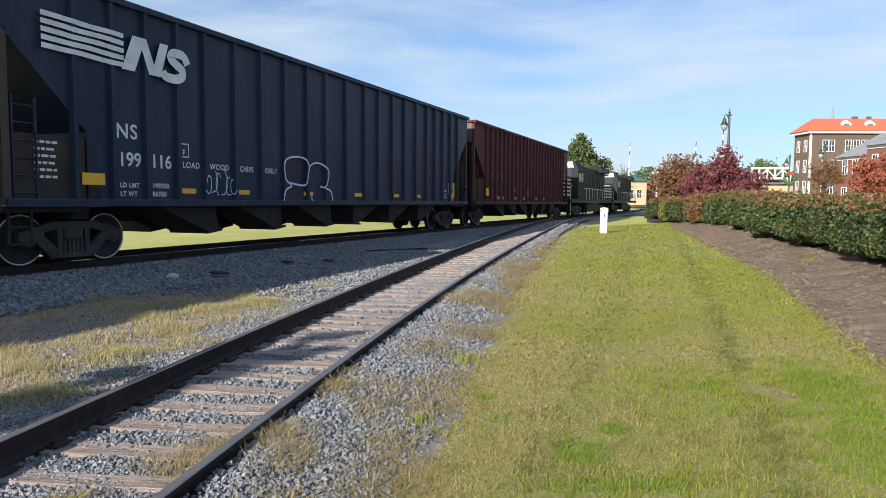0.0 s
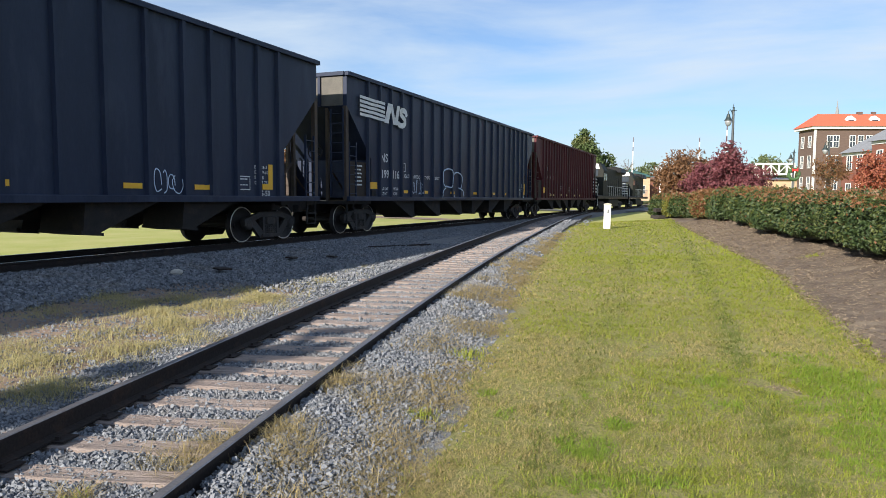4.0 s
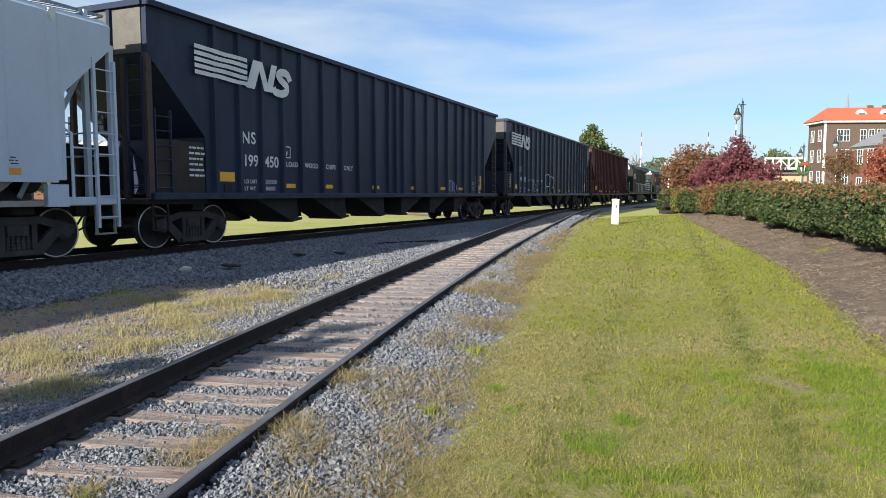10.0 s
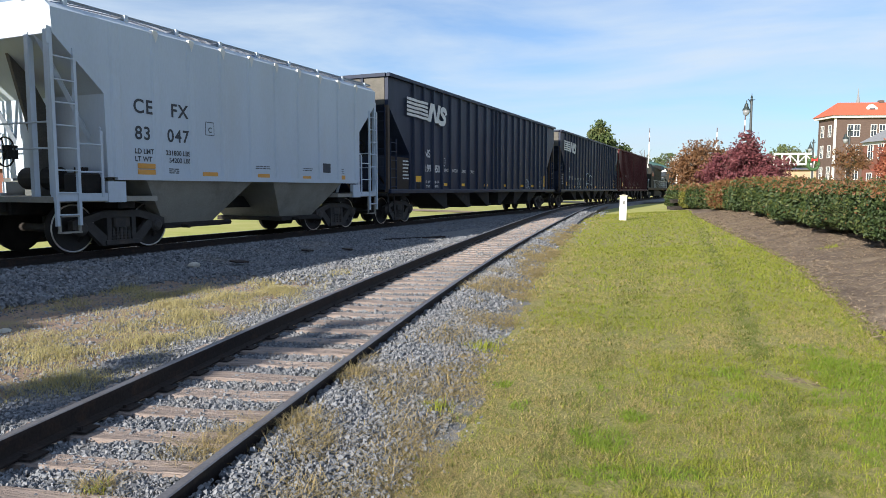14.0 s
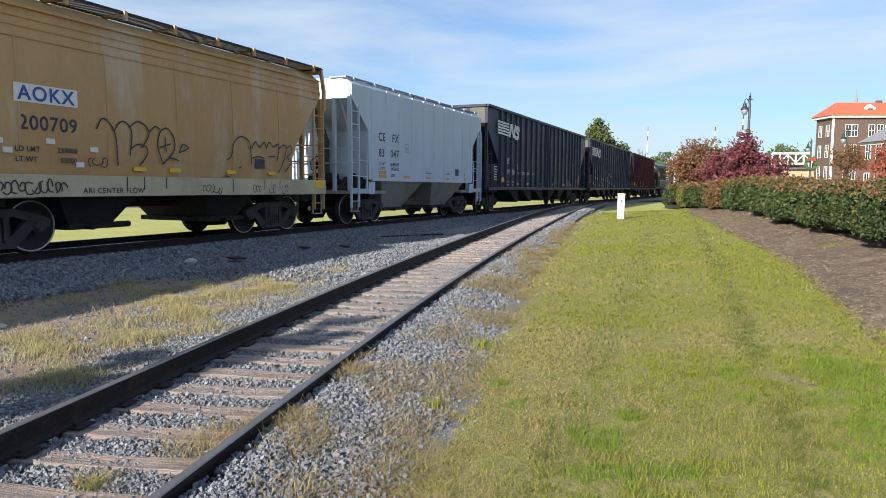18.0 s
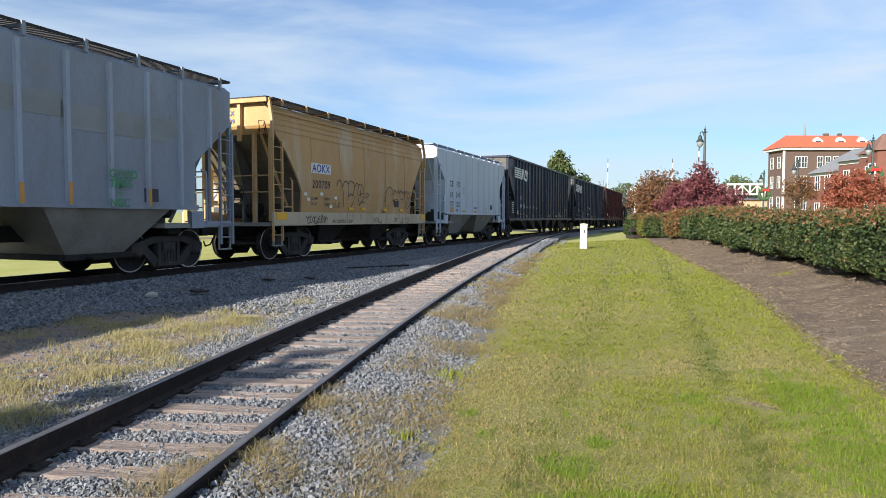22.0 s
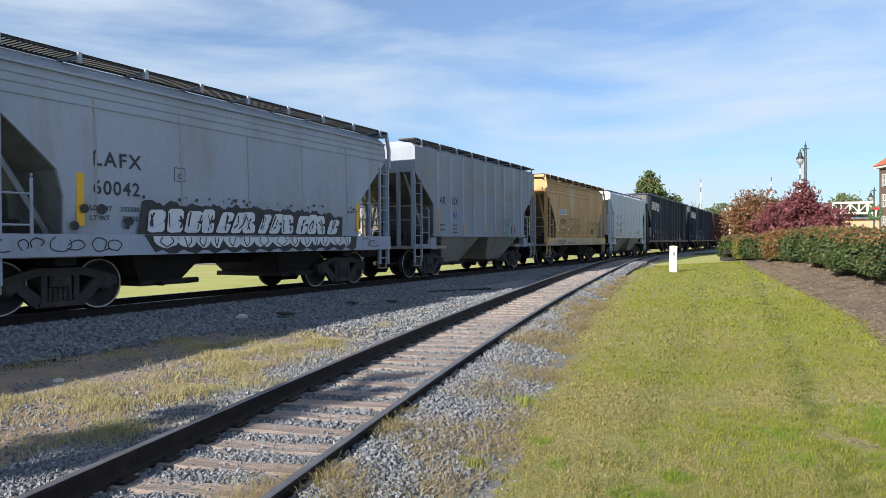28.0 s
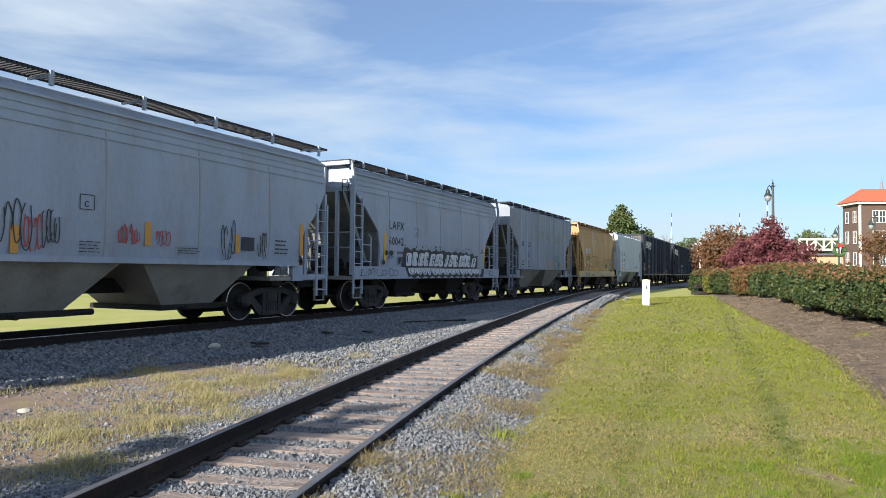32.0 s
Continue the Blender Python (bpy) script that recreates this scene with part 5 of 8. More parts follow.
side_text(c, "ARI CENTER FLOW", 0.14, x0 + 3.13, 1.04, -1.566, M["dletter"], 1.15, "dark lettering on the sill")
tag(c, "graffiti", x0 + 1.55, 1.02, 1.25, 0.25, -1.566, M["spray_black"], 9, 11, 0.035)
LOOPS_A = ([(3.48, 2.2), (3.6, 2.4), (3.75, 2.35), (3.89, 2.1), (3.92, 1.55)], [(3.86, 2.2), (3.98, 2.36), (4.12, 2.38), (4.26, 2.2), (4.2, 1.75), (4.09, 1.1)],
           [(4.22, 2.3), (4.4, 2.42), (4.6, 2.35), (4.67, 2.18), (4.49, 1.92)], [(4.23, 1.89), (4.4, 1.98), (4.58, 1.95), (4.62, 1.8), (4.42, 1.57), (4.5, 1.1)], [(4.69, 2.24), (4.83, 2.36), (4.95, 2.31)])
LOOPS_B = ([(4.97, 2.28), (5.15, 2.35), (5.33, 2.15), (5.3, 1.88), (5.01, 1.62)], [(4.97, 2.28), (4.89, 2.0), (5.01, 1.61), (5.06, 1.12)], [(5.01, 1.62), (5.2, 1.75), (5.45, 1.7), (5.56, 1.36)], [(5.08, 2.16), (5.1, 1.87)], [(4.95, 1.95), (5.23, 2.04)],
           [(5.45, 1.87), (5.55, 2.04), (5.71, 1.98), (5.45, 1.87)], [(6.79, 1.38), (6.9, 1.78), (7.03, 1.87), (7.14, 2.18), (7.4, 2.34), (7.68, 2.2), (7.73, 1.7), (7.63, 1.1)], [(6.79, 1.42), (6.95, 1.39), (7.05, 1.05)])
LOOPS_C = ([(7.28, 1.33), (7.3, 1.6), (7.39, 1.64), (7.37, 1.33)], [(7.76, 2.07), (7.9, 2.25), (8.07, 2.13), (8.23, 2.26), (8.32, 2.1), (8.19, 1.1)], [(8.33, 2.15), (8.44, 2.27), (8.59, 2.16), (8.76, 2.25), (8.8, 2.1), (8.71, 1.8)], [(7.74, 1.84), (8.0, 1.9), (8.22, 1.87)],
           [(8.38, 1.92), (8.65, 1.93)], [(8.8, 2.13), (9.0, 2.24), (9.1, 2.15), (8.98, 1.81), (8.76, 1.52), (8.79, 1.1)], [(9.1, 2.15), (9.29, 2.23), (9.3, 2.05), (9.13, 1.93), (9.31, 1.8), (9.04, 1.55), (9.2, 1.3)])
for loops in (LOOPS_A, LOOPS_B, LOOPS_C):
    for k, pts in enumerate(loops):
        g = Geo()
        g.ribbon(stroke([(x0 + u, v) for u, v in pts if v > 1.38]), 0.03, -1.53 - 0.002 * k)
        low = [p for p in pts if p[1] <= 1.38]
        if low and low[0] == pts[-1] and pts[-1][1] < 1.3:     # the stroke runs on over the sill
            g.ribbon([(x0 + pts[-1][0], 1.35), (x0 + pts[-1][0] - 0.01, pts[-1][1])], 0.028, -1.566)
        part("graffiti", g, M["spray_black"], c, "thin dark graffiti loop")
for x, z, w, h, s, n in ((3.25, 1.5, 0.42, 0.2, 4, 4), (6.05, 1.0, 0.6, 0.24, 14, 6), (7.75, 1.0, 0.3, 0.22, 15, 4), (8.36, 0.98, 0.25, 0.25, 16, 3), (8.86, 0.98, 0.24, 0.24, 17, 3)):
    tag(c, "graffiti", x0 + x, z, w, h, -1.566 if z < 1.3 else -1.53, M["spray_black"], s, n, 0.025)
for a, b in ((0.12, 0.62), (L - 0.55, L - 0.1)):
    plate(c, "reflector", x0 + a, x0 + b, 1.14, 1.34, -1.572, M["reflector"], "yellow reflective panel on the sill")
for x in (4.3, 5.2, 6.9, 8.4):
    plate(c, "reflector", x0 + x, x0 + x + 0.3, 1.46, 1.54, -1.515, M["reflector"], "worn yellow reflective strip")
for x, z in ((1.75, 1.7), (1.6, 1.85), (3.35, 1.78), (3.05, 1.5), (2.5, 1.88)):
    plate(c, "sticker", x0 + x, x0 + x + 0.16, z, z + 0.09, -1.516, M["panel"], "torn white sticker")
plate(c, "data_plate", x0 + 7.9, x0 + 8.25, 1.62, 1.84, -1.522, M["dletter"], "dark data panel")
end_mark(c, L, (("AOKX", 0.18, 0.3, 4.02), ("200709", 0.17, 0.3, 3.8)), M["bletter"])

# grey ribbed car
L = 11.1
RIBS = [1.58 - L / 2 + 0.96 * k for k in range(10)]
c = covered_hopper(-64.9, -53.8, M["grey"], "weathered grey covered hopper car with ribbed sides", boxy(2.45, 1.36, 3.45, 4.26), [(-2.0, 3.2), (1.9, 3.2)], ribs=RIBS, walk_h=0.05, walk_y=1.2, rib_mat=M["lgrey"], pocket_mat=M["pocket"])
CARS["ribbed"] = c
x0 = -L / 2
for word, x in (("AR", 1.76), ("UX", 2.68)):
    side_text(c, word, 0.34, x0 + x, 2.51, YS, M["dletter"], 1.05, "dark reporting mark")
side_text(c, "97", 0.32, x0 + 2.75, 2.0, YS, M["bletter"], 1.05, "blue car number")
bars(c, "stencil_lines", x0 + 1.8, 1.8, 0.4, 2, YS, M["dletter"], 0.05, 0.17)
bars(c, "stencil_lines", x0 + 2.72, 1.8, 0.45, 3, YS, M["dletter"], 0.04, 0.13)
for k, h in ((0, 0.9), (2, 0.4), (4, 0.35), (5, 0.4), (7, 0.35), (9, 0.9)):
    plate(c, "reflector", RIBS[k] - 0.04, RIBS[k] + 0.04, 1.44, 1.44 + h, -1.575, M["orange"], "orange strip down the rib")
plate(c, "data_plate", x0 + 8.2, x0 + 8.58, 1.52, 1.8, YS - 0.01, M["dletter"], "dark data panel")
for k, word in enumerate(("GOOD", "TIMES", "+", "NGC")):
    side_text(c, word, 0.23, x0 + 7.25 + (0.2 if word == "+" else 0), 1.98 - 0.19 * k, -1.572, M["spray_green"], 0.95, "green hand-sprayed words", "graffiti")
for u0, u1, z0, z1 in ((4.85, 6.3, 3.0, 3.42), (6.25, 8.95, 2.82, 3.3), (0.5, 1.45, 3.3, 3.75), (8.95, 9.35, 2.95, 3.4), (3.6, 4.9, 3.1, 3.35)):
    plate(c, "paint_patch", x0 + u0, x0 + u1, z0, z1, -1.508, M["patch"], "dull painted-over patch")
end_mark(c, L, (("ARUX", 0.24, 0.75, 3.98), ("97", 0.24, -0.05, 3.98)), M["dletter"])

# light grey rounded car with big graffiti
L = 11.65
c = covered_hopper(-78.0, -66.35, M["lgrey"], "light grey covered hopper car with bold black and white graffiti",
                   rounded([(1.35, 1.55), (2.0, 1.53), (2.43, 1.42), (3.05, 0.76), (3.57, 0.14), (3.7, 0.1), (4.36, 0.1)], 1.3), [(-1.9, 2.3), (2.1, 2.3)], sill=M["lgrey"], walk_h=-0.02, walk_y=1.2, pocket_mat=M["under"], slope_mat=M["slope_pale"], crossover=1.0, bands=True)
CARS["graffiti"] = c
x0 = -L / 2
side_text(c, "LAFX", 0.36, x0 + 2.06, 2.57, -1.516, M["dletter"], 1.25, "dark grey reporting mark")
side_text(c, "60042", 0.34, x0 + 2.06, 2.07, -1.516, M["dletter"], 1.15, "dark grey car number")
for word, x, z in (("LD LMT", 2.0, 1.78), ("232500", 2.6, 1.78), ("LT WT", 2.0, 1.61), ("53500", 2.65, 1.61)):
    side_text(c, word, 0.12, x0 + x, z, -1.512, M["dletter"], 1.1)
plate(c, "reflector", x0 + 1.76, x0 + 1.9, 1.5, 2.41, -1.515, M["reflector"], "yellow vertical strip")
plate(c, "reflector", x0 + 9.95, x0 + 10.07, 1.5, 2.3, -1.515, M["reflector"], "yellow vertical strip")
rnd = random.Random(5)
GX0, GX1, GN = x0 + 3.05, x0 + 9.3, 80
g = Geo()
top_line = [(GX0 + (GX1 - GX0) * k / (GN - 1), 1.97 + 0.03 * math.sin(k * 0.9) + 0.035 * rnd.uniform(-1, 1) - 0.12 * max(0, (k - 66) / 13)) for k in range(GN)]
g.add([(u, -1.521, v) for u, v in top_line] + [(u - 0.1 + 0.1 * k / GN, -1.507, 1.365) for k, (u, v) in enumerate(top_line)], [(k, GN + k, GN + k + 1, k + 1) for k in range(GN - 1)])
part("graffiti_ground", g, M["spray_black"], c, "black ground of the large graffiti")


def slab(u, w, lean, z0, z1, y, notch, material, name, label):
    """A leaning rounded slab of paint, with a notch cut into one side; no letter."""
    g = Geo()
    pts = [(u, z0 + 0.03), (u + w * 0.2, z0), (u + w * 0.85, z0 + 0.01), (u + w, z0 + 0.06)]
    h = z1 - z0
    pts += [(u + w + lean * 0.4, z0 + 0.4 * h), (u + w * (1 - notch) + lean * 0.5, z0 + 0.5 * h), (u + w + lean * 0.6, z0 + 0.6 * h), (u + w + lean, z1 - 0.05), (u + w * 0.8 + lean, z1), (u + w * 0.15 + lean, z1 - 0.01), (u + lean, z1 - 0.06)]
    mid = (sum(p[0] for p in pts) / len(pts), sum(p[1] for p in pts) / len(pts))
    n = len(pts)
    g.add([(mid[0], y, mid[1])] + [(p, y, v) for p, v in pts], [(0, 1 + k, 1 + (k + 1) % n) for k in range(n)])
    return part(name, g, material, c, label)


u, k = GX0 + 0.1, 0
while u < GX1 - 0.35:
    w = rnd.uniform(0.26, 0.42)
    lean = rnd.uniform(0.02, 0.2) if k % 3 else rnd.uniform(-0.05, 0.05)
    slab(u, w, lean, 1.4, 1.87 + rnd.uniform(-0.03, 0.03) - (0.1 if u > GX1 - 0.9 else 0), -1.531, rnd.choice((0.1, 0.35, 0.5)), M["spray_white"], "graffiti", "pale slab-like shape of the large graffiti")
    for j in range(2):
        g = Geo()
        ua = u + w * rnd.uniform(0.15, 0.85)
        g.ribbon(stroke([(ua, 1.43 + rnd.uniform(0, 0.1)), (ua + lean * 0.4 + rnd.uniform(-0.06, 0.06), 1.6), (ua + lean * 0.8 + rnd.uniform(-0.08, 0.08), 1.72 + rnd.uniform(0, 0.1))], 4), rnd.uniform(0.02, 0.045), -1.536 - 0.001 * j)
        part("graffiti_line", g, M["spray_black"], c)
    g = Geo()
    g.ribbon(stroke([(u + 0.05, 1.5), (u + w * 0.5, 1.46 + rnd.uniform(0, 0.2)), (u + w * 0.9, 1.6)], 4), 0.025, -1.54)
    part("graffiti_line", g, M["spray_blue"], c)
    u += w + rnd.uniform(0.03, 0.09)
    k += 1
# the lower half of the piece runs over the sill
g = Geo()
g.add([(GX0 + (GX1 + 0.6 - GX0) * k / 40, -1.5635, 1.355) for k in range(41)] + [(GX0 + 0.25 + (GX1 + 0.3 - GX0) * k / 40, -1.5635, 1.02 + 0.05 * math.sin(k * 1.9)) for k in range(41)], [(k, 41 + k, 42 + k, k + 1) for k in range(40)])
part("graffiti_ground", g, M["spray_black"], c, "black border of the graffiti on the sill")
u = GX0 + 0.2
while u < GX1 + 0.2:
    w = rnd.uniform(0.35, 0.75)
    g = Geo()
    arc = [(u + w * (0.5 + 0.5 * math.cos(a)), 1.33 - 0.26 * math.sin(a) * rnd.uniform(0.8, 1.0)) for a in np.linspace(math.pi, 0, 9)]
    g.add([(u + w / 2, -1.568, 1.335)] + [(p, -1.568, v) for p, v in arc], [(0, k + 1, k + 2) for k in range(8)])
    part("graffiti", g, M["spray_white"], c, "pale rounded shape on the sill")
    g = Geo()
    for q in (0.35, 0.65):
        g.ribbon(stroke([(u + w * q, 1.32), (u + w * (q + rnd.uniform(-0.1, 0.1)), 1.22), (u + w * 0.5, 1.12)], 4), 0.025, -1.572)
    part("graffiti_line", g, M["spray_black"], c)
    u += w * rnd.uniform(0.8, 1.0)
for k in range(40):
    u = rnd.uniform(x0 + 1.6, x0 + 10.2)
    far_side = u < x0 + 3.0
    w = rnd.uniform(0.05, 0.11) if far_side else rnd.uniform(0.018, 0.04)
    z = rnd.choice((1.42, 1.5, 1.6, 1.8, 1.74)) if far_side else rnd.uniform(2.0, 2.14)
    g = Geo()
    g.add([(u + w * math.cos(a), -1.52 - 0.0006 * k, z + w * math.sin(a)) for a in np.linspace(0, math.tau, 10, endpoint=False)], [tuple(range(10))])
    part("paint_dot", g, M["spray_black"], c)
for x, w, s in ((0.25, 0.3, 31), (0.7, 0.4, 32), (1.25, 0.55, 33), (1.95, 0.6, 34), (10.1, 0.7, 35)):
    tag(c, "graffiti", x0 + x, 1.04, w, 0.28, -1.566, M["spray_black"], s, 3, 0.03)
g = Geo()
for a, b in (((3.8, 2.42), (4.06, 2.42)), ((4.06, 2.42), (4.06, 2.68)), ((4.06, 2.68), (3.8, 2.68)), ((3.8, 2.68), (3.8, 2.42))):
    g.ribbon([(x0 + a[0], a[1]), (x0 + b[0], b[1])], 0.015, -1.514)
part("clearance_box", g, M["dletter"], c, "thin dark outlined square")
side_text(c, "C", 0.14, x0 + 3.88, 2.47, -1.515, M["dletter"])
end_mark(c, L, (("LAFX", 0.2, 0.45, 4.0), ("60042", 0.2, 0.45, 3.8)), M["dletter"])

# last light grey car
L = 16.0
c = covered_hopper(-95.22, -79.22, M["lgrey"], "light grey rounded covered hopper car with small tags",
                   rounded([(1.35, 1.22), (1.9, 1.2), (2.2, 1.05), (2.9, 0.4), (3.4, 0.1), (4.36, 0.1)], 1.37), [(-3.7, 3.2), (0, 3.2), (3.6, 3.2)], walk_h=0.06, walk_y=1.2, pocket_mat=M["pocket"], slope_mat=M["slope_pale"], bands=True)
CARS["last"] = c
xf = L / 2
for x, w, z, h, m_, s_ in ((-4.03, 0.42, 1.39, 0.98, "spray_black", 41), (-2.83, 0.3, 1.43, 0.8, "spray_black", 43), (-6.63, 0.2, 1.64, 0.42, "spray_red", 45), (-6.38, 0.2, 1.64, 0.42, "spray_red", 46),
                           (-5.79, 0.34, 1.64, 0.42, "spray_red", 49), (-8.9, 0.6, 1.5, 0.9, "spray_black", 47), (-8.4, 0.3, 1.45, 0.7, "spray_red", 48), (-8.1, 0.3, 1.5, 0.8, "spray_black", 50)):
    tag(c, "graffiti", xf + x, z, w, h, -1.525, M[m_], s_, 5, 0.03)
for x, z, w, h in ((-6.03, 1.67, 0.14, 0.46), (-3.57, 1.6, 0.13, 0.42), (-1.25, 1.6, 0.14, 0.8), (-8.6, 1.45, 0.13, 0.45)):
    plate(c, "reflector", xf + x, xf + x + w, z, z + h, -1.522, M["orange"], "faded orange strip")
plate(c, "data_plate", xf - 3.37, xf - 2.95, 1.66, 1.97, -1.522, M["dletter"], "dark data panel")
g = Geo()
for a, b in (((-7.41, 2.26), (-7.13, 2.26)), ((-7.13, 2.26), (-7.13, 2.52)), ((-7.13, 2.52), (-7.41, 2.52)), ((-7.41, 2.52), (-7.41, 2.26))):
    g.ribbon([(xf + a[0], a[1]), (xf + b[0], b[1])], 0.015, -1.522)
part("clearance_box", g, M["dletter"], c, "thin dark outlined square")
side_text(c, "C", 0.14, xf - 7.33, 2.31, -1.523, M["dletter"])
bars(c, "stencil_lines", xf - 2.2, 1.95, 0.5, 4, -1.52, M["dletter"], 0.03, 0.1)
bars(c, "stencil_lines", xf - 5.2, 1.66, 0.6, 3, -1.515, M["dletter"], 0.015, 0.05)
bars(c, "stencil_lines", xf - 7.4, 1.7, 0.5, 4, -1.515, M["dletter"], 0.015, 0.06)


# welded seams down the curved sides
def side_seams(car, xs, z0, z1, material):
    for x in xs:
        g = Geo()
        g.loft([[(x - 0.025, -y - 0.004, z), (x + 0.025, -y - 0.004, z), (x + 0.012, -y - 0.012, z), (x - 0.012, -y - 0.012, z)] for z, y in ((z0, 1.44), (1.7, 1.49), (2.1, 1.51), (2.6, 1.51), (3.2, 1.49), (3.62, 1.46), (z1, 1.425))])
        part("weld_seam", g, material, car)


side_seams(CARS["last"], [-5.6 + 2.24 * k for k in range(6)], 1.36, 3.82, M["seam"])
side_seams(CARS["graffiti"], [-3.7 + 1.85 * k for k in range(5)], 1.36, 3.82, M["seam"])
side_seams(CARS["yellow"], [-3.4 + 1.7 * k for k in range(5)], 1.36, 3.82, M["yellow"])


# ---- locomotives
def locomotive(rear, front, label):
    L = front - rear
    car = thing("locomotive", label, "locomotive", "freight train")
    g = Geo()
    g.box(-L / 2, L / 2, -1.5, 1.5, 1.15, 1.45, 0.04)
    part("frame_deck", g, M["loco"], car)
    g = Geo()
    g.prism([(-L / 2 + 1.6, 1.45), (L / 2 - 5.4, 1.45), (L / 2 - 5.4, 4.3), (-L / 2 + 1.6, 4.3)], "y", -0.95, 0.95)
    part("hood", g, M["locogrey"], car)
    g = Geo()
    g.prism([(-1.45, 4.1), (1.45, 4.1), (1.3, 4.62), (0.7, 4.72), (-0.7, 4.72), (-1.3, 4.62)], "x", -L / 2 + 1.8, -L / 2 + 6.2)
    part("radiator", g, M["loco"], car)
    g = Geo()
    g.prism([(-1.5, 1.45), (1.5, 1.45), (1.5, 3.9), (1.15, 4.55), (-1.15, 4.55), (-1.5, 3.9)], "x", L / 2 - 5.4, L / 2 - 2.9)
    part("cab", g, M["locogrey"], car, "dusty grey-black cab")
    for sy in (-1, 1):
        for x in (L / 2 - 5.0, L / 2 - 4.0):
            g = Geo()
            g.box(x, x + 0.75, *sorted((sy * 1.49, sy * 1.52)), 2.9, 3.6)
            part("cab_window", g, M["glass"], car)
    g = Geo()
    g.box(L / 2 - 2.9, L / 2 - 1.0, -0.9, 0.9, 1.45, 3.2, 0.1)
    part("nose", g, M["loco"], car)
    g = Geo()
    g.box(-3.2, 3.2, -1.4, 1.4, 0.35, 1.14, 0.12)
    part("fuel_tank", g, M["locogrey"], car)
    for k in range(5):
        g = Geo()
        x = -L / 2 + 0.98
        g.box(x, x + 1.9, -0.93, 0.93, 1.72 + 0.3 * k, 1.86 + 0.3 * k)
        part("white_stripe", g, M["trim"], car, "white painted band")
    for sy in (-1, 1):
        g = Geo()
        y = sy * 1.46
        g.tube([(-L / 2 + 0.4, y, 2.4), (L / 2 - 5.5, y, 2.4)], 0.025, 5)
        for k in range(12):
            x = -L / 2 + 0.4 + (L - 5.9) * k / 11
            g.tube([(x, y, 1.45), (x, y, 2.4)], 0.022, 5)
        part("hand_rail", g, M["trim"], car)
        for k in range(9):
            g = Geo()
            x = -L / 2 + 2.2 + 1.4 * k
            g.box(x, x + 1.1, *sorted((sy * 0.94, sy * 0.985)), 1.7, 3.6)
            part("hood_door", g, M["locogrey"], car)
    for q in (-1, 1):
        t = part("truck", TRUCK, None, car)
        t.location = (q * 6.3, 0, 0.02)
        t.scale = (1.9, 1.05, 1.1)
        for k in (-1, 0, 1):
            w = part("wheelset", WSET, None, car)
            w.location = (q * 6.3 + 1.7 * k, 0, WHEEL_R)
            WHEELS.append((w, q * 6.3 + 1.7 * k))
        coupler(car, q * (L / 2 - 0.1), q)
    # the cab end trails: turn the upper works end for end
    for ch in car.children:
        if ch.name.split(".")[0] in ("hood", "radiator", "cab", "cab_window", "nose", "hand_rail", "hood_door"):
            ch.data.transform(Matrix.Diagonal((-1, 1, 1, 1)))
            ch.data.flip_normals()
    for y in (-1.0, 0.12):
        g = Geo()
        g.box(-L / 2 + 2.86, -L / 2 + 2.91, y, y + 0.88, 3.3, 3.95)
        part("windshield", g, M["glass"], car)
    g = Geo()
    g.prism([(-1.14, 4.02), (1.14, 4.02), (1.0, 4.5), (-1.0, 4.5)], "x", -L / 2 + 2.845, -L / 2 + 2.9)
    part("cab_brow", g, M["trim"], car, "white panel above the windshield")
    for sy in (-1, 1):
        for k in range(4):
            g = Geo()
            g.box(-L / 2 + 0.35 + 0.12 * k, -L / 2 + 0.75 + 0.12 * k, *sorted((sy * 1.2, sy * 1.52)), 0.4 + 0.27 * k, 0.44 + 0.27 * k)
            part("step", g, M["under"], car)
        g = Geo()
        g.tube([(-L / 2 + 0.2, sy * 1.45, 0.5), (-L / 2 + 0.2, sy * 1.45, 2.3), (-L / 2 + 1.0, sy * 1.4, 2.5)], 0.03, 6)
        part("grab_rail", g, M["trim"], car)
    g = Geo()
    g.box(-L / 2 + 2.8, -L / 2 + 2.9, -0.5, 0.5, 4.12, 4.32)
    part("number_board", g, M["loco"], car)
    return register(car, rear, front, 6.3)


CARS["engine_a"] = locomotive(40.2, 61.6, "grimy black diesel locomotive with white bands")
CARS["engine_b"] = locomotive(62.7, 84.1, "black diesel locomotive at the head of the train")


# ---------------------------------------------------------------- loose stones and grass
rng = np.random.default_rng(7)
_CUBE = np.array([(x, y, z) for z in (-1, 1) for x, y in ((-1, -1), (1, -1), (1, 1), (-1, 1))], float)
_CUBE_F = np.array([(3, 2, 1, 0), (4, 5, 6, 7), (0, 1, 5, 4), (1, 2, 6, 5), (2, 3, 7, 6), (3, 0, 4, 7)])


def turns(n):
    """n random rotation matrices."""
    q = rng.normal(size=(n, 4))
    q /= np.linalg.norm(q, axis=1)[:, None]
    w, x, y, z = q.T
    return np.stack([np.stack([1 - 2 * (y * y + z * z), 2 * (x * y - z * w), 2 * (x * z + y * w)], -1),
                     np.stack([2 * (x * y + z * w), 1 - 2 * (x * x + z * z), 2 * (y * z - x * w)], -1),
                     np.stack([2 * (x * z - y * w), 2 * (y * z + x * w), 1 - 2 * (x * x + y * y)], -1)], 1)


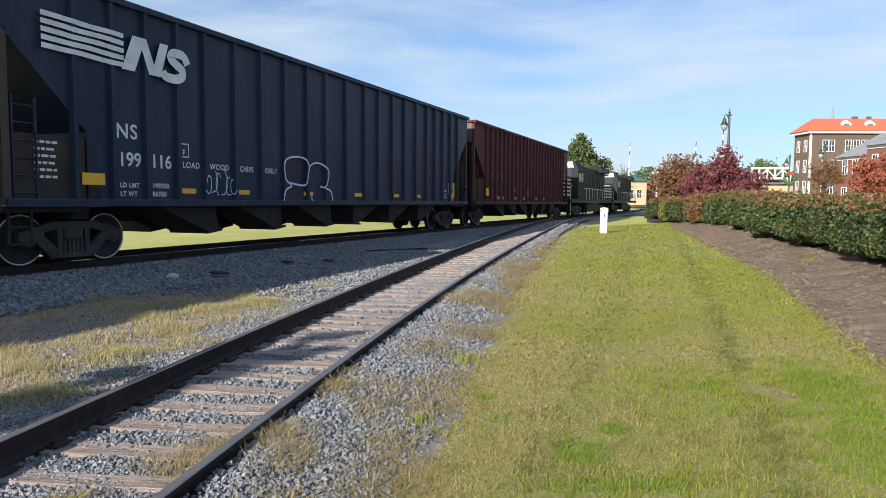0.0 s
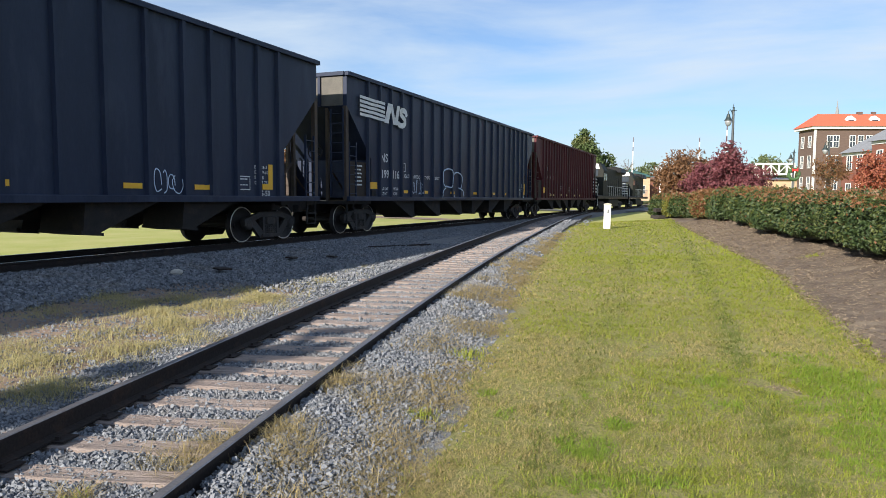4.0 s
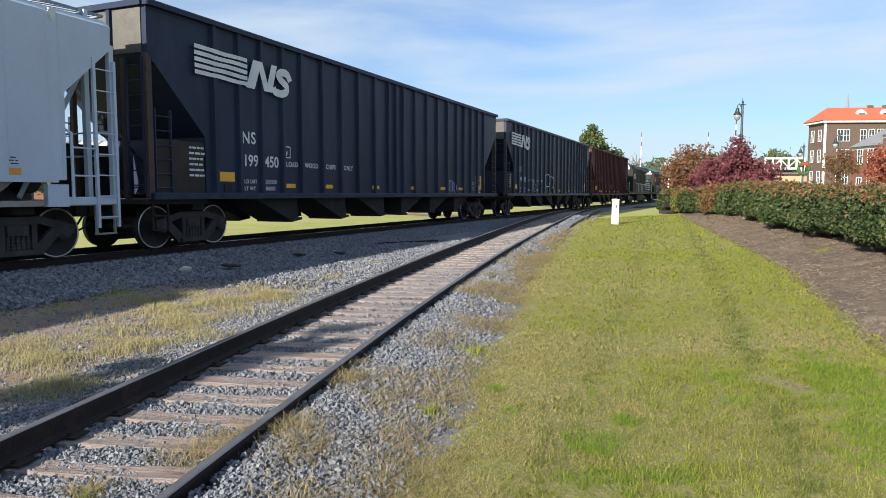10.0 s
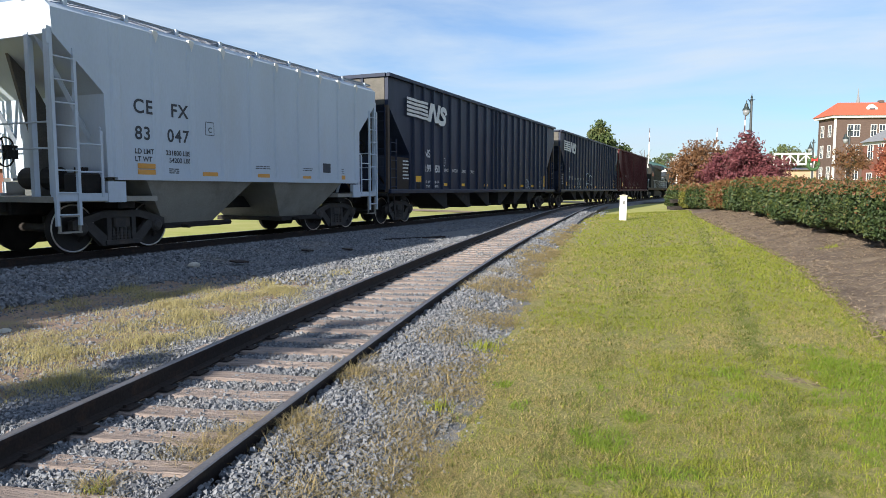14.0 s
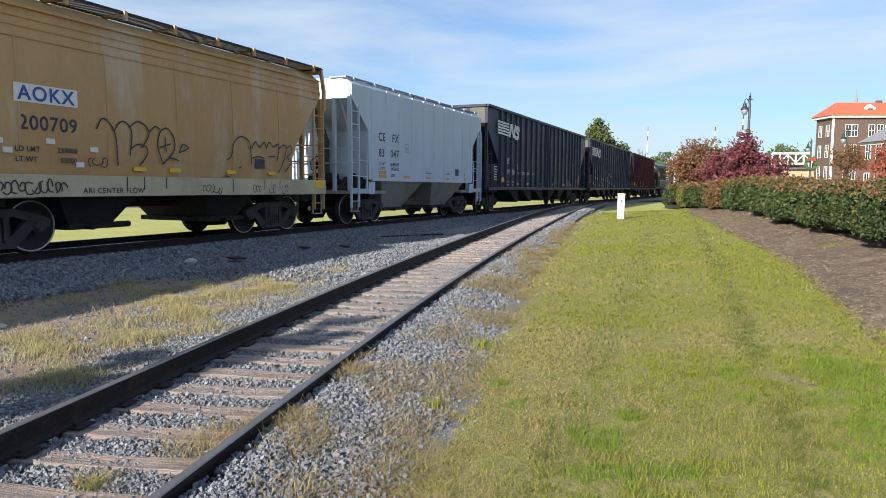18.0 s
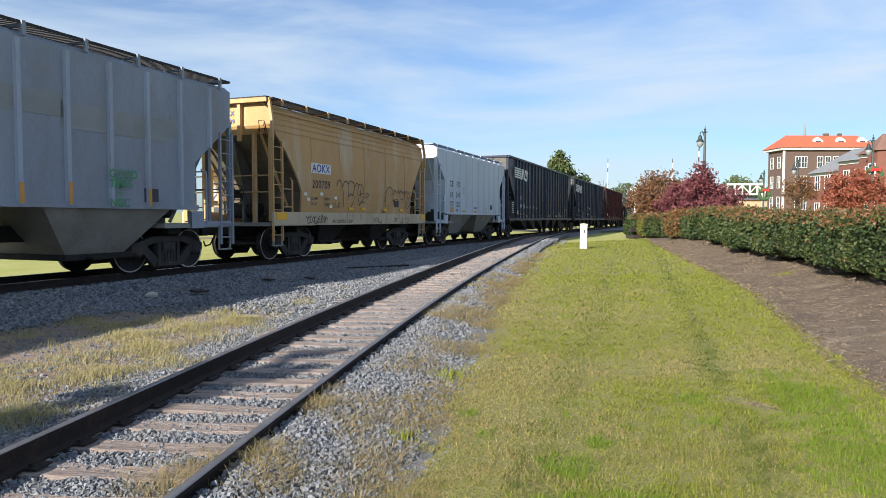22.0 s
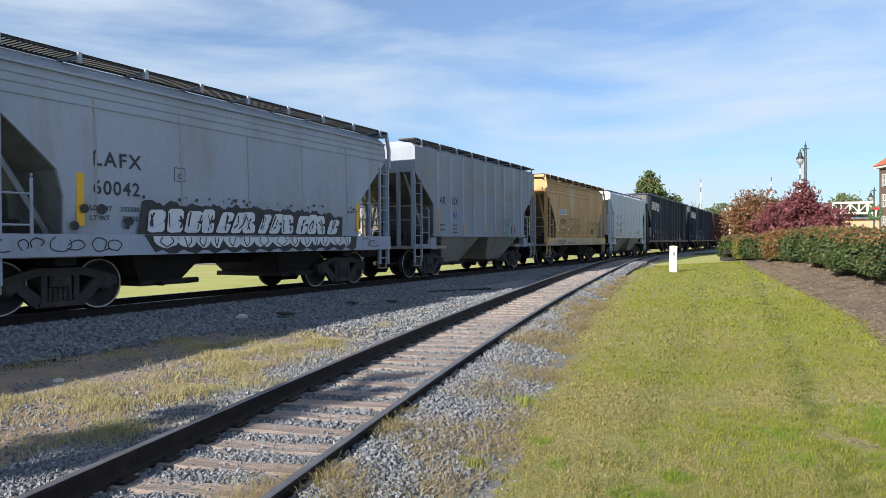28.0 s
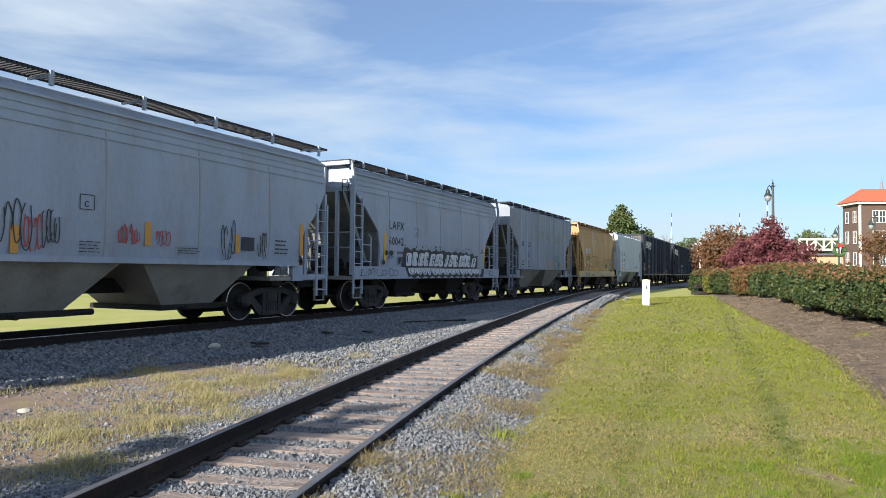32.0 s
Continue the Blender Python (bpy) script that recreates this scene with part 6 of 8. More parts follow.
def stones(name, x, y, z, size, label):
    n = len(x)
    shape = _CUBE[None] * (0.35 + 0.65 * rng.random((n, 8, 3))) * (0.5 + 0.5 * rng.random((n, 1, 3)))
    v = np.einsum("nij,nkj->nki", turns(n), shape) * size[:, None, None] + np.stack([x, y, z], -1)[:, None]
    f = (_CUBE_F[None] + 8 * np.arange(n)[:, None, None]).reshape(-1, 4)
    return tagged(new(name, fast_mesh(name, v.reshape(-1, 3), f, M["stone"])), label, "gravel", kind="stuff")


near_x_arr = lambda y: np.polyval(_near, y)
near_z_arr = np.vectorize(near_z)


def side_stones():
    xs, ys = [], []
    for y0, y1, dens in ((3.6, 6.5, 5600), (6.5, 10, 3600), (10, 16, 1200), (16, 28, 300), (28, 45, 110)):
        n = int((y1 - y0) * 3.8 * dens)
        y = rng.uniform(y0, y1, n)
        o = rng.uniform(-1.85, 2.15, n)
        edge = np.interp(y, [8, 15, 30, 46], [2.05, 1.85, 1.5, 1.15])
        patch = 0.5 + 0.5 * np.sin(y * 2.3 + o * 3) * np.sin(y * 1.1 - o * 2 + 1)
        thin = np.where(o > 1.1, np.clip((edge - o) / 0.6, 0.05, 1) * np.clip(0.55 + patch, 0, 1), 1.0)
        keep = (np.abs(np.abs(o) - 0.7525) > 0.055) & (rng.random(n) < thin)
        # they lie in the cribs between the ties, a few on top
        along = (y + 4) / 0.545
        off_mid = np.abs(along - np.round(along))
        on_tie = (off_mid < 0.225) & (o > -1.2) & (o < 0.92)
        keep &= ~on_tie | (rng.random(n) < 0.13 + 0.45 * np.clip((off_mid - 0.12) / 0.1, 0, 1) + 0.25 * (np.sin(y * 3.1 + o * 2.2) > 0.75))
        xs.append((near_x_arr(y) + o)[keep]), ys.append(y[keep])
    x, y = np.concatenate(xs), np.concatenate(ys)
    size = (0.009 + 0.0155 * rng.random(len(x)) ** 1.8) * np.interp(y, [5, 16, 28, 45], [1, 1.3, 2.0, 3.0])
    z = near_z_arr(y) - 0.222 + 0.01 + rng.uniform(-0.008, 0.026, len(x)) + np.clip(np.abs(x - near_x_arr(y)) - 1.5, 0, 1) * 0.03 + np.where(x - near_x_arr(y) > 0.79, 0.115, 0.0) * np.clip((1.95 - (x - near_x_arr(y))) / 0.9, 0, 1)
    stones("side_ballast_stones", x, y, z, size, "loose grey crushed stones between and beside the ties")


def main_stones():
    n = 52000
    s = rng.uniform(-8, 26, n)
    o = 1.36 + 2.0 * rng.random(n) ** 0.9
    a = np.interp(s, _s, _a)
    x, y = np.interp(s, _s, _x) + o * np.cos(a), np.interp(s, _s, _y) - o * np.sin(a)
    z = main_z(y) - 0.15 - np.clip(o - 1.75, 0, 9) * 0.16 + rng.uniform(-0.01, 0.03, n)
    stones("main_ballast_stones", x, y, z, rng.uniform(0.026, 0.05, n), "loose grey crushed stones on the main track's shoulder")


def dirt_stones():
    n = 12000
    y = rng.uniform(4, 15, n)
    x = near_x_arr(y) - rng.uniform(1.2, 5.5, n)
    off = main_offset(x, y)
    k = (off > 2.7)
    x, y = x[k], y[k]
    stones("dirt_pebbles", x, y, ground_z(x, y) + 0.03, rng.uniform(0.008, 0.025, len(x)), "scattered pebbles on the dirt")


def between_stones():
    n = 14000
    y = rng.uniform(12.8, 24, n)
    x = near_x_arr(y) - rng.uniform(1.2, 5.2, n)
    k = (main_offset(x, y) > 2.6) & (rng.random(n) < np.clip((y - 12.6) / 2.0, 0, 1))
    x, y = x[k], y[k]
    stones("between_ballast_stones", x, y, ground_z(x, y) + 0.055 + rng.uniform(-0.01, 0.015, len(x)), rng.uniform(0.02, 0.04, len(x)), "loose grey crushed stones between the tracks")


side_stones()
main_stones()
between_stones()
dirt_stones()


def blades(name, x, y, z, h, w, material, label, category="grass", lean=0.5):
    """Grass: each blade two triangles, bent over."""
    n = len(x)
    a = rng.uniform(0, math.tau, n)
    d = np.stack([np.cos(a), np.sin(a), np.zeros(n)], -1)
    side = np.stack([-d[:, 1], d[:, 0], np.zeros(n)], -1) * (w / 2)[:, None]
    base = np.stack([x, y, z], -1)
    bend = rng.uniform(0.15, lean, n)
    mid = base + d * (h * bend * 0.35)[:, None] + np.array([0, 0, 1.0]) * (h * 0.6)[:, None]
    tip = base + d * (h * bend)[:, None] + np.array([0, 0, 1.0]) * h[:, None]
    v = np.stack([base - side, base + side, mid + side * 0.7, mid - side * 0.7, tip], 1).reshape(-1, 3)
    k = 5 * np.arange(n)[:, None]
    f = np.concatenate([k + np.array([[0, 1, 2]]), k + np.array([[0, 2, 3]]), k + np.array([[3, 2, 4]])])
    f = f.reshape(3, n, 3).transpose(1, 0, 2).reshape(-1, 3)
    return tagged(new(name, fast_mesh(name, v, f, material)), label, category, kind="stuff")


def patches(x, y, size, seed):
    """Smooth random field between 0 and 1 with blotches of the given size (arrays)."""
    grid = np.random.default_rng(seed).random((64, 64))
    u, v = np.asarray(x) / size + 17.3, np.asarray(y) / size + 11.7
    i, j = np.floor(u).astype(int), np.floor(v).astype(int)
    a, b = u - i, v - j
    a, b = a * a * (3 - 2 * a), b * b * (3 - 2 * b)
    g = lambda p, q: grid[p % 64, q % 64]
    return (g(i, j) * (1 - a) + g(i + 1, j) * a) * (1 - b) + (g(i, j + 1) * (1 - a) + g(i + 1, j + 1) * a) * b


def lawn_blades():
    """Short mown grass: green, straw-coloured near the gravel, lush in patches and darker where wheels have run."""
    sets = {"blade": [], "blade_dry": [], "blade_lush": [], "blade_dark": []}
    for y0, y1, dens, h, w in ((3.9, 5.6, 8600, 0.03, 0.0052), (5.6, 8.0, 5200, 0.032, 0.0068), (8.0, 12.0, 2900, 0.032, 0.009), (12.0, 20.0, 1000, 0.036, 0.016), (20.0, 43.0, 200, 0.04, 0.034)):
        lo, hi = float(near_x(y0)) + 1.2, float(bed_x(y1)) + 0.2
        n = int((y1 - y0) * (hi - lo) * dens)
        y = rng.uniform(y0, y1, n)
        x = rng.uniform(lo, hi, n)
        o = x - near_x_arr(y)
        edge = np.interp(y, [8, 15, 30], [1.95, 1.75, 1.45])
        broad, blotch, tuft = patches(x, y, 1.3, 1) - 0.5, patches(x, y, 0.38, 2) - 0.5, patches(x, y, 0.085, 3) - 0.5
        ragged = 0.9 * broad + 0.8 * blotch + 0.5 * tuft
        keep = (x < bed_x(y) + 0.16 * (blotch + tuft) + 0.06) & (o - edge + 0.2 + 0.75 * ragged > 0.35 * rng.random(n)) & (rng.random(n) < 0.72 + 0.9 * tuft + 0.3 * blotch)
        # a bare brown spot
        spot = ((x - 2.88 + 0.1 * blotch) / 0.15) ** 2 + ((y - 6.75 + 0.8 * (x - 2.88)) / 0.3) ** 2 < 1
        keep &= ~spot | (rng.random(n) < 0.04)
        x, y, o, edge, broad, blotch, tuft = (v[keep] for v in (x, y, o, edge, broad, blotch, tuft))
        dry = 0.4 + 0.6 * np.exp(-((o - edge - 0.1) / 0.95) ** 2) + 1.0 * broad + 0.75 * blotch + 0.35 * tuft + 0.2 * np.clip((10 - y) / 5, 0, 1) * np.clip((3.2 - o) / 1.5, 0.0, 1) - 0.42 * np.clip((y - 9) / 9, 0, 1)
        is_dry = rng.random(len(x)) < np.clip(dry, 0.05, 0.93)
        # darker lines that mower wheels have left
        run = np.interp(y, [4, 5.26, 8, 12, 23.5, 40], [1.97, 2.31, 3.07, 4.24, 7.35, 11.8])
        dark = (0.8 * np.exp(-((x - run) / (0.16 + 0.1 * blotch)) ** 2) * (0.7 + broad) + 0.25 * np.exp(-((x - run + 1.55) / 0.22) ** 2) + 0.1 + 0.5 * np.clip(tuft - 0.2, 0, 1)) > rng.random(len(x))
        lush = np.zeros(len(x), bool)
        for cx, cy, r in ((0.95, 5.15, 0.26), (1.25, 5.6, 0.16), (0.8, 4.4, 0.25), (3.3, 6.1, 0.6), (3.1, 5.2, 0.5), (2.75, 4.6, 0.45), (3.6, 7.0, 0.5), (0.45, 5.9, 0.2), (1.3, 4.5, 0.2), (0.35, 6.6, 0.12), (2.4, 6.9, 0.2), (3.6, 7.9, 0.4), (1.2, 6.4, 0.14), (2.2, 6.2, 0.25)):
            lush |= ((x - cx) ** 2 + (y - cy) ** 2 < (r * (0.75 + 0.9 * blotch + 0.7 * tuft)) ** 2)
        lush &= rng.random(len(x)) < 0.75
        hh = h * rng.uniform(0.5, 1.3, len(x)) * (1 + 0.9 * tuft + 0.4 * blotch)
        for key, m_ in (("blade_lush", lush), ("blade_dark", dark & ~lush), ("blade_dry", is_dry & ~lush & ~dark), ("blade", ~is_dry & ~lush & ~dark)):
            sets[key].append(np.stack([x[m_], y[m_], hh[m_] * {"blade_lush": 1.1, "blade_dry": 0.7}.get(key, 1.0), np.full(m_.sum(), w)], -1))
    words = {"blade": "short mown green lawn grass", "blade_dry": "straw-coloured dry blades in the mown lawn", "blade_lush": "lush bright green weedy patches in the lawn",
             "blade_dark": "dark flattened grass where mower wheels have run"}
    for key, rows in sets.items():
        r = np.concatenate(rows)
        blades("lawn_grass", r[:, 0], r[:, 1], ground_z(r[:, 0], r[:, 1]) + 0.012, r[:, 2], r[:, 3], M[key], words[key], lean=4.2 if key == "blade_dry" else 2.8)


lawn_blades()


def mulch_chips():
    n = 42000
    y = 4 + 34 * rng.random(n) ** 1.5
    x = bed_x(y) - 0.12 + 3.0 * rng.random(n) ** 1.2
    y[:500] = rng.normal(6.75, 0.16, 500)
    x[:500] = rng.normal(2.88, 0.06, 500) - 0.8 * (y[:500] - 6.75)
    z = ground_z(x, y) + np.where(np.arange(n) < 500, 0.004, 0.045) + rng.uniform(-0.01, 0.02, n)
    k = np.arange(n)
    R = turns(n)
    quad = np.array([(-1, -0.16, 0), (1, -0.2, 0.06), (1.1, 0.15, 0), (-0.9, 0.2, 0.05)], float)
    size = rng.uniform(0.015, 0.045, n) * np.interp(y, [5, 30], [0.7, 1.7])
    v = np.einsum("nij,kj->nki", R, quad) * np.array([1, 1, 0.35]) * size[:, None, None] + np.stack([x, y, z], -1)[:, None]
    f = (np.array([[0, 1, 2, 3]])[None] + 4 * k[:, None, None]).reshape(-1, 4)
    tagged(new("mulch_chips", fast_mesh("mulch_chips", v.reshape(-1, 3), f, M["chip"])), "loose shreds of brown mulch and straw", "mulch", kind="stuff")


mulch_chips()


def dry_strip():
    """Patches of tall dry grass between the tracks."""
    xs, ys = [], []
    for cx, cy, rx, ry, n in ((-4.1, 8.0, 0.9, 1.0, 2600), (-4.9, 9.3, 0.5, 0.5, 700), (-3.7, 10.4, 0.7, 1.2, 3200), (-3.0, 12.2, 0.6, 1.2, 2800), (-4.3, 11.6, 0.7, 0.7, 1300), (-2.3, 14.2, 0.35, 0.7, 900), (-3.6, 6.6, 0.7, 0.7, 1300),
                             (-5.2, 7.6, 0.8, 0.6, 900), (-6.4, 9.6, 0.5, 0.6, 500), (-5.4, 12.0, 0.6, 0.5, 700), (-1.75, 16.2, 0.3, 0.7, 400), (-3.3, 9.0, 0.5, 0.8, 1500), (-5.9, 10.8, 0.8, 0.5, 700)):
        n = int(n * 2.6)
        xs.append(rng.normal(cx, rx * 0.55, n)), ys.append(rng.normal(cy, ry * 0.55, n))
    x, y = np.concatenate(xs), np.concatenate(ys)
    bare = ((x + 5.3) / 0.9) ** 2 + ((y - 9.4) / 0.55) ** 2 < 1
    k = (x < near_x_arr(y) - 1.25) & (main_offset(x, y) > 2.3) & (~bare | (rng.random(len(x)) < 0.15))
    x, y = x[k], y[k]
    h = rng.uniform(0.03, 0.13, len(x)) * (0.7 + 0.5 * np.sin(x * 5) * np.sin(y * 4))
    blades("dry_grass", x, y, ground_z(x, y) + 0.01, h, np.full(len(x), 0.0055), M["straw"], "patches of dry yellow grass between the tracks", lean=1.6)


dry_strip()


def weed_clumps():
    """Straw-coloured weeds that grow in the ballast, and a few green tufts."""
    places = [(-1.66, 5.0, 0.24, 1100), (-1.5, 5.35, 0.18, 600), (-2.15, 4.35, 0.1, 260), (-0.95, 6.6, 0.2, 800), (-1.2, 5.3, 0.2, 700), (-0.6, 6.2, 0.2, 300), (-0.95, 7.2, 0.12, 300), (-0.35, 5.4, 0.22, 500), (0.0, 6.4, 0.3, 600), (-0.1, 8.6, 0.3, 500),
              (0.4, 9.6, 0.35, 600), (0.35, 12.2, 0.35, 900), (0.6, 13.0, 0.3, 500), (-2.6, 9.0, 0.2, 300), (-2.4, 15.0, 0.25, 500), (1.6, 17.5, 0.3, 400), (-1.0, 5.0, 0.2, 350), (-0.2, 4.6, 0.3, 500), (0.1, 4.0, 0.3, 500), (-0.9, 4.1, 0.2, 300)]
    tall = sum(p[3] for p in places)
    # ragged weeds along the gravel's edge
    wr = random.Random(12)
    for k in range(75):
        y = 3.8 + 22 * wr.random() ** 1.5
        o = min(max(wr.gauss(1.62, 0.3), 1.0), 2.2) * float(np.interp(y, [8, 15, 30], [1.0, 0.9, 0.75]))
        places.append((near_x(y) + o, y, wr.uniform(0.12, 0.26), wr.randint(140, 380)))
    for k in range(70):
        y = 3.8 + 26 * wr.random() ** 1.4
        o = wr.gauss(1.93, 0.13) * float(np.interp(y, [8, 15, 30], [1.0, 0.9, 0.75]))
        places.append((near_x(y) + o, y, wr.uniform(0.13, 0.26), wr.randint(200, 420)))
    xs = np.concatenate([rng.normal(cx, r * 0.6, n) for cx, cy, r, n in places])
    ys = np.concatenate([rng.normal(cy, r * 0.75, n) for cx, cy, r, n in places])
    z = near_z_arr(ys) - 0.205 + np.where(xs - near_x_arr(ys) > 0.8, 0.115, 0.0) * np.clip((1.95 - (xs - near_x_arr(ys))) / 0.9, 0, 1)
    blades("ballast_weeds", xs, ys, z, np.where(np.arange(len(xs)) < tall, 1.7, 1.0) * rng.uniform(0.015, 0.06, len(xs)) * (0.5 + 0.8 * rng.random(len(xs))), rng.uniform(0.003, 0.006, len(xs)) * np.interp(ys, [5, 18], [1, 2]), M["weed"], "dry straw-coloured weeds in the ballast", "weeds", 4.5)
    green = [(-0.92, 6.95, 0.1, 260), (-1.02, 7.1, 0.06, 140), (-2.12, 4.3, 0.06, 120), (8.36, 17.7, 0.2, 160), (-0.6, 6.3, 0.12, 150), (0.2, 8.1, 0.16, 200), (-0.2, 5.9, 0.1, 120)]
    xs = np.concatenate([rng.normal(cx, r * 0.6, n) for cx, cy, r, n in green])
    ys = np.concatenate([rng.normal(cy, r * 0.6, n) for cx, cy, r, n in green])
    blades("green_weeds", xs, ys, ground_z(xs, ys) + 0.03, rng.uniform(0.03, 0.1, len(xs)), np.full(len(xs), 0.006), M["blade"], "small green weed tufts", "weeds", 1.2)


weed_clumps()


# ---------------------------------------------------------------- bushes and trees
def leaf_mesh(name, centers, size, material, flat=0.35):
    """A cloud of small rhombic leaves."""
    n = len(centers)
    R = turns(n)
    quad = np.array([(-1, 0, 0), (0, -0.5, 0.12), (1, 0, 0), (0, 0.5, 0.12)], float)
    v = np.einsum("nij,kj->nki", R, quad) * (size * rng.uniform(0.6, 1.25, n))[:, None, None] + centers[:, None]
    f = (np.array([[0, 1, 2, 3]])[None] + 4 * np.arange(n)[:, None, None]).reshape(-1, 4)
    return fast_mesh(name, v.reshape(-1, 3), f, material)


def clumps(n, radii, lobes, seed, thickness=0.25, base=0.0):
    """n points in the outer skin of a lobed, uneven crown of the given half sizes."""
    r = np.random.default_rng(seed)
    d = r.normal(size=(n, 3))
    d /= np.linalg.norm(d, axis=1)[:, None]
    ph = r.uniform(0, 6.28, (lobes, 3))
    fr = r.uniform(2, 6, (lobes, 3))
    bump = np.ones(n)
    for k in range(lobes):
        bump += 0.35 / lobes * 2 * np.sin(fr[k, 0] * d[:, 0] * 2 + ph[k, 0]) * np.sin(fr[k, 1] * d[:, 1] * 2 + ph[k, 1]) * np.cos(fr[k, 2] * d[:, 2] + ph[k, 2])
    depth = 1 - thickness * r.random(n) ** 1.5
    return d * (bump * depth)[:, None] * np.array(radii)


def hedge_bush(x, y, length, depth, height, heading, n, size, material, label, seed):
    zb = gz1(x, y)
    ob = thing("hedge_bush", label, "hedge", "hedge row beside the lawn", at=pose(x, y, zb, 0, 0, -math.degrees(heading)))
    r = np.random.default_rng(seed)
    # points on a rounded block
    p = r.uniform(-1, 1, (n, 3))
    ax = r.integers(0, 3, n)
    side = np.where(r.random(n) < 0.5, -1, 1)
    top = ax == 2
    side = np.where(top, 1, side)
    p[np.arange(n), ax] = side * (1 - 0.28 * r.random(n) ** 2)
    rr = np.linalg.norm(p, ord=3.4, axis=1)
    p = p / rr[:, None] * np.minimum(rr, 1.0)[:, None]
    wob = 1 + 0.2 * (patches(p[:, 0] * 1.3 + p[:, 2], p[:, 1] * 1.6 + p[:, 2] * 0.7, 0.3, seed) - 0.5) + 0.16 * (patches(p[:, 0] + p[:, 2] * 1.2, p[:, 1] * 1.5 - p[:, 2] * 0.6, 0.12, seed + 50) - 0.5)
    pts = p * wob[:, None] * np.array([depth / 2, length / 2, height / 2]) + np.array([0, 0, height / 2 + 0.04])
    pts[:, 2] = np.maximum(pts[:, 2], 0.03)
    spr = r.random(n) < 0.05
    pts[spr, 2] += r.uniform(0, 0.14, spr.sum())
    young = (wob > 1.0) & (r.random(n) < 0.24)
    part("foliage", leaf_mesh("foliage", pts[~young], size, material), None, ob)
    part("young_foliage", leaf_mesh("young_foliage", pts[young] * np.array([1.02, 1.0, 1.01]), size, M["hedge_light"]), None, ob, "lighter olive young leaves")["kind"] = "stuff"
    tip = pts[((pts[:, 2] > height * 0.8) & (r.random(n) < 0.4)) | (r.random(n) < 0.02)] + np.array([0, 0, 0.03])
    part("red_leaves", leaf_mesh("red_leaves", tip, size, M["hedge_r"]), None, ob, "scattered reddish brown leaves on top")["kind"] = "stuff"
    # dark solid inside the leaves, coloured for the shade within the bush
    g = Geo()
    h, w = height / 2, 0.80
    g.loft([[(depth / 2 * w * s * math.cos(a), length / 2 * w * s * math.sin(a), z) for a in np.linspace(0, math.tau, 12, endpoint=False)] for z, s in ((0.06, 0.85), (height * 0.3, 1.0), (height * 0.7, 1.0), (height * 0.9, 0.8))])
    part("core", g, M["twig_shade"], ob)
    return ob


M["twig_shade"] = mat("shaded_twigs", (0.02, 0.028, 0.012), (0.035, 0.03, 0.018), 0.95, scale=14, fine=50, bump=0.5)
HEDGE = [(6.2, 2.0), (6.7, 6.0), (7.35, 10.2), (7.85, 13.5), (9.3, 21.0), (11.5, 31.8), (12.75, 41.0), (12.8, 46.0), (12.9, 53.0)]
hy = [p[1] for p in HEDGE]
hx = [p[0] + 0.9 for p in HEDGE]
yy, k = 2.5, 0
while yy < 48.0:
    ln = 2.3 + 0.4 * math.sin(k * 2.1)
    yc = yy + ln / 2
    xx = float(np.interp(yc, hy, hx))
    hd = math.atan((np.interp(yc + 0.5, hy, hx) - np.interp(yc - 0.5, hy, hx)))
    tone = "hedge_y" if 44.6 < yc < 47.2 else "hedge_r" if (37 < yc < 39.4 or 31.5 < yc < 33.5) else "hedge"
    words = {"hedge": "dense dark green clipped hedge bush with some red leaves", "hedge_y": "yellowing clipped hedge bush", "hedge_r": "clipped hedge bush with reddish brown leaves"}[tone]
    near_k = 1 if yc < 22 else 0.5
    hr = random.Random(k + 40)
    xx += hr.uniform(-0.22, 0.18)
    hedge_bush(xx, yc, ln * 0.88, 1.9, 1.16 + hr.uniform(-0.12, 0.13) + (0.1 if yc > 26 else 0), hd, int(15000 * near_k), 0.042 if yc < 22 else 0.075, M[tone], words, k + 3)
    yy += ln
    k += 1


def limbs(g, base, top, r, n, seed, spread):
    rnd = random.Random(seed)
    b, t = Vector(base), Vector(top)
    g.tube([b, b.lerp(t, 0.35) + Vector((rnd.uniform(-0.1, 0.1), rnd.uniform(-0.1, 0.1), 0)), b.lerp(t, 0.7), t], r, 8, r * 0.25)
    for k in range(n):
        f = rnd.uniform(0.25, 0.85)
        p = b.lerp(t, f)
        a = rnd.uniform(0, math.tau)
        e = p + Vector((math.cos(a) * spread * (1.1 - f), math.sin(a) * spread * (1.1 - f), rnd.uniform(0.2, 0.6) * spread))
        m = p.lerp(e, 0.5) + Vector((0, 0, -0.05 * spread))
        g.tube([p, m, e], r * 0.4, 5, r * 0.1)
        for j in range(3):
            q = p.lerp(e, rnd.uniform(0.4, 0.95))
            g.tube([q, q + Vector((rnd.uniform(-1, 1), rnd.uniform(-1, 1), rnd.uniform(0, 0.9))) * spread * 0.35], r * 0.14, 4, r * 0.04)


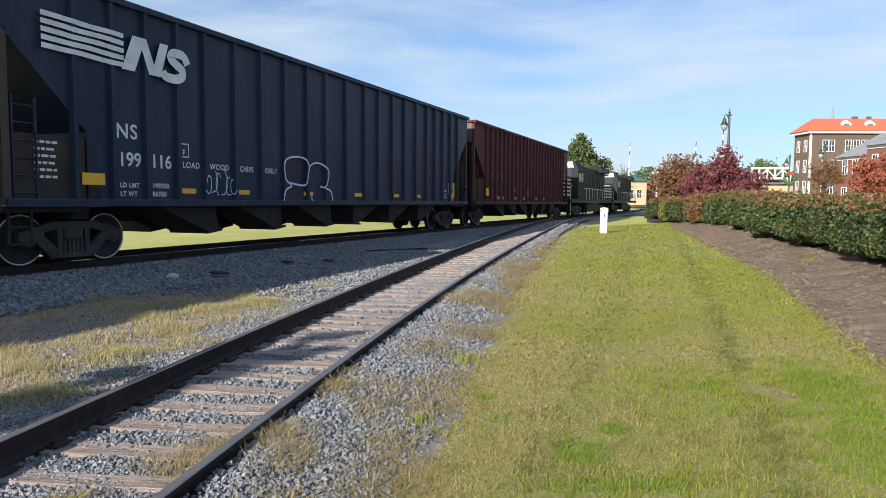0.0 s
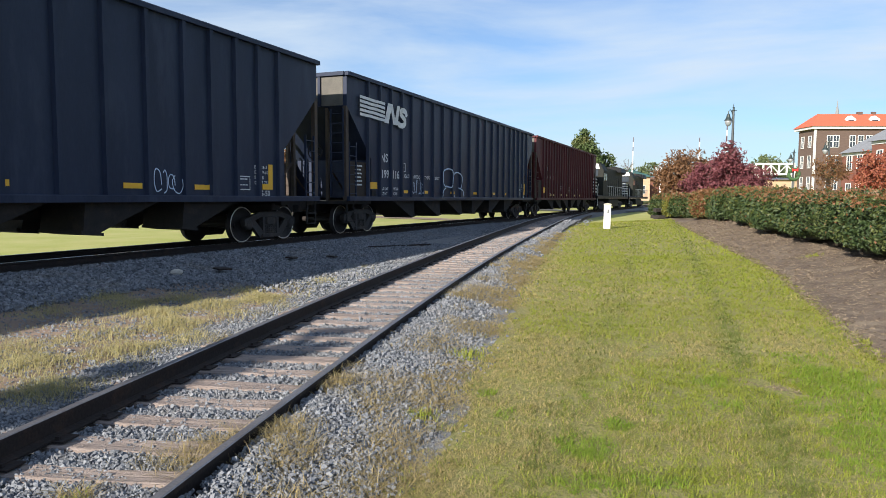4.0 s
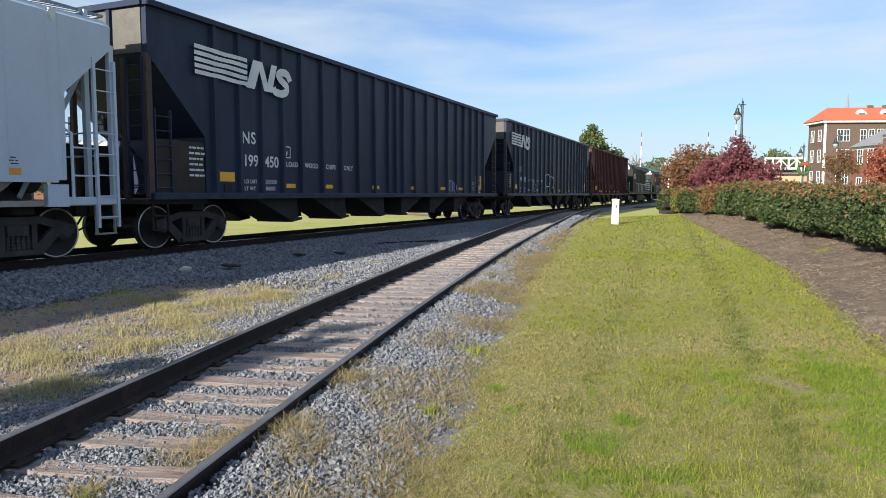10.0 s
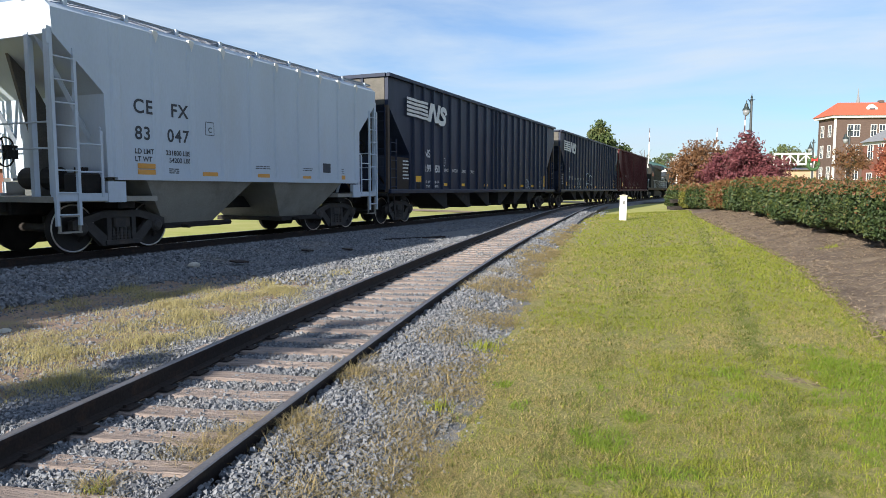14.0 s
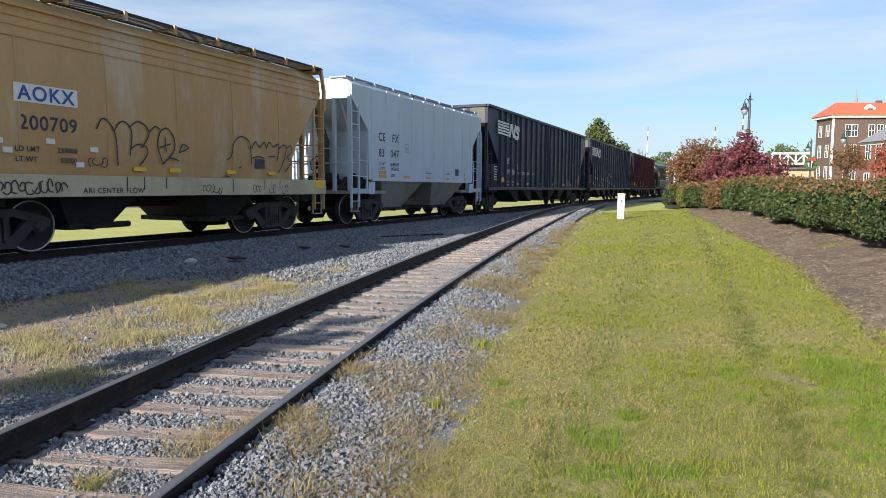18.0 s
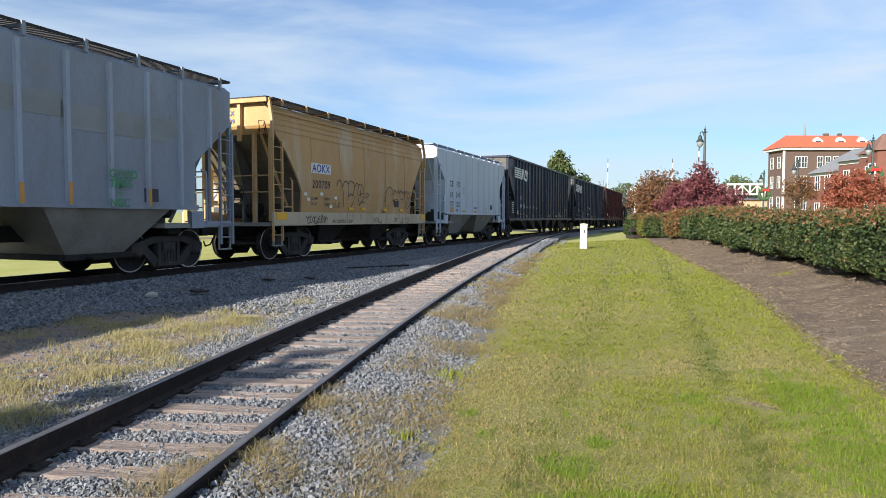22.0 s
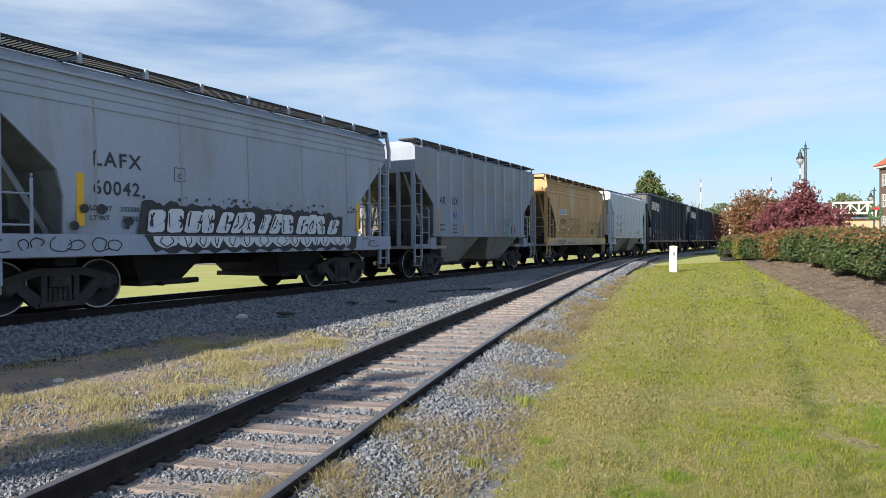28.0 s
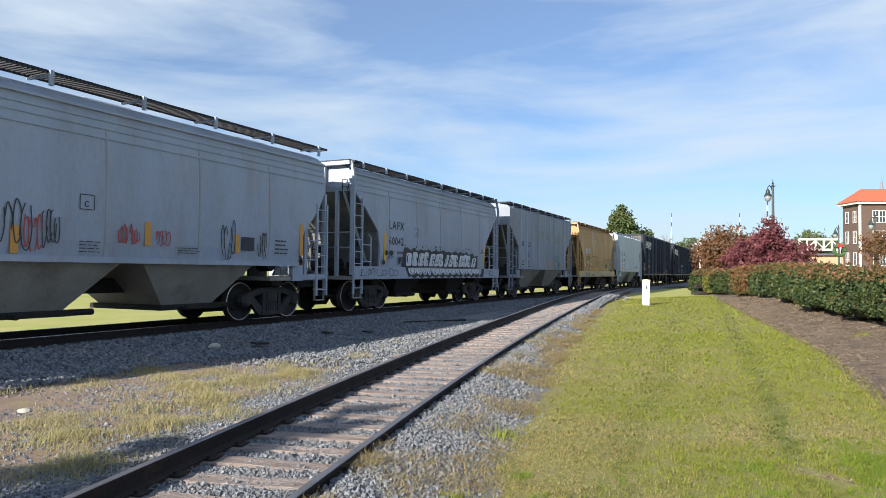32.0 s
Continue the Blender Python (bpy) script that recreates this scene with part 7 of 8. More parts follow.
def tree(name, x, y, height, width, material, label, seed, n=6000, size=0.09, shape="round", trunk_r=0.09, low=0.25, bare=False):
    z0 = gz1(x, y)
    ob = thing(name, label, "tree", at=pose(x, y, z0))
    g = Geo()
    limbs(g, (0, 0, -0.1), (0.1, 0, height * 0.92), trunk_r, 16 if not bare else 40, seed, width * 0.5)
    part("trunk", g, M["bark"], ob)
    if bare:
        return ob
    ch = height * (1 - low)
    pts = clumps(n, (width / 2, width / 2, ch / 2), 7, seed, 0.55)
    if shape == "cone":
        t = np.clip((pts[:, 2] + ch / 2) / ch, 0, 1)
        pts[:, :2] *= (1.25 - 0.95 * t)[:, None]
    # gather the leaves into clumps with gaps between them
    r = np.random.default_rng(seed)
    nodes = pts[r.integers(0, n, n // 40)]
    pick = r.integers(0, len(nodes), n)
    pts = nodes[pick] * 0.82 + pts * 0.0 + nodes[pick] * 0.18 + r.normal(0, width * 0.055, (n, 3))
    pts[:, 2] += height * low + ch / 2
    pts[:, 2] = np.clip(pts[:, 2], height * low * 0.7, height * 1.04)
    part("crown", leaf_mesh("crown", pts, size, material), None, ob)
    return ob


# first tree is never in view; added only to throw a shadow trackside
tree("unseen_shadow_tree", -10.2, -3.6, 6.3, 1.1, M["far_leaf"], "unseen slim tree with thin foliage, added for its shadow on the side track", 61, 2600, 0.09, "round", 0.06, 0.5)
tree("maroon_tree", 16.45, 45.5, 4.2, 3.0, M["maroon"], "small tree with maroon autumn leaves behind the hedge", 11, 6500, 0.1, "cone", 0.1, 0.18)
tree("maroon_tree", 17.7, 46.2, 2.9, 3.0, M["maroon"], "low spreading tree with maroon autumn leaves", 13, 5000, 0.1, "round", 0.07, 0.15)
tree("maroon_tree", 15.3, 45.4, 3.0, 2.8, M["maroon"], "low bushy tree with maroon autumn leaves", 15, 5000, 0.1, "round", 0.07, 0.15)
tree("russet_tree", 15.5, 50.5, 4.05, 3.7, M["russet"], "rounded tree with russet brown autumn leaves", 17, 9000, 0.1, "round", 0.09, 0.2)
tree("russet_tree", 29.5, 60.0, 4.6, 2.6, M["russet"], "slender young tree with sparse brown leaves", 19, 2600, 0.09, "round", 0.06, 0.3)
tree("scarlet_tree", 24.7, 44.0, 3.3, 2.9, M["scarlet"], "crape myrtle with scarlet autumn leaves", 23, 6500, 0.09, "round", 0.07, 0.28)
tree("scarlet_tree", 27.6, 43.0, 3.0, 3.0, M["scarlet"], "small crape myrtle with red-orange leaves", 29, 4000, 0.09, "round", 0.06, 0.25)
tree("pine_tree", 19.2, 108.0, 10.4, 5.6, M["pine"], "tall pine with patchy green and brown needles", 31, 9000, 0.22, "cone", 0.22, 0.3)
tree("pine_tree", 22.2, 112.0, 8.0, 4.6, M["pine"], "pine with dull green needles", 37, 5000, 0.22, "round", 0.2, 0.3)
tree("bare_tree", 25.2, 108.0, 7.5, 4.5, M["bark"], "leafless tree with fine pinkish brown twigs", 41, shape="round", trunk_r=0.1, bare=True)
for k, (x, y, h, w) in enumerate(((66, 160, 9, 9), (73, 168, 8, 8), (80, 150, 7.5, 7), (58, 172, 8, 8), (40, 185, 8, 9), (50, 190, 9, 10))):
    tree("distant_tree", x, y, h, w, M["far_leaf"], "distant green tree beyond the street", 51 + k, 2500, 0.35, "round", 0.25, 0.15)
for k, (x, y, h, w, m_) in enumerate(((-19, 52, 5.2, 5.0, "russet"), (-30, 58, 4.5, 4.2, "far_leaf"), (-13, 60, 4.5, 4.0, "russet"), (-44, 50, 5.0, 5.0, "far_leaf"))):
    tree("yard_tree", x, y, h, w, M[m_], "tree in autumn leaf in the yard beyond the train", 71 + k, 3500, 0.16, "round", 0.12, 0.25)
for k, (x, y, h, w) in enumerate(((20.5, 72, 1.6, 2.6), (23.5, 76, 1.8, 3.2), (27, 80, 1.5, 3.0), (18.4, 64, 1.0, 1.6))):
    tree("shrub", x, y, h, w, M["hedge" if k in (0, 3) else "russet"], "low shrub near the crossing", 91 + k, 1800, 0.12, "round", 0.05, 0.1)


# ---------------------------------------------------------------- posts, lamps, crossing gates
def marker_post():
    x, y = 6.83, 32.8
    ob = thing("marker_post", "white square marker post with a yellowed cap on the lawn", "post", at=pose(x, y, gz1(x, y) - 0.03, 0, 1.2, 12))
    g = Geo()
    g.box(-0.115, 0.115, -0.115, 0.115, 0, 1.06, 0.012)
    part("shaft", g, M["post"], ob)
    g = Geo()
    g.loft([[(-0.125, -0.125, 1.055), (0.125, -0.125, 1.055), (0.125, 0.125, 1.055), (-0.125, 0.125, 1.055)], [(-0.125, -0.125, 1.1), (0.125, -0.125, 1.1), (0.125, 0.125, 1.1), (-0.125, 0.125, 1.1)],
            [(-0.02, -0.02, 1.13), (0.02, -0.02, 1.13), (0.02, 0.02, 1.13), (-0.02, 0.02, 1.13)]])
    part("cap", g, M["postcap"], ob)
    g = Geo()
    g.box(-0.05, 0.0, -0.118, -0.114, 0.72, 0.86)
    part("faded_mark", g, M["galv"], ob)


marker_post()


def street_lamp(x, y, height, turn, wreath=0.0):
    ob = thing("street_lamp", ("dark street lamp with a hanging lantern and a holiday wreath" if wreath else "tall dark street lamp with a hanging teardrop lantern"), "street lamp", "street lamps", at=pose(x, y, gz1(x, y) - 0.05, 0, 0, turn))
    g = Geo()
    g.lathe([(0.2, 0), (0.2, 0.25), (0.13, 0.5), (0.11, 1.0), (0.095, 2.0), (0.065, height - 0.3), (0.06, height - 0.12)], 14)
    part("pole", g, M["galv"], ob)
    g = Geo()
    g.lathe([(0.09, height - 0.14), (0.1, height - 0.1), (0.06, height - 0.06), (0.05, height), (0.075, height + 0.05), (0.03, height + 0.12), (0.012, height + 0.3)], 10)
    part("finial", g, M["lampgreen"], ob)
    g = Geo()
    g.tube([(0, 0, height - 0.5), (-0.1, 0, height - 0.18), (-0.2, 0, height - 0.06), (-0.3, 0, height - 0.16), (-0.3, 0, height - 0.3)], 0.03, 6)
    g.tube([(0, 0, height - 0.12), (0.2, 0, height - 0.1)], 0.025, 6)
    part("arm", g, M["lampgreen"], ob)
    g = Geo()
    g.lathe([(0.03, height - 0.28), (0.1, height - 0.36), (0.12, height - 0.52), (0.22, height - 0.68), (0.23, height - 0.72)], 14, "z", (-0.3, 0, 0))
    lantern = part("lantern_hood", g, M["lampgreen"], ob)
    g = Geo()
    g.lathe([(0.2, height - 0.72), (0.19, height - 0.85), (0.12, height - 1.0), (0.03, height - 1.06)], 14, "z", (-0.3, 0, 0))
    part("lantern_globe", g, M["lens"], ob, "frosted glass globe", True)
    if wreath:
        ring = [(0.0 + 0.5 * math.cos(a), -0.16, wreath + 0.5 * math.sin(a)) for a in np.linspace(0, math.tau, 25)]
        g = Geo()
        g.tube(ring, 0.15, 7)
        part("wreath", g, M["wreath"], ob, "green evergreen wreath")
        g = Geo()
        g.add([(0, -0.34, wreath + 0.4), (-0.3, -0.36, wreath + 0.62), (-0.3, -0.36, wreath + 0.25)], [(0, 1, 2)])
        g.add([(0, -0.34, wreath + 0.4), (0.3, -0.36, wreath + 0.62), (0.3, -0.36, wreath + 0.25)], [(0, 2, 1)])
        g.box(-0.09, 0.09, -0.4, -0.3, wreath + 0.3, wreath + 0.5)
        part("bow", g, M["ribbon"], ob, "red ribbon bow")


street_lamp(17.55, 48.0, 6.5, 0)
street_lamp(12.95, 20.0, 6.1, 150)
street_lamp(33.8, 76.0, 5.4, 0, 3.2)
street_lamp(30.8, 63.0, 5.6, 0, 3.2)
street_lamp(29.4, 50.0, 5.8, 0, 3.4)


def crossing_gate(x, y, top, turn):
    ob = thing("crossing_gate", "raised red and white railway crossing gate arm", "crossing gate", "crossing gates", at=pose(x, y, gz1(x, y), 0, 1.0, turn))
    g = Geo()
    g.box(-0.25, 0.25, -0.2, 0.2, 0, 1.3, 0.03)
    part("gate_motor", g, M["galv"], ob)
    n = 14
    for k in range(n):
        z0, z1 = 1.0 + (top - 1.0) * k / n, 1.0 + (top - 1.0) * (k + 1) / n
        w0, w1 = 0.15 - 0.11 * k / n, 0.15 - 0.11 * (k + 1) / n
        g = Geo()
        g.loft([[(-w0, -0.03, z0), (w0, -0.03, z0), (w0, 0.03, z0), (-w0, 0.03, z0)], [(-w1, -0.03, z1), (w1, -0.03, z1), (w1, 0.03, z1), (-w1, 0.03, z1)]])
        part("arm_section", g, M["gate_r"] if k >= 10 and k % 2 else M["gate_w"], ob)


crossing_gate(32.45, 136.0, 12.0, 0)
crossing_gate(32.6, 101.0, 9.0, 0)
crossing_gate(28.9, 81.0, 8.6, 0)


def crossing_signal(x, y):
    ob = thing("crossing_signal", "white crossing signal mast with crossbuck and lamps", "crossing signal", at=pose(x, y, gz1(x, y)))
    g = Geo()
    g.lathe([(0.09, 0), (0.09, 4.2)], 10)
    part("mast", g, M["gate_w"], ob)
    for s in (-1, 1):
        g = Geo()
        g.loft([[(s * -0.55, -0.1, 3.2), (s * -0.45, -0.1, 3.1), (s * 0.55, -0.1, 3.95), (s * 0.45, -0.1, 4.05)], [(s * -0.55, -0.13, 3.2), (s * -0.45, -0.13, 3.1), (s * 0.55, -0.13, 3.95), (s * 0.45, -0.13, 4.05)]])
        part("crossbuck_board", g, M["gate_w"], ob)
        g = Geo()
        g.lathe([(0.28, -0.12), (0.28, -0.08), (0.1, 0.1)], 14, "y", (s * 0.4, 0, 2.6))
        part("signal_lamp", g, M["under"], ob)


crossing_signal(19.3, 70.0)


def timber_stack():
    rnd = random.Random(3)
    for k in range(7):
        x, y = 13.25 + rnd.uniform(-0.35, 0.6), 45.6 + 0.22 * k + rnd.uniform(-0.2, 0.2)
        z = gz1(x, y) + 0.1 + (0.2 if k in (2, 4) else 0.4 if k == 3 else 0)
        ob = thing("timber", "old black creosoted timber lying on the mulch", "timber", "discarded timbers", at=pose(x, y, z, rnd.uniform(-5, 5), rnd.uniform(-5, 5), rnd.uniform(-50, 45)))
        g = Geo()
        g.box(-0.7, 0.7, -0.12, 0.12, -0.1, 0.1, 0.015)
        part("beam", g, M["timber"], ob)


timber_stack()


def ground_bits():
    rnd = random.Random(8)
    # pale rocks
    for x, y, s in ((-5.07, 14.6, 0.13), (-5.32, 8.8, 0.09), (-2.9, 15.8, 0.1), (7.4, 9.0, 0.16)):
        g = Geo()
        g.loft([[(s * r * math.cos(a) * rnd.uniform(0.8, 1.2), s * 0.8 * r * math.sin(a) * rnd.uniform(0.8, 1.2), s * h) for a in np.linspace(0, math.tau, 9, endpoint=False)] for r, h in ((0.9, 0), (1.0, 0.3), (0.75, 0.6), (0.3, 0.75))])
        z = max(gz1(x, y), main_z(y) - 0.3 if main_offset(np.array([x]), np.array([y]))[0] < 3.1 else -9)
        ob = thing("rock", "pale grey rock lying on the ground", "rock", at=pose(x, y, z))
        part("stone", g, M["concrete"], ob)
    # steel scrap by the main track
    ob = thing("steel_bar", "dark rusty steel bar lying on the ballast", "scrap", at=pose(-1.3, 22.5, main_z(22.5) - 0.26, 0, 0, 30))
    g = Geo()
    g.box(-1.0, 1.0, -0.03, 0.03, 0, 0.05)
    part("bar", g, M["rail"], ob)
    for x, y in ((-3.6, 18.2), (-2.7, 18.6), (-4.4, 15.3)):
        ob = thing("tie_plate", "loose rusty tie plate on the ballast", "scrap", "loose tie plates", at=pose(x, y, main_z(y) - 0.27, 6, 4, rnd.uniform(0, 90)))
        g = Geo()
        g.box(-0.17, 0.17, -0.1, 0.1, 0, 0.03, 0.006)
        part("plate", g, M["rail"], ob)


ground_bits()


# ---------------------------------------------------------------- buildings
def window(parent, x, y, z, w, h, axis="y", out=-1, arms=1, bars_v=1):
    """A window on a wall that faces along axis; x, y, z is its lower middle on the wall's face."""
    def put(g, u0, u1, v0, v1, d0, d1):
        a, b = sorted((out * d0, out * d1))
        if axis == "y":
            g.box(x + u0, x + u1, y + a, y + b, z + v0, z + v1)
        else:
            g.box(x + a, x + b, y + u0, y + u1, z + v0, z + v1)
    g = Geo()
    put(g, -w / 2, w / 2, 0, h, -0.05, 0.02)
    pane = part("window", g, M["glass"], parent)
    g = Geo()
    t = 0.08
    put(g, -w / 2 - t, -w / 2, -t, h + t, -0.02, 0.07)
    put(g, w / 2, w / 2 + t, -t, h + t, -0.02, 0.07)
    put(g, -w / 2, w / 2, h, h + t, -0.02, 0.07)
    put(g, -w / 2, w / 2, -t, 0, -0.02, 0.1)
    put(g, -w / 2, w / 2, h / 2 - 0.03, h / 2 + 0.03, 0.0, 0.05)
    for k in range(bars_v):
        u = -w / 2 + w * (k + 1) / (bars_v + 1)
        put(g, u - 0.03, u + 0.03, 0, h, 0.0, 0.045)
    part("window_frame", g, M["trim"], pane)


def hip_roof(x0, x1, y0, y1, z0, z1, over=0.6, hip=0.0):
    g = Geo()
    d = hip or (y1 - y0) / 2 * 0.9
    ym = (y0 + y1) / 2
    g.add([(x0 - over, y0 - over, z0), (x1 + over, y0 - over, z0), (x1 + over, y1 + over, z0), (x0 - over, y1 + over, z0), (x0 + d, ym, z1), (x1 - d, ym, z1)],
          [(3, 2, 1, 0), (0, 1, 5, 4), (1, 2, 5), (2, 3, 4, 5), (3, 0, 4)])
    return g


def big_brick_house():
    ob = thing("brick_building", "large brown brick building with a red tile roof and white dormers", "building")
    x0, x1, y0, y1, z1 = 54.0, 68.0, 115.0, 120.0, 10.8
    g = Geo()
    g.box(x0, x1, y0, y1, -0.2, z1)
    part("wall", g, M["brick_d"], ob)
    g = Geo()
    g.box(x0 - 0.5, x1 + 0.5, y0 - 0.5, y1 + 0.5, z1, z1 + 0.35)
    part("cornice", g, M["trim"], ob)
    roof = part("roof", hip_roof(x0, x1, y0, y1, z1 + 0.35, 13.2, 0.7, 1.5), M["roof_red"], ob)
    for x in (59.6, 63.1, 66.4):
        g = Geo()
        g.prism([(x - 0.75, 11.3), (x + 0.75, 11.3), (x + 0.75, 12.3), (x, 12.8), (x - 0.75, 12.3)], "y", y0 + 0.7, y0 + 4.0)
        d = part("dormer", g, M["trim"], roof)
        window_at = Geo()
        window_at.box(x - 0.4, x + 0.4, y0 + 0.66, y0 + 0.72, 11.5, 12.2)
        part("dormer_pane", window_at, M["glass"], roof)
    for z, hh in ((8.2, 1.6), (5.2, 1.7), (2.0, 1.8)):
        for x in (56.3, 57.2, 59.6, 60.8, 62.0, 64.6, 65.6, 66.6):
            window(ob, x, y0, z, 0.75, hh, "y", -1)
        for y in (116.3, 118.6):
            window(ob, x0, y, z, 0.8, hh, "x", -1)
    g = Geo()
    g.box(x0 - 0.02, x0 + 0.25, y0 - 0.1, y0 + 0.16, 0, z1)
    part("corner_trim", g, M["trim"], ob)
    for x, w in ((61.4, 0.7), (63.6, 0.5)):
        g = Geo()
        g.box(x, x + w, 117.3, 117.9, 12.6, 13.5)
        part("chimney", g, M["brick_d"], ob)


big_brick_house()


def steeple():
    ob = thing("church_steeple", "slender dark pointed church steeple above the roofs", "steeple")
    g = Geo()
    g.lathe([(1.6, 0), (1.6, 15)], 8, "z", (98.4, 198, 0))
    part("tower", g, M["brick_d"], ob)
    g = Geo()
    g.lathe([(1.9, 15), (1.2, 17.5), (0.7, 19.5), (0.15, 23.3), (0.03, 24.6)], 8, "z", (98.4, 198, 0))
    part("spire", g, M["roof_grey"], ob)


steeple()


def town_house(y0, y1, xf, depth, eave, ridge, wall, roof_m, label, gable, bay):
    ob = thing("town_house", label, "house", "row of town houses")
    x1 = xf + depth
    g = Geo()
    g.box(xf, x1, y0, y1, -0.2, eave)
    part("wall", g, wall, ob)
    ym, xm = (y0 + y1) / 2, xf + depth * 0.45
    g = Geo()
    o = 0.4
    if gable:        # ridge runs back from the street
        g.loft([[(xf - o, y0 - 0.05, eave), (xf - o, y1 + 0.05, eave), (xf - o, ym, ridge)], [(x1 + o, y0 - 0.05, eave), (x1 + o, y1 + 0.05, eave), (x1 + o, ym, ridge)]])
    else:            # ridge runs along the row
        g.loft([[(xf - o, y0, eave), (x1 + o, y0, eave), (xm, y0, ridge)], [(xf - o, y1, eave), (x1 + o, y1, eave), (xm, y1, ridge)]])
    part("roof", g, roof_m, ob)
    if not gable:
        for y in (y0 - 0.06,):
            g = Geo()
            g.loft([[(xf, y, eave), (x1, y, eave), (xm, y, ridge + 0.25)], [(xf, y + 0.3, eave), (x1, y + 0.3, eave), (xm, y + 0.3, ridge + 0.25)]])
            part("party_wall", g, M["stucco"], ob)
    span = y1 - y0
    for z in (0.9, 3.9) if eave < 7.6 else (0.9, 3.8, 6.3):
        for u in (0.22, 0.5, 0.78):
            if bay and u == 0.5:
                continue
            window(ob, xf, y0 + span * u, z, 0.85, 1.6, "x", -1)
    if bay:
        g = Geo()
        yb = ym
        g.prism([(xf - 0.9, yb - 0.7), (xf - 0.9, yb + 0.7), (xf, yb + 1.3), (xf, yb - 1.3)], "z", 0, eave + 0.1)
        b = part("bay", g, wall, ob)
        g = Geo()
        g.loft([[(xf - 1.15, yb - 0.9, eave + 0.1), (xf - 1.15, yb + 0.9, eave + 0.1), (xf + 0.1, yb + 1.6, eave + 0.1), (xf + 0.1, yb - 1.6, eave + 0.1)],
                [(xf - 0.1, yb - 0.05, eave + 1.5), (xf - 0.1, yb + 0.05, eave + 1.5), (xf + 0.1, yb + 0.05, eave + 1.5), (xf + 0.1, yb - 0.05, eave + 1.5)]])
        part("bay_roof", g, roof_m, ob)
        for z in (1.0, 4.0):
            window(ob, xf - 0.9, yb, z, 0.9, 1.6, "x", -1)
    # end wall windows facing the tracks' near end
    for z in (3.9,):
        for u in (0.3, 0.7):
            window(ob, xf + depth * u, y0, z, 0.8, 1.5, "y", -1)
    g = Geo()
    g.box(xf - 0.06, xf + 0.1, y0, y1, eave - 0.3, eave - 0.02)
    part("eave_board", g, M["trim"], ob)
    g = Geo()
    g.box(x1 - 1.5, x1 - 0.6, ym - 0.6, ym + 0.6, eave, ridge + 1.0)
    part("chimney", g, wall, ob)


town_house(74.0, 81.0, 41.0, 10, 5.6, 8.2, M["brick"], M["roof_grey"], "red brick town house with a grey roof and pale party wall", False, False)
town_house(67.4, 74.0, 40.2, 10, 6.4, 8.8, M["brick"], M["roof_grey"], "red brick town house with white windows", False, False)
town_house(60.2, 67.4, 38.4, 10, 6.6, 9.2, M["brick"], M["roof_brown"], "brown-roofed brick town house with bay windows", False, True)
town_house(53.6, 60.2, 37.4, 10, 7.0, 9.6, M["brick_d"], M["roof_brown"], "brown brick town house with a pointed bay", False, True)
town_house(46.0, 53.6, 36.2, 10, 7.0, 9.8, M["stucco"], M["roof_brown"], "grey stucco town house with white windows", False, True)


def flat_building(x0, x1, y0, y1, h, wall, label, roof_m=None, ridge=0.0, windows=()):
    ob = thing("low_building", label, "building")
    g = Geo()
    g.box(x0, x1, y0, y1, -0.2, h)
    part("wall", g, wall, ob)
    if roof_m:
        part("roof", hip_roof(x0, x1, y0, y1, h, h + ridge, 0.7), roof_m, ob)
    for x, z, w, hh in windows:
        window(ob, x, y0, z, w, hh, "y", -1)
    return ob


flat_building(35.0, 41.5, 158, 166, 4.6, M["sand"], "sand-coloured brick building with a green hipped roof", M["roof_green"], 1.6, [(36.5, 1.2, 1.0, 1.6), (38.3, 1.2, 1.0, 1.6), (40.0, 1.2, 1.0, 1.6)])
flat_building(43.0, 60.0, 168, 178, 4.2, M["brick"], "long low red brick building", M["roof_brown"], 1.0)
flat_building(10.5, 17.5, 118, 126, 4.6, M["brick"], "brick building with a bright red tile roof behind the pine", M["roof_red"], 2.6)
flat_building(56.0, 66.0, 140, 148, 3.8, M["sand"], "pale low building beyond the street", M["roof_grey"], 0.4)


def white_truss():
    ob = thing("truss_bridge", "white steel truss footbridge far beyond the trees", "bridge")
    x0, x1, y = 55.5, 62.5, 140.0
    for z in (4.6, 6.4):
        g = Geo()
        g.box(x0, x1, y - 0.2, y + 0.2, z, z + 0.35)
        part("chord", g, M["trim"], ob)
    n = 5
    for k in range(n + 1):
        x = x0 + (x1 - x0) * k / n
        g = Geo()
        g.box(x - 0.12, x + 0.12, y - 0.15, y + 0.15, 4.95, 6.4)
        part("upright", g, M["trim"], ob)
        if k < n:
            a, b = (4.95, 6.4) if k % 2 else (6.4, 4.95)
            g = Geo()
            g.tube([(x, y, a), (x + (x1 - x0) / n, y, b)], 0.1, 4)
            part("diagonal", g, M["trim"], ob)
    for x in (x0 + 0.3, x1 - 0.3):
        g = Geo()
        g.box(x - 0.25, x + 0.25, y - 0.25, y + 0.25, 0, 4.6)
        part("pier", g, M["concrete"], ob)


white_truss()


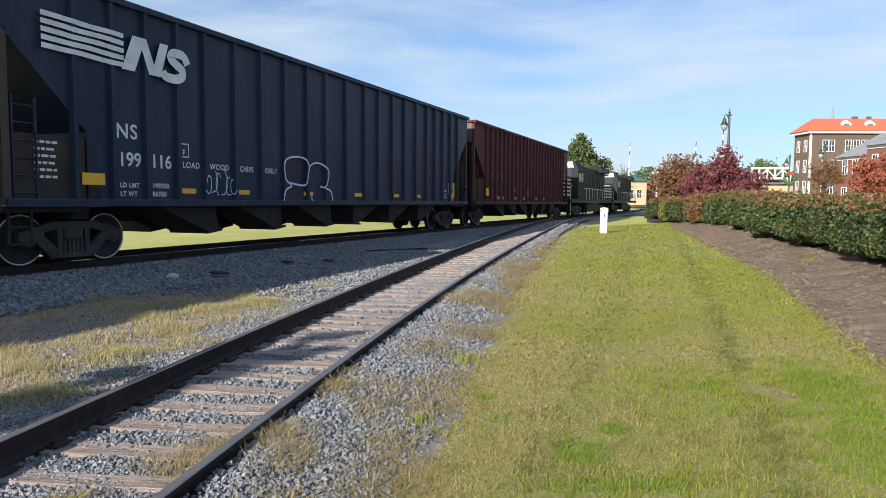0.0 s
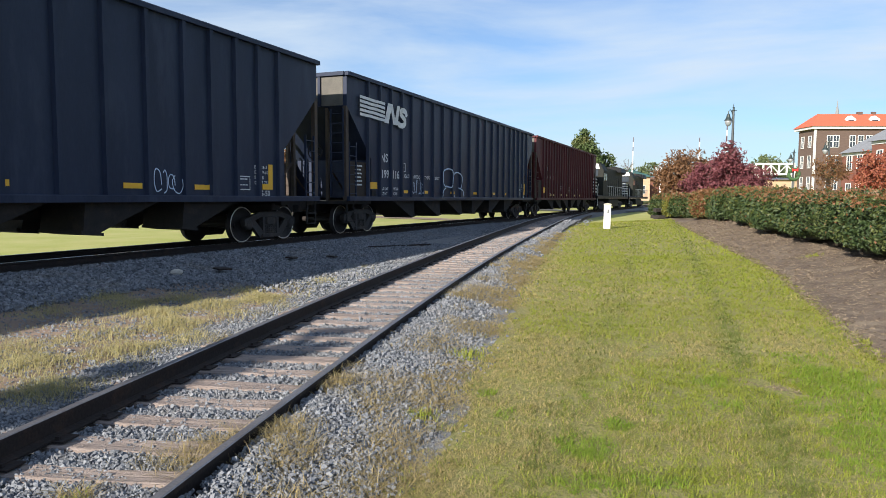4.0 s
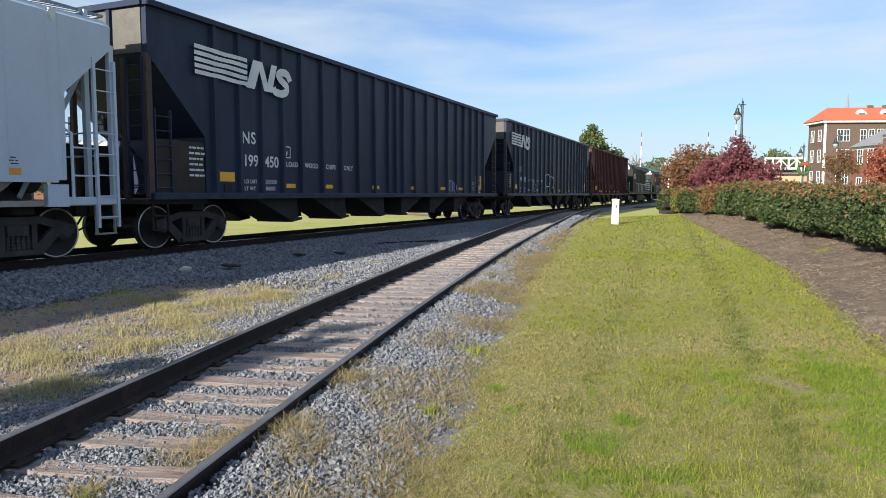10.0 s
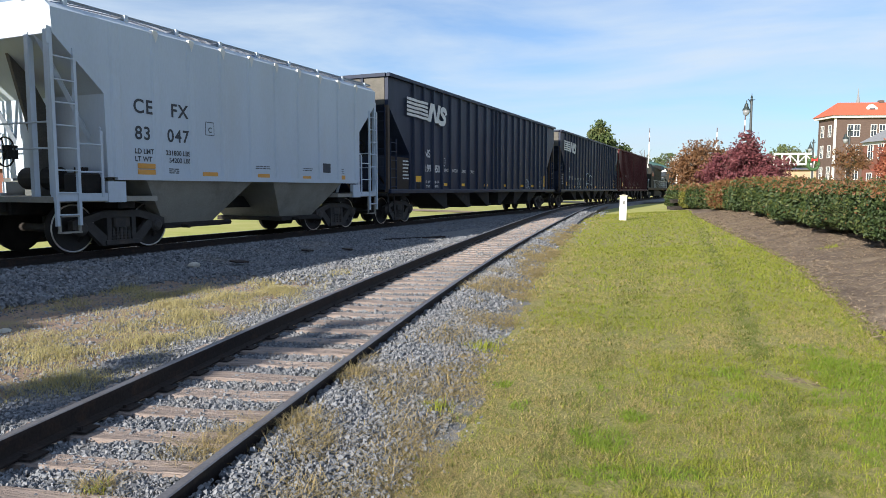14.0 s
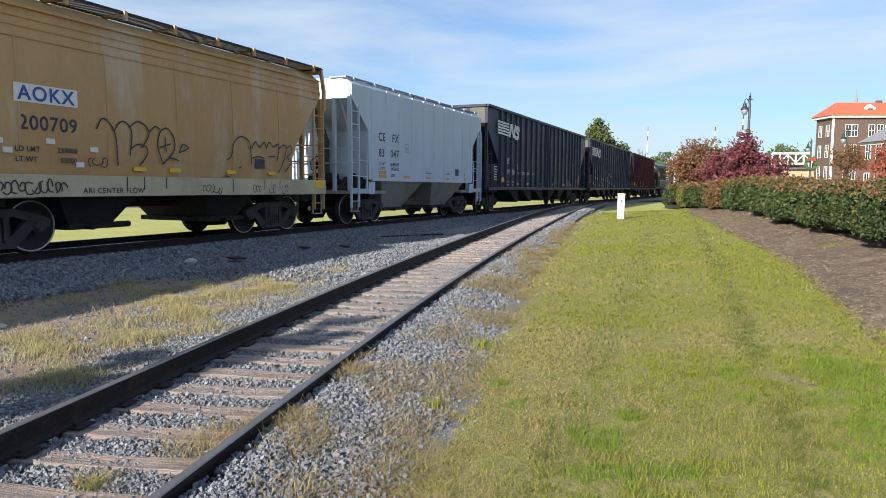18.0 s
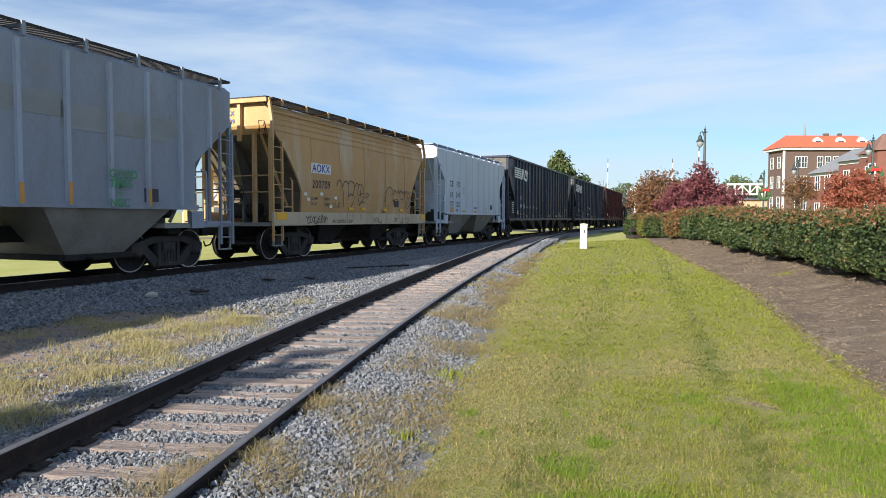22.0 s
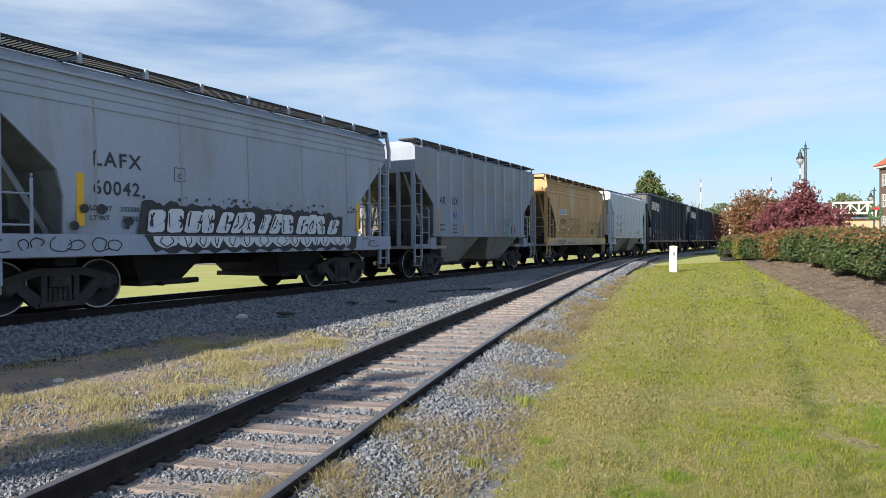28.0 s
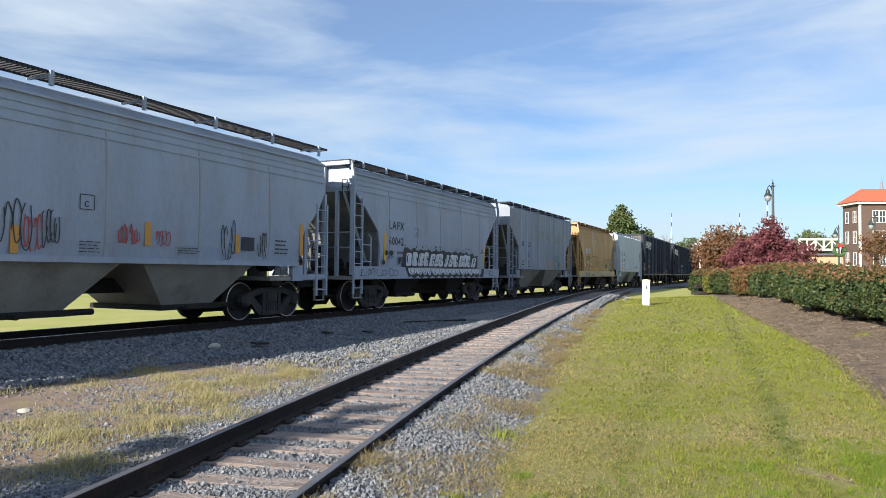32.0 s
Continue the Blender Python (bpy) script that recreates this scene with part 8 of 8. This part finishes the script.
def warehouse(x0, x1, y0, y1, eave, ridge, label, wall):
    """Low brick shed with a ribbed pale metal roof that faces the tracks."""
    ob = thing("warehouse", label, "building")
    g = Geo()
    g.box(x0, x1, y0, y1, -0.2, eave)
    part("wall", g, wall, ob)
    g = Geo()
    g.loft([[(x0 - 0.4, y0 - 0.6, eave), (x0 - 0.4, y1 + 0.6, eave), (x0 - 0.4, (y0 + y1) / 2, ridge)], [(x1 + 0.4, y0 - 0.6, eave), (x1 + 0.4, y1 + 0.6, eave), (x1 + 0.4, (y0 + y1) / 2, ridge)]])
    roof = part("roof", g, M["concrete"], ob, "pale ribbed metal roof")
    ym = (y0 + y1) / 2
    n = int((x1 - x0) / 0.9)
    for k in range(n):
        x = x0 + (x1 - x0) * (k + 0.5) / n
        g = Geo()
        g.loft([[(x - 0.05, y0 - 0.6, eave + 0.02), (x + 0.05, y0 - 0.6, eave + 0.02), (x, y0 - 0.6, eave + 0.1)], [(x - 0.05, ym, ridge + 0.02), (x + 0.05, ym, ridge + 0.02), (x, ym, ridge + 0.1)]])
        part("roof_seam", g, M["trim"], roof)
    for k in range(4):
        x = x0 + (x1 - x0) * (k + 0.5) / 4
        g = Geo()
        g.box(x - 1.3, x + 1.3, y0 - 0.05, y0 + 0.05, 0, min(2.2, eave - 0.4))
        part("door", g, M["galv"], ob)


warehouse(-48, -24, 58, 72, 2.9, 5.6, "low orange-brick shed with a pale ribbed metal roof", M["brick"])
warehouse(-20, -6, 74, 86, 2.8, 5.2, "low brick shed with a pale metal roof behind a tree", M["sand"])
warehouse(-90, -56, 40, 56, 3.2, 6.0, "long brick shed with a pale metal roof", M["brick"])


def parked_car(x, y, turn, label):
    ob = thing("parked_car", label, "car", at=pose(x, y, gz1(x, y), 0, 0, turn))
    g = Geo()
    prof = [(-2.2, 0.35), (2.2, 0.35), (2.25, 0.75), (1.3, 0.95), (0.6, 1.45), (-1.2, 1.5), (-2.0, 1.0), (-2.25, 0.9)]
    g.prism(prof, "y", -0.88, 0.88)
    part("body", g, M["carpaint"], ob)
    for sy in (-1, 1):
        g = Geo()
        g.prism([(1.05, 0.98), (0.52, 1.38), (-1.1, 1.42), (-1.7, 1.02)], "y", *sorted((sy * 0.87, sy * 0.89)))
        part("side_glass", g, M["glass"], ob)
        for q in (-1.35, 1.4):
            g = Geo()
            g.lathe([(0.32, -0.1), (0.32, 0.1)], 16, "y", (q, sy * 0.82, 0.32))
            w = part("wheel", g, M["tyre"], ob)
            g = Geo()
            g.lathe([(0.19, -0.115), (0.19, 0.115)], 12, "y", (q, sy * 0.82, 0.32))
            part("hub", g, M["carpaint"], w)


parked_car(-21.5, 47.0, 15, "pale silver parked car on the grass beyond the train")
parked_car(-31.0, 46.0, 10, "pale silver parked car near the shed")


def road(name, pts, width, material, label):
    vs = []
    for i, (x, y) in enumerate(pts):
        a, b = pts[max(i - 1, 0)], pts[min(i + 1, len(pts) - 1)]
        d = Vector((b[0] - a[0], b[1] - a[1])).normalized()
        for s in (-1, 1):
            px, py = x + s * d.y * width / 2, y - s * d.x * width / 2
            vs.append((px, py, gz1(px, py) + 0.03))
    n = len(pts)
    fs = np.array([(2 * i, 2 * i + 1, 2 * i + 3, 2 * i + 2) for i in range(n - 1)])
    tagged(new(name, fast_mesh(name, np.array(vs), fs, material)), label, "road", kind="structure")


road("road_crossing", [(-30 + 8 * k, 97 - 1.6 * k) for k in range(12)], 8.0, M["asphalt"], "asphalt street crossing the track")
road("path_gravel", [(-46 + 4 * k, 37.5 + 1.1 * k + 1.2 * math.sin(k * 0.7)) for k in range(13)], 2.6, M["dirt"], "pale dirt lane across the grass beyond the train")


# ---------------------------------------------------------------- the plan at its true length
def lay_out():
    """Brings the drawn plan to true depth: sheets and houses are shortened, single things move to their places."""
    moving = {car.name for car, _, _ in RUNNING}
    for ob in list(scene.objects):
        if ob.parent or ob.name in moving or ob.type in ("CAMERA", "LIGHT"):
            continue
        if ob.matrix_basis == Matrix.Identity(4):
            ob.scale.y = DEPTH
        else:
            ob.location.y *= DEPTH


lay_out()


# ---------------------------------------------------------------- what moves
SPEED_T = [0, 4, 8, 12, 16, 20, 24, 28, 32]
SPEED_V = [2.752, 2.614, 2.491, 2.419, 2.432, 2.52, 2.622, 2.698, 2.781]


def travelled(t):
    ts = np.linspace(0, 32, 641)
    vs = np.interp(ts, SPEED_T, SPEED_V)
    return float(np.interp(t, ts, np.concatenate([[0], np.cumsum((vs[1:] + vs[:-1]) / 2 * 0.05)])))


def car_pose(rear, front, t):
    s = (rear + front) / 2 + travelled(t)
    at = Vector((TRACK_X + s * math.sin(TRACK_TURN), TRACK_Y + s * math.cos(TRACK_TURN), TRACK_Z - TRACK_FALL * s))
    return Matrix.Translation(at) @ Matrix.Rotation(math.pi / 2 - TRACK_TURN, 4, "Z") @ Matrix.Rotation(math.atan(TRACK_FALL), 4, "Y")


def motions():
    for car, rear, front in RUNNING:
        walk(car, [(t, car_pose(rear, front, t)) for t in np.linspace(0, 32, 65)])
    for k, (w, x) in enumerate(WHEELS):
        x = w.location.x
        walk(w, [(t, Matrix.Translation((x, 0, WHEEL_R)) @ Matrix.Rotation(travelled(t) / WHEEL_R, 4, "Y")) for t in np.linspace(0, 32, 129)])


motions()
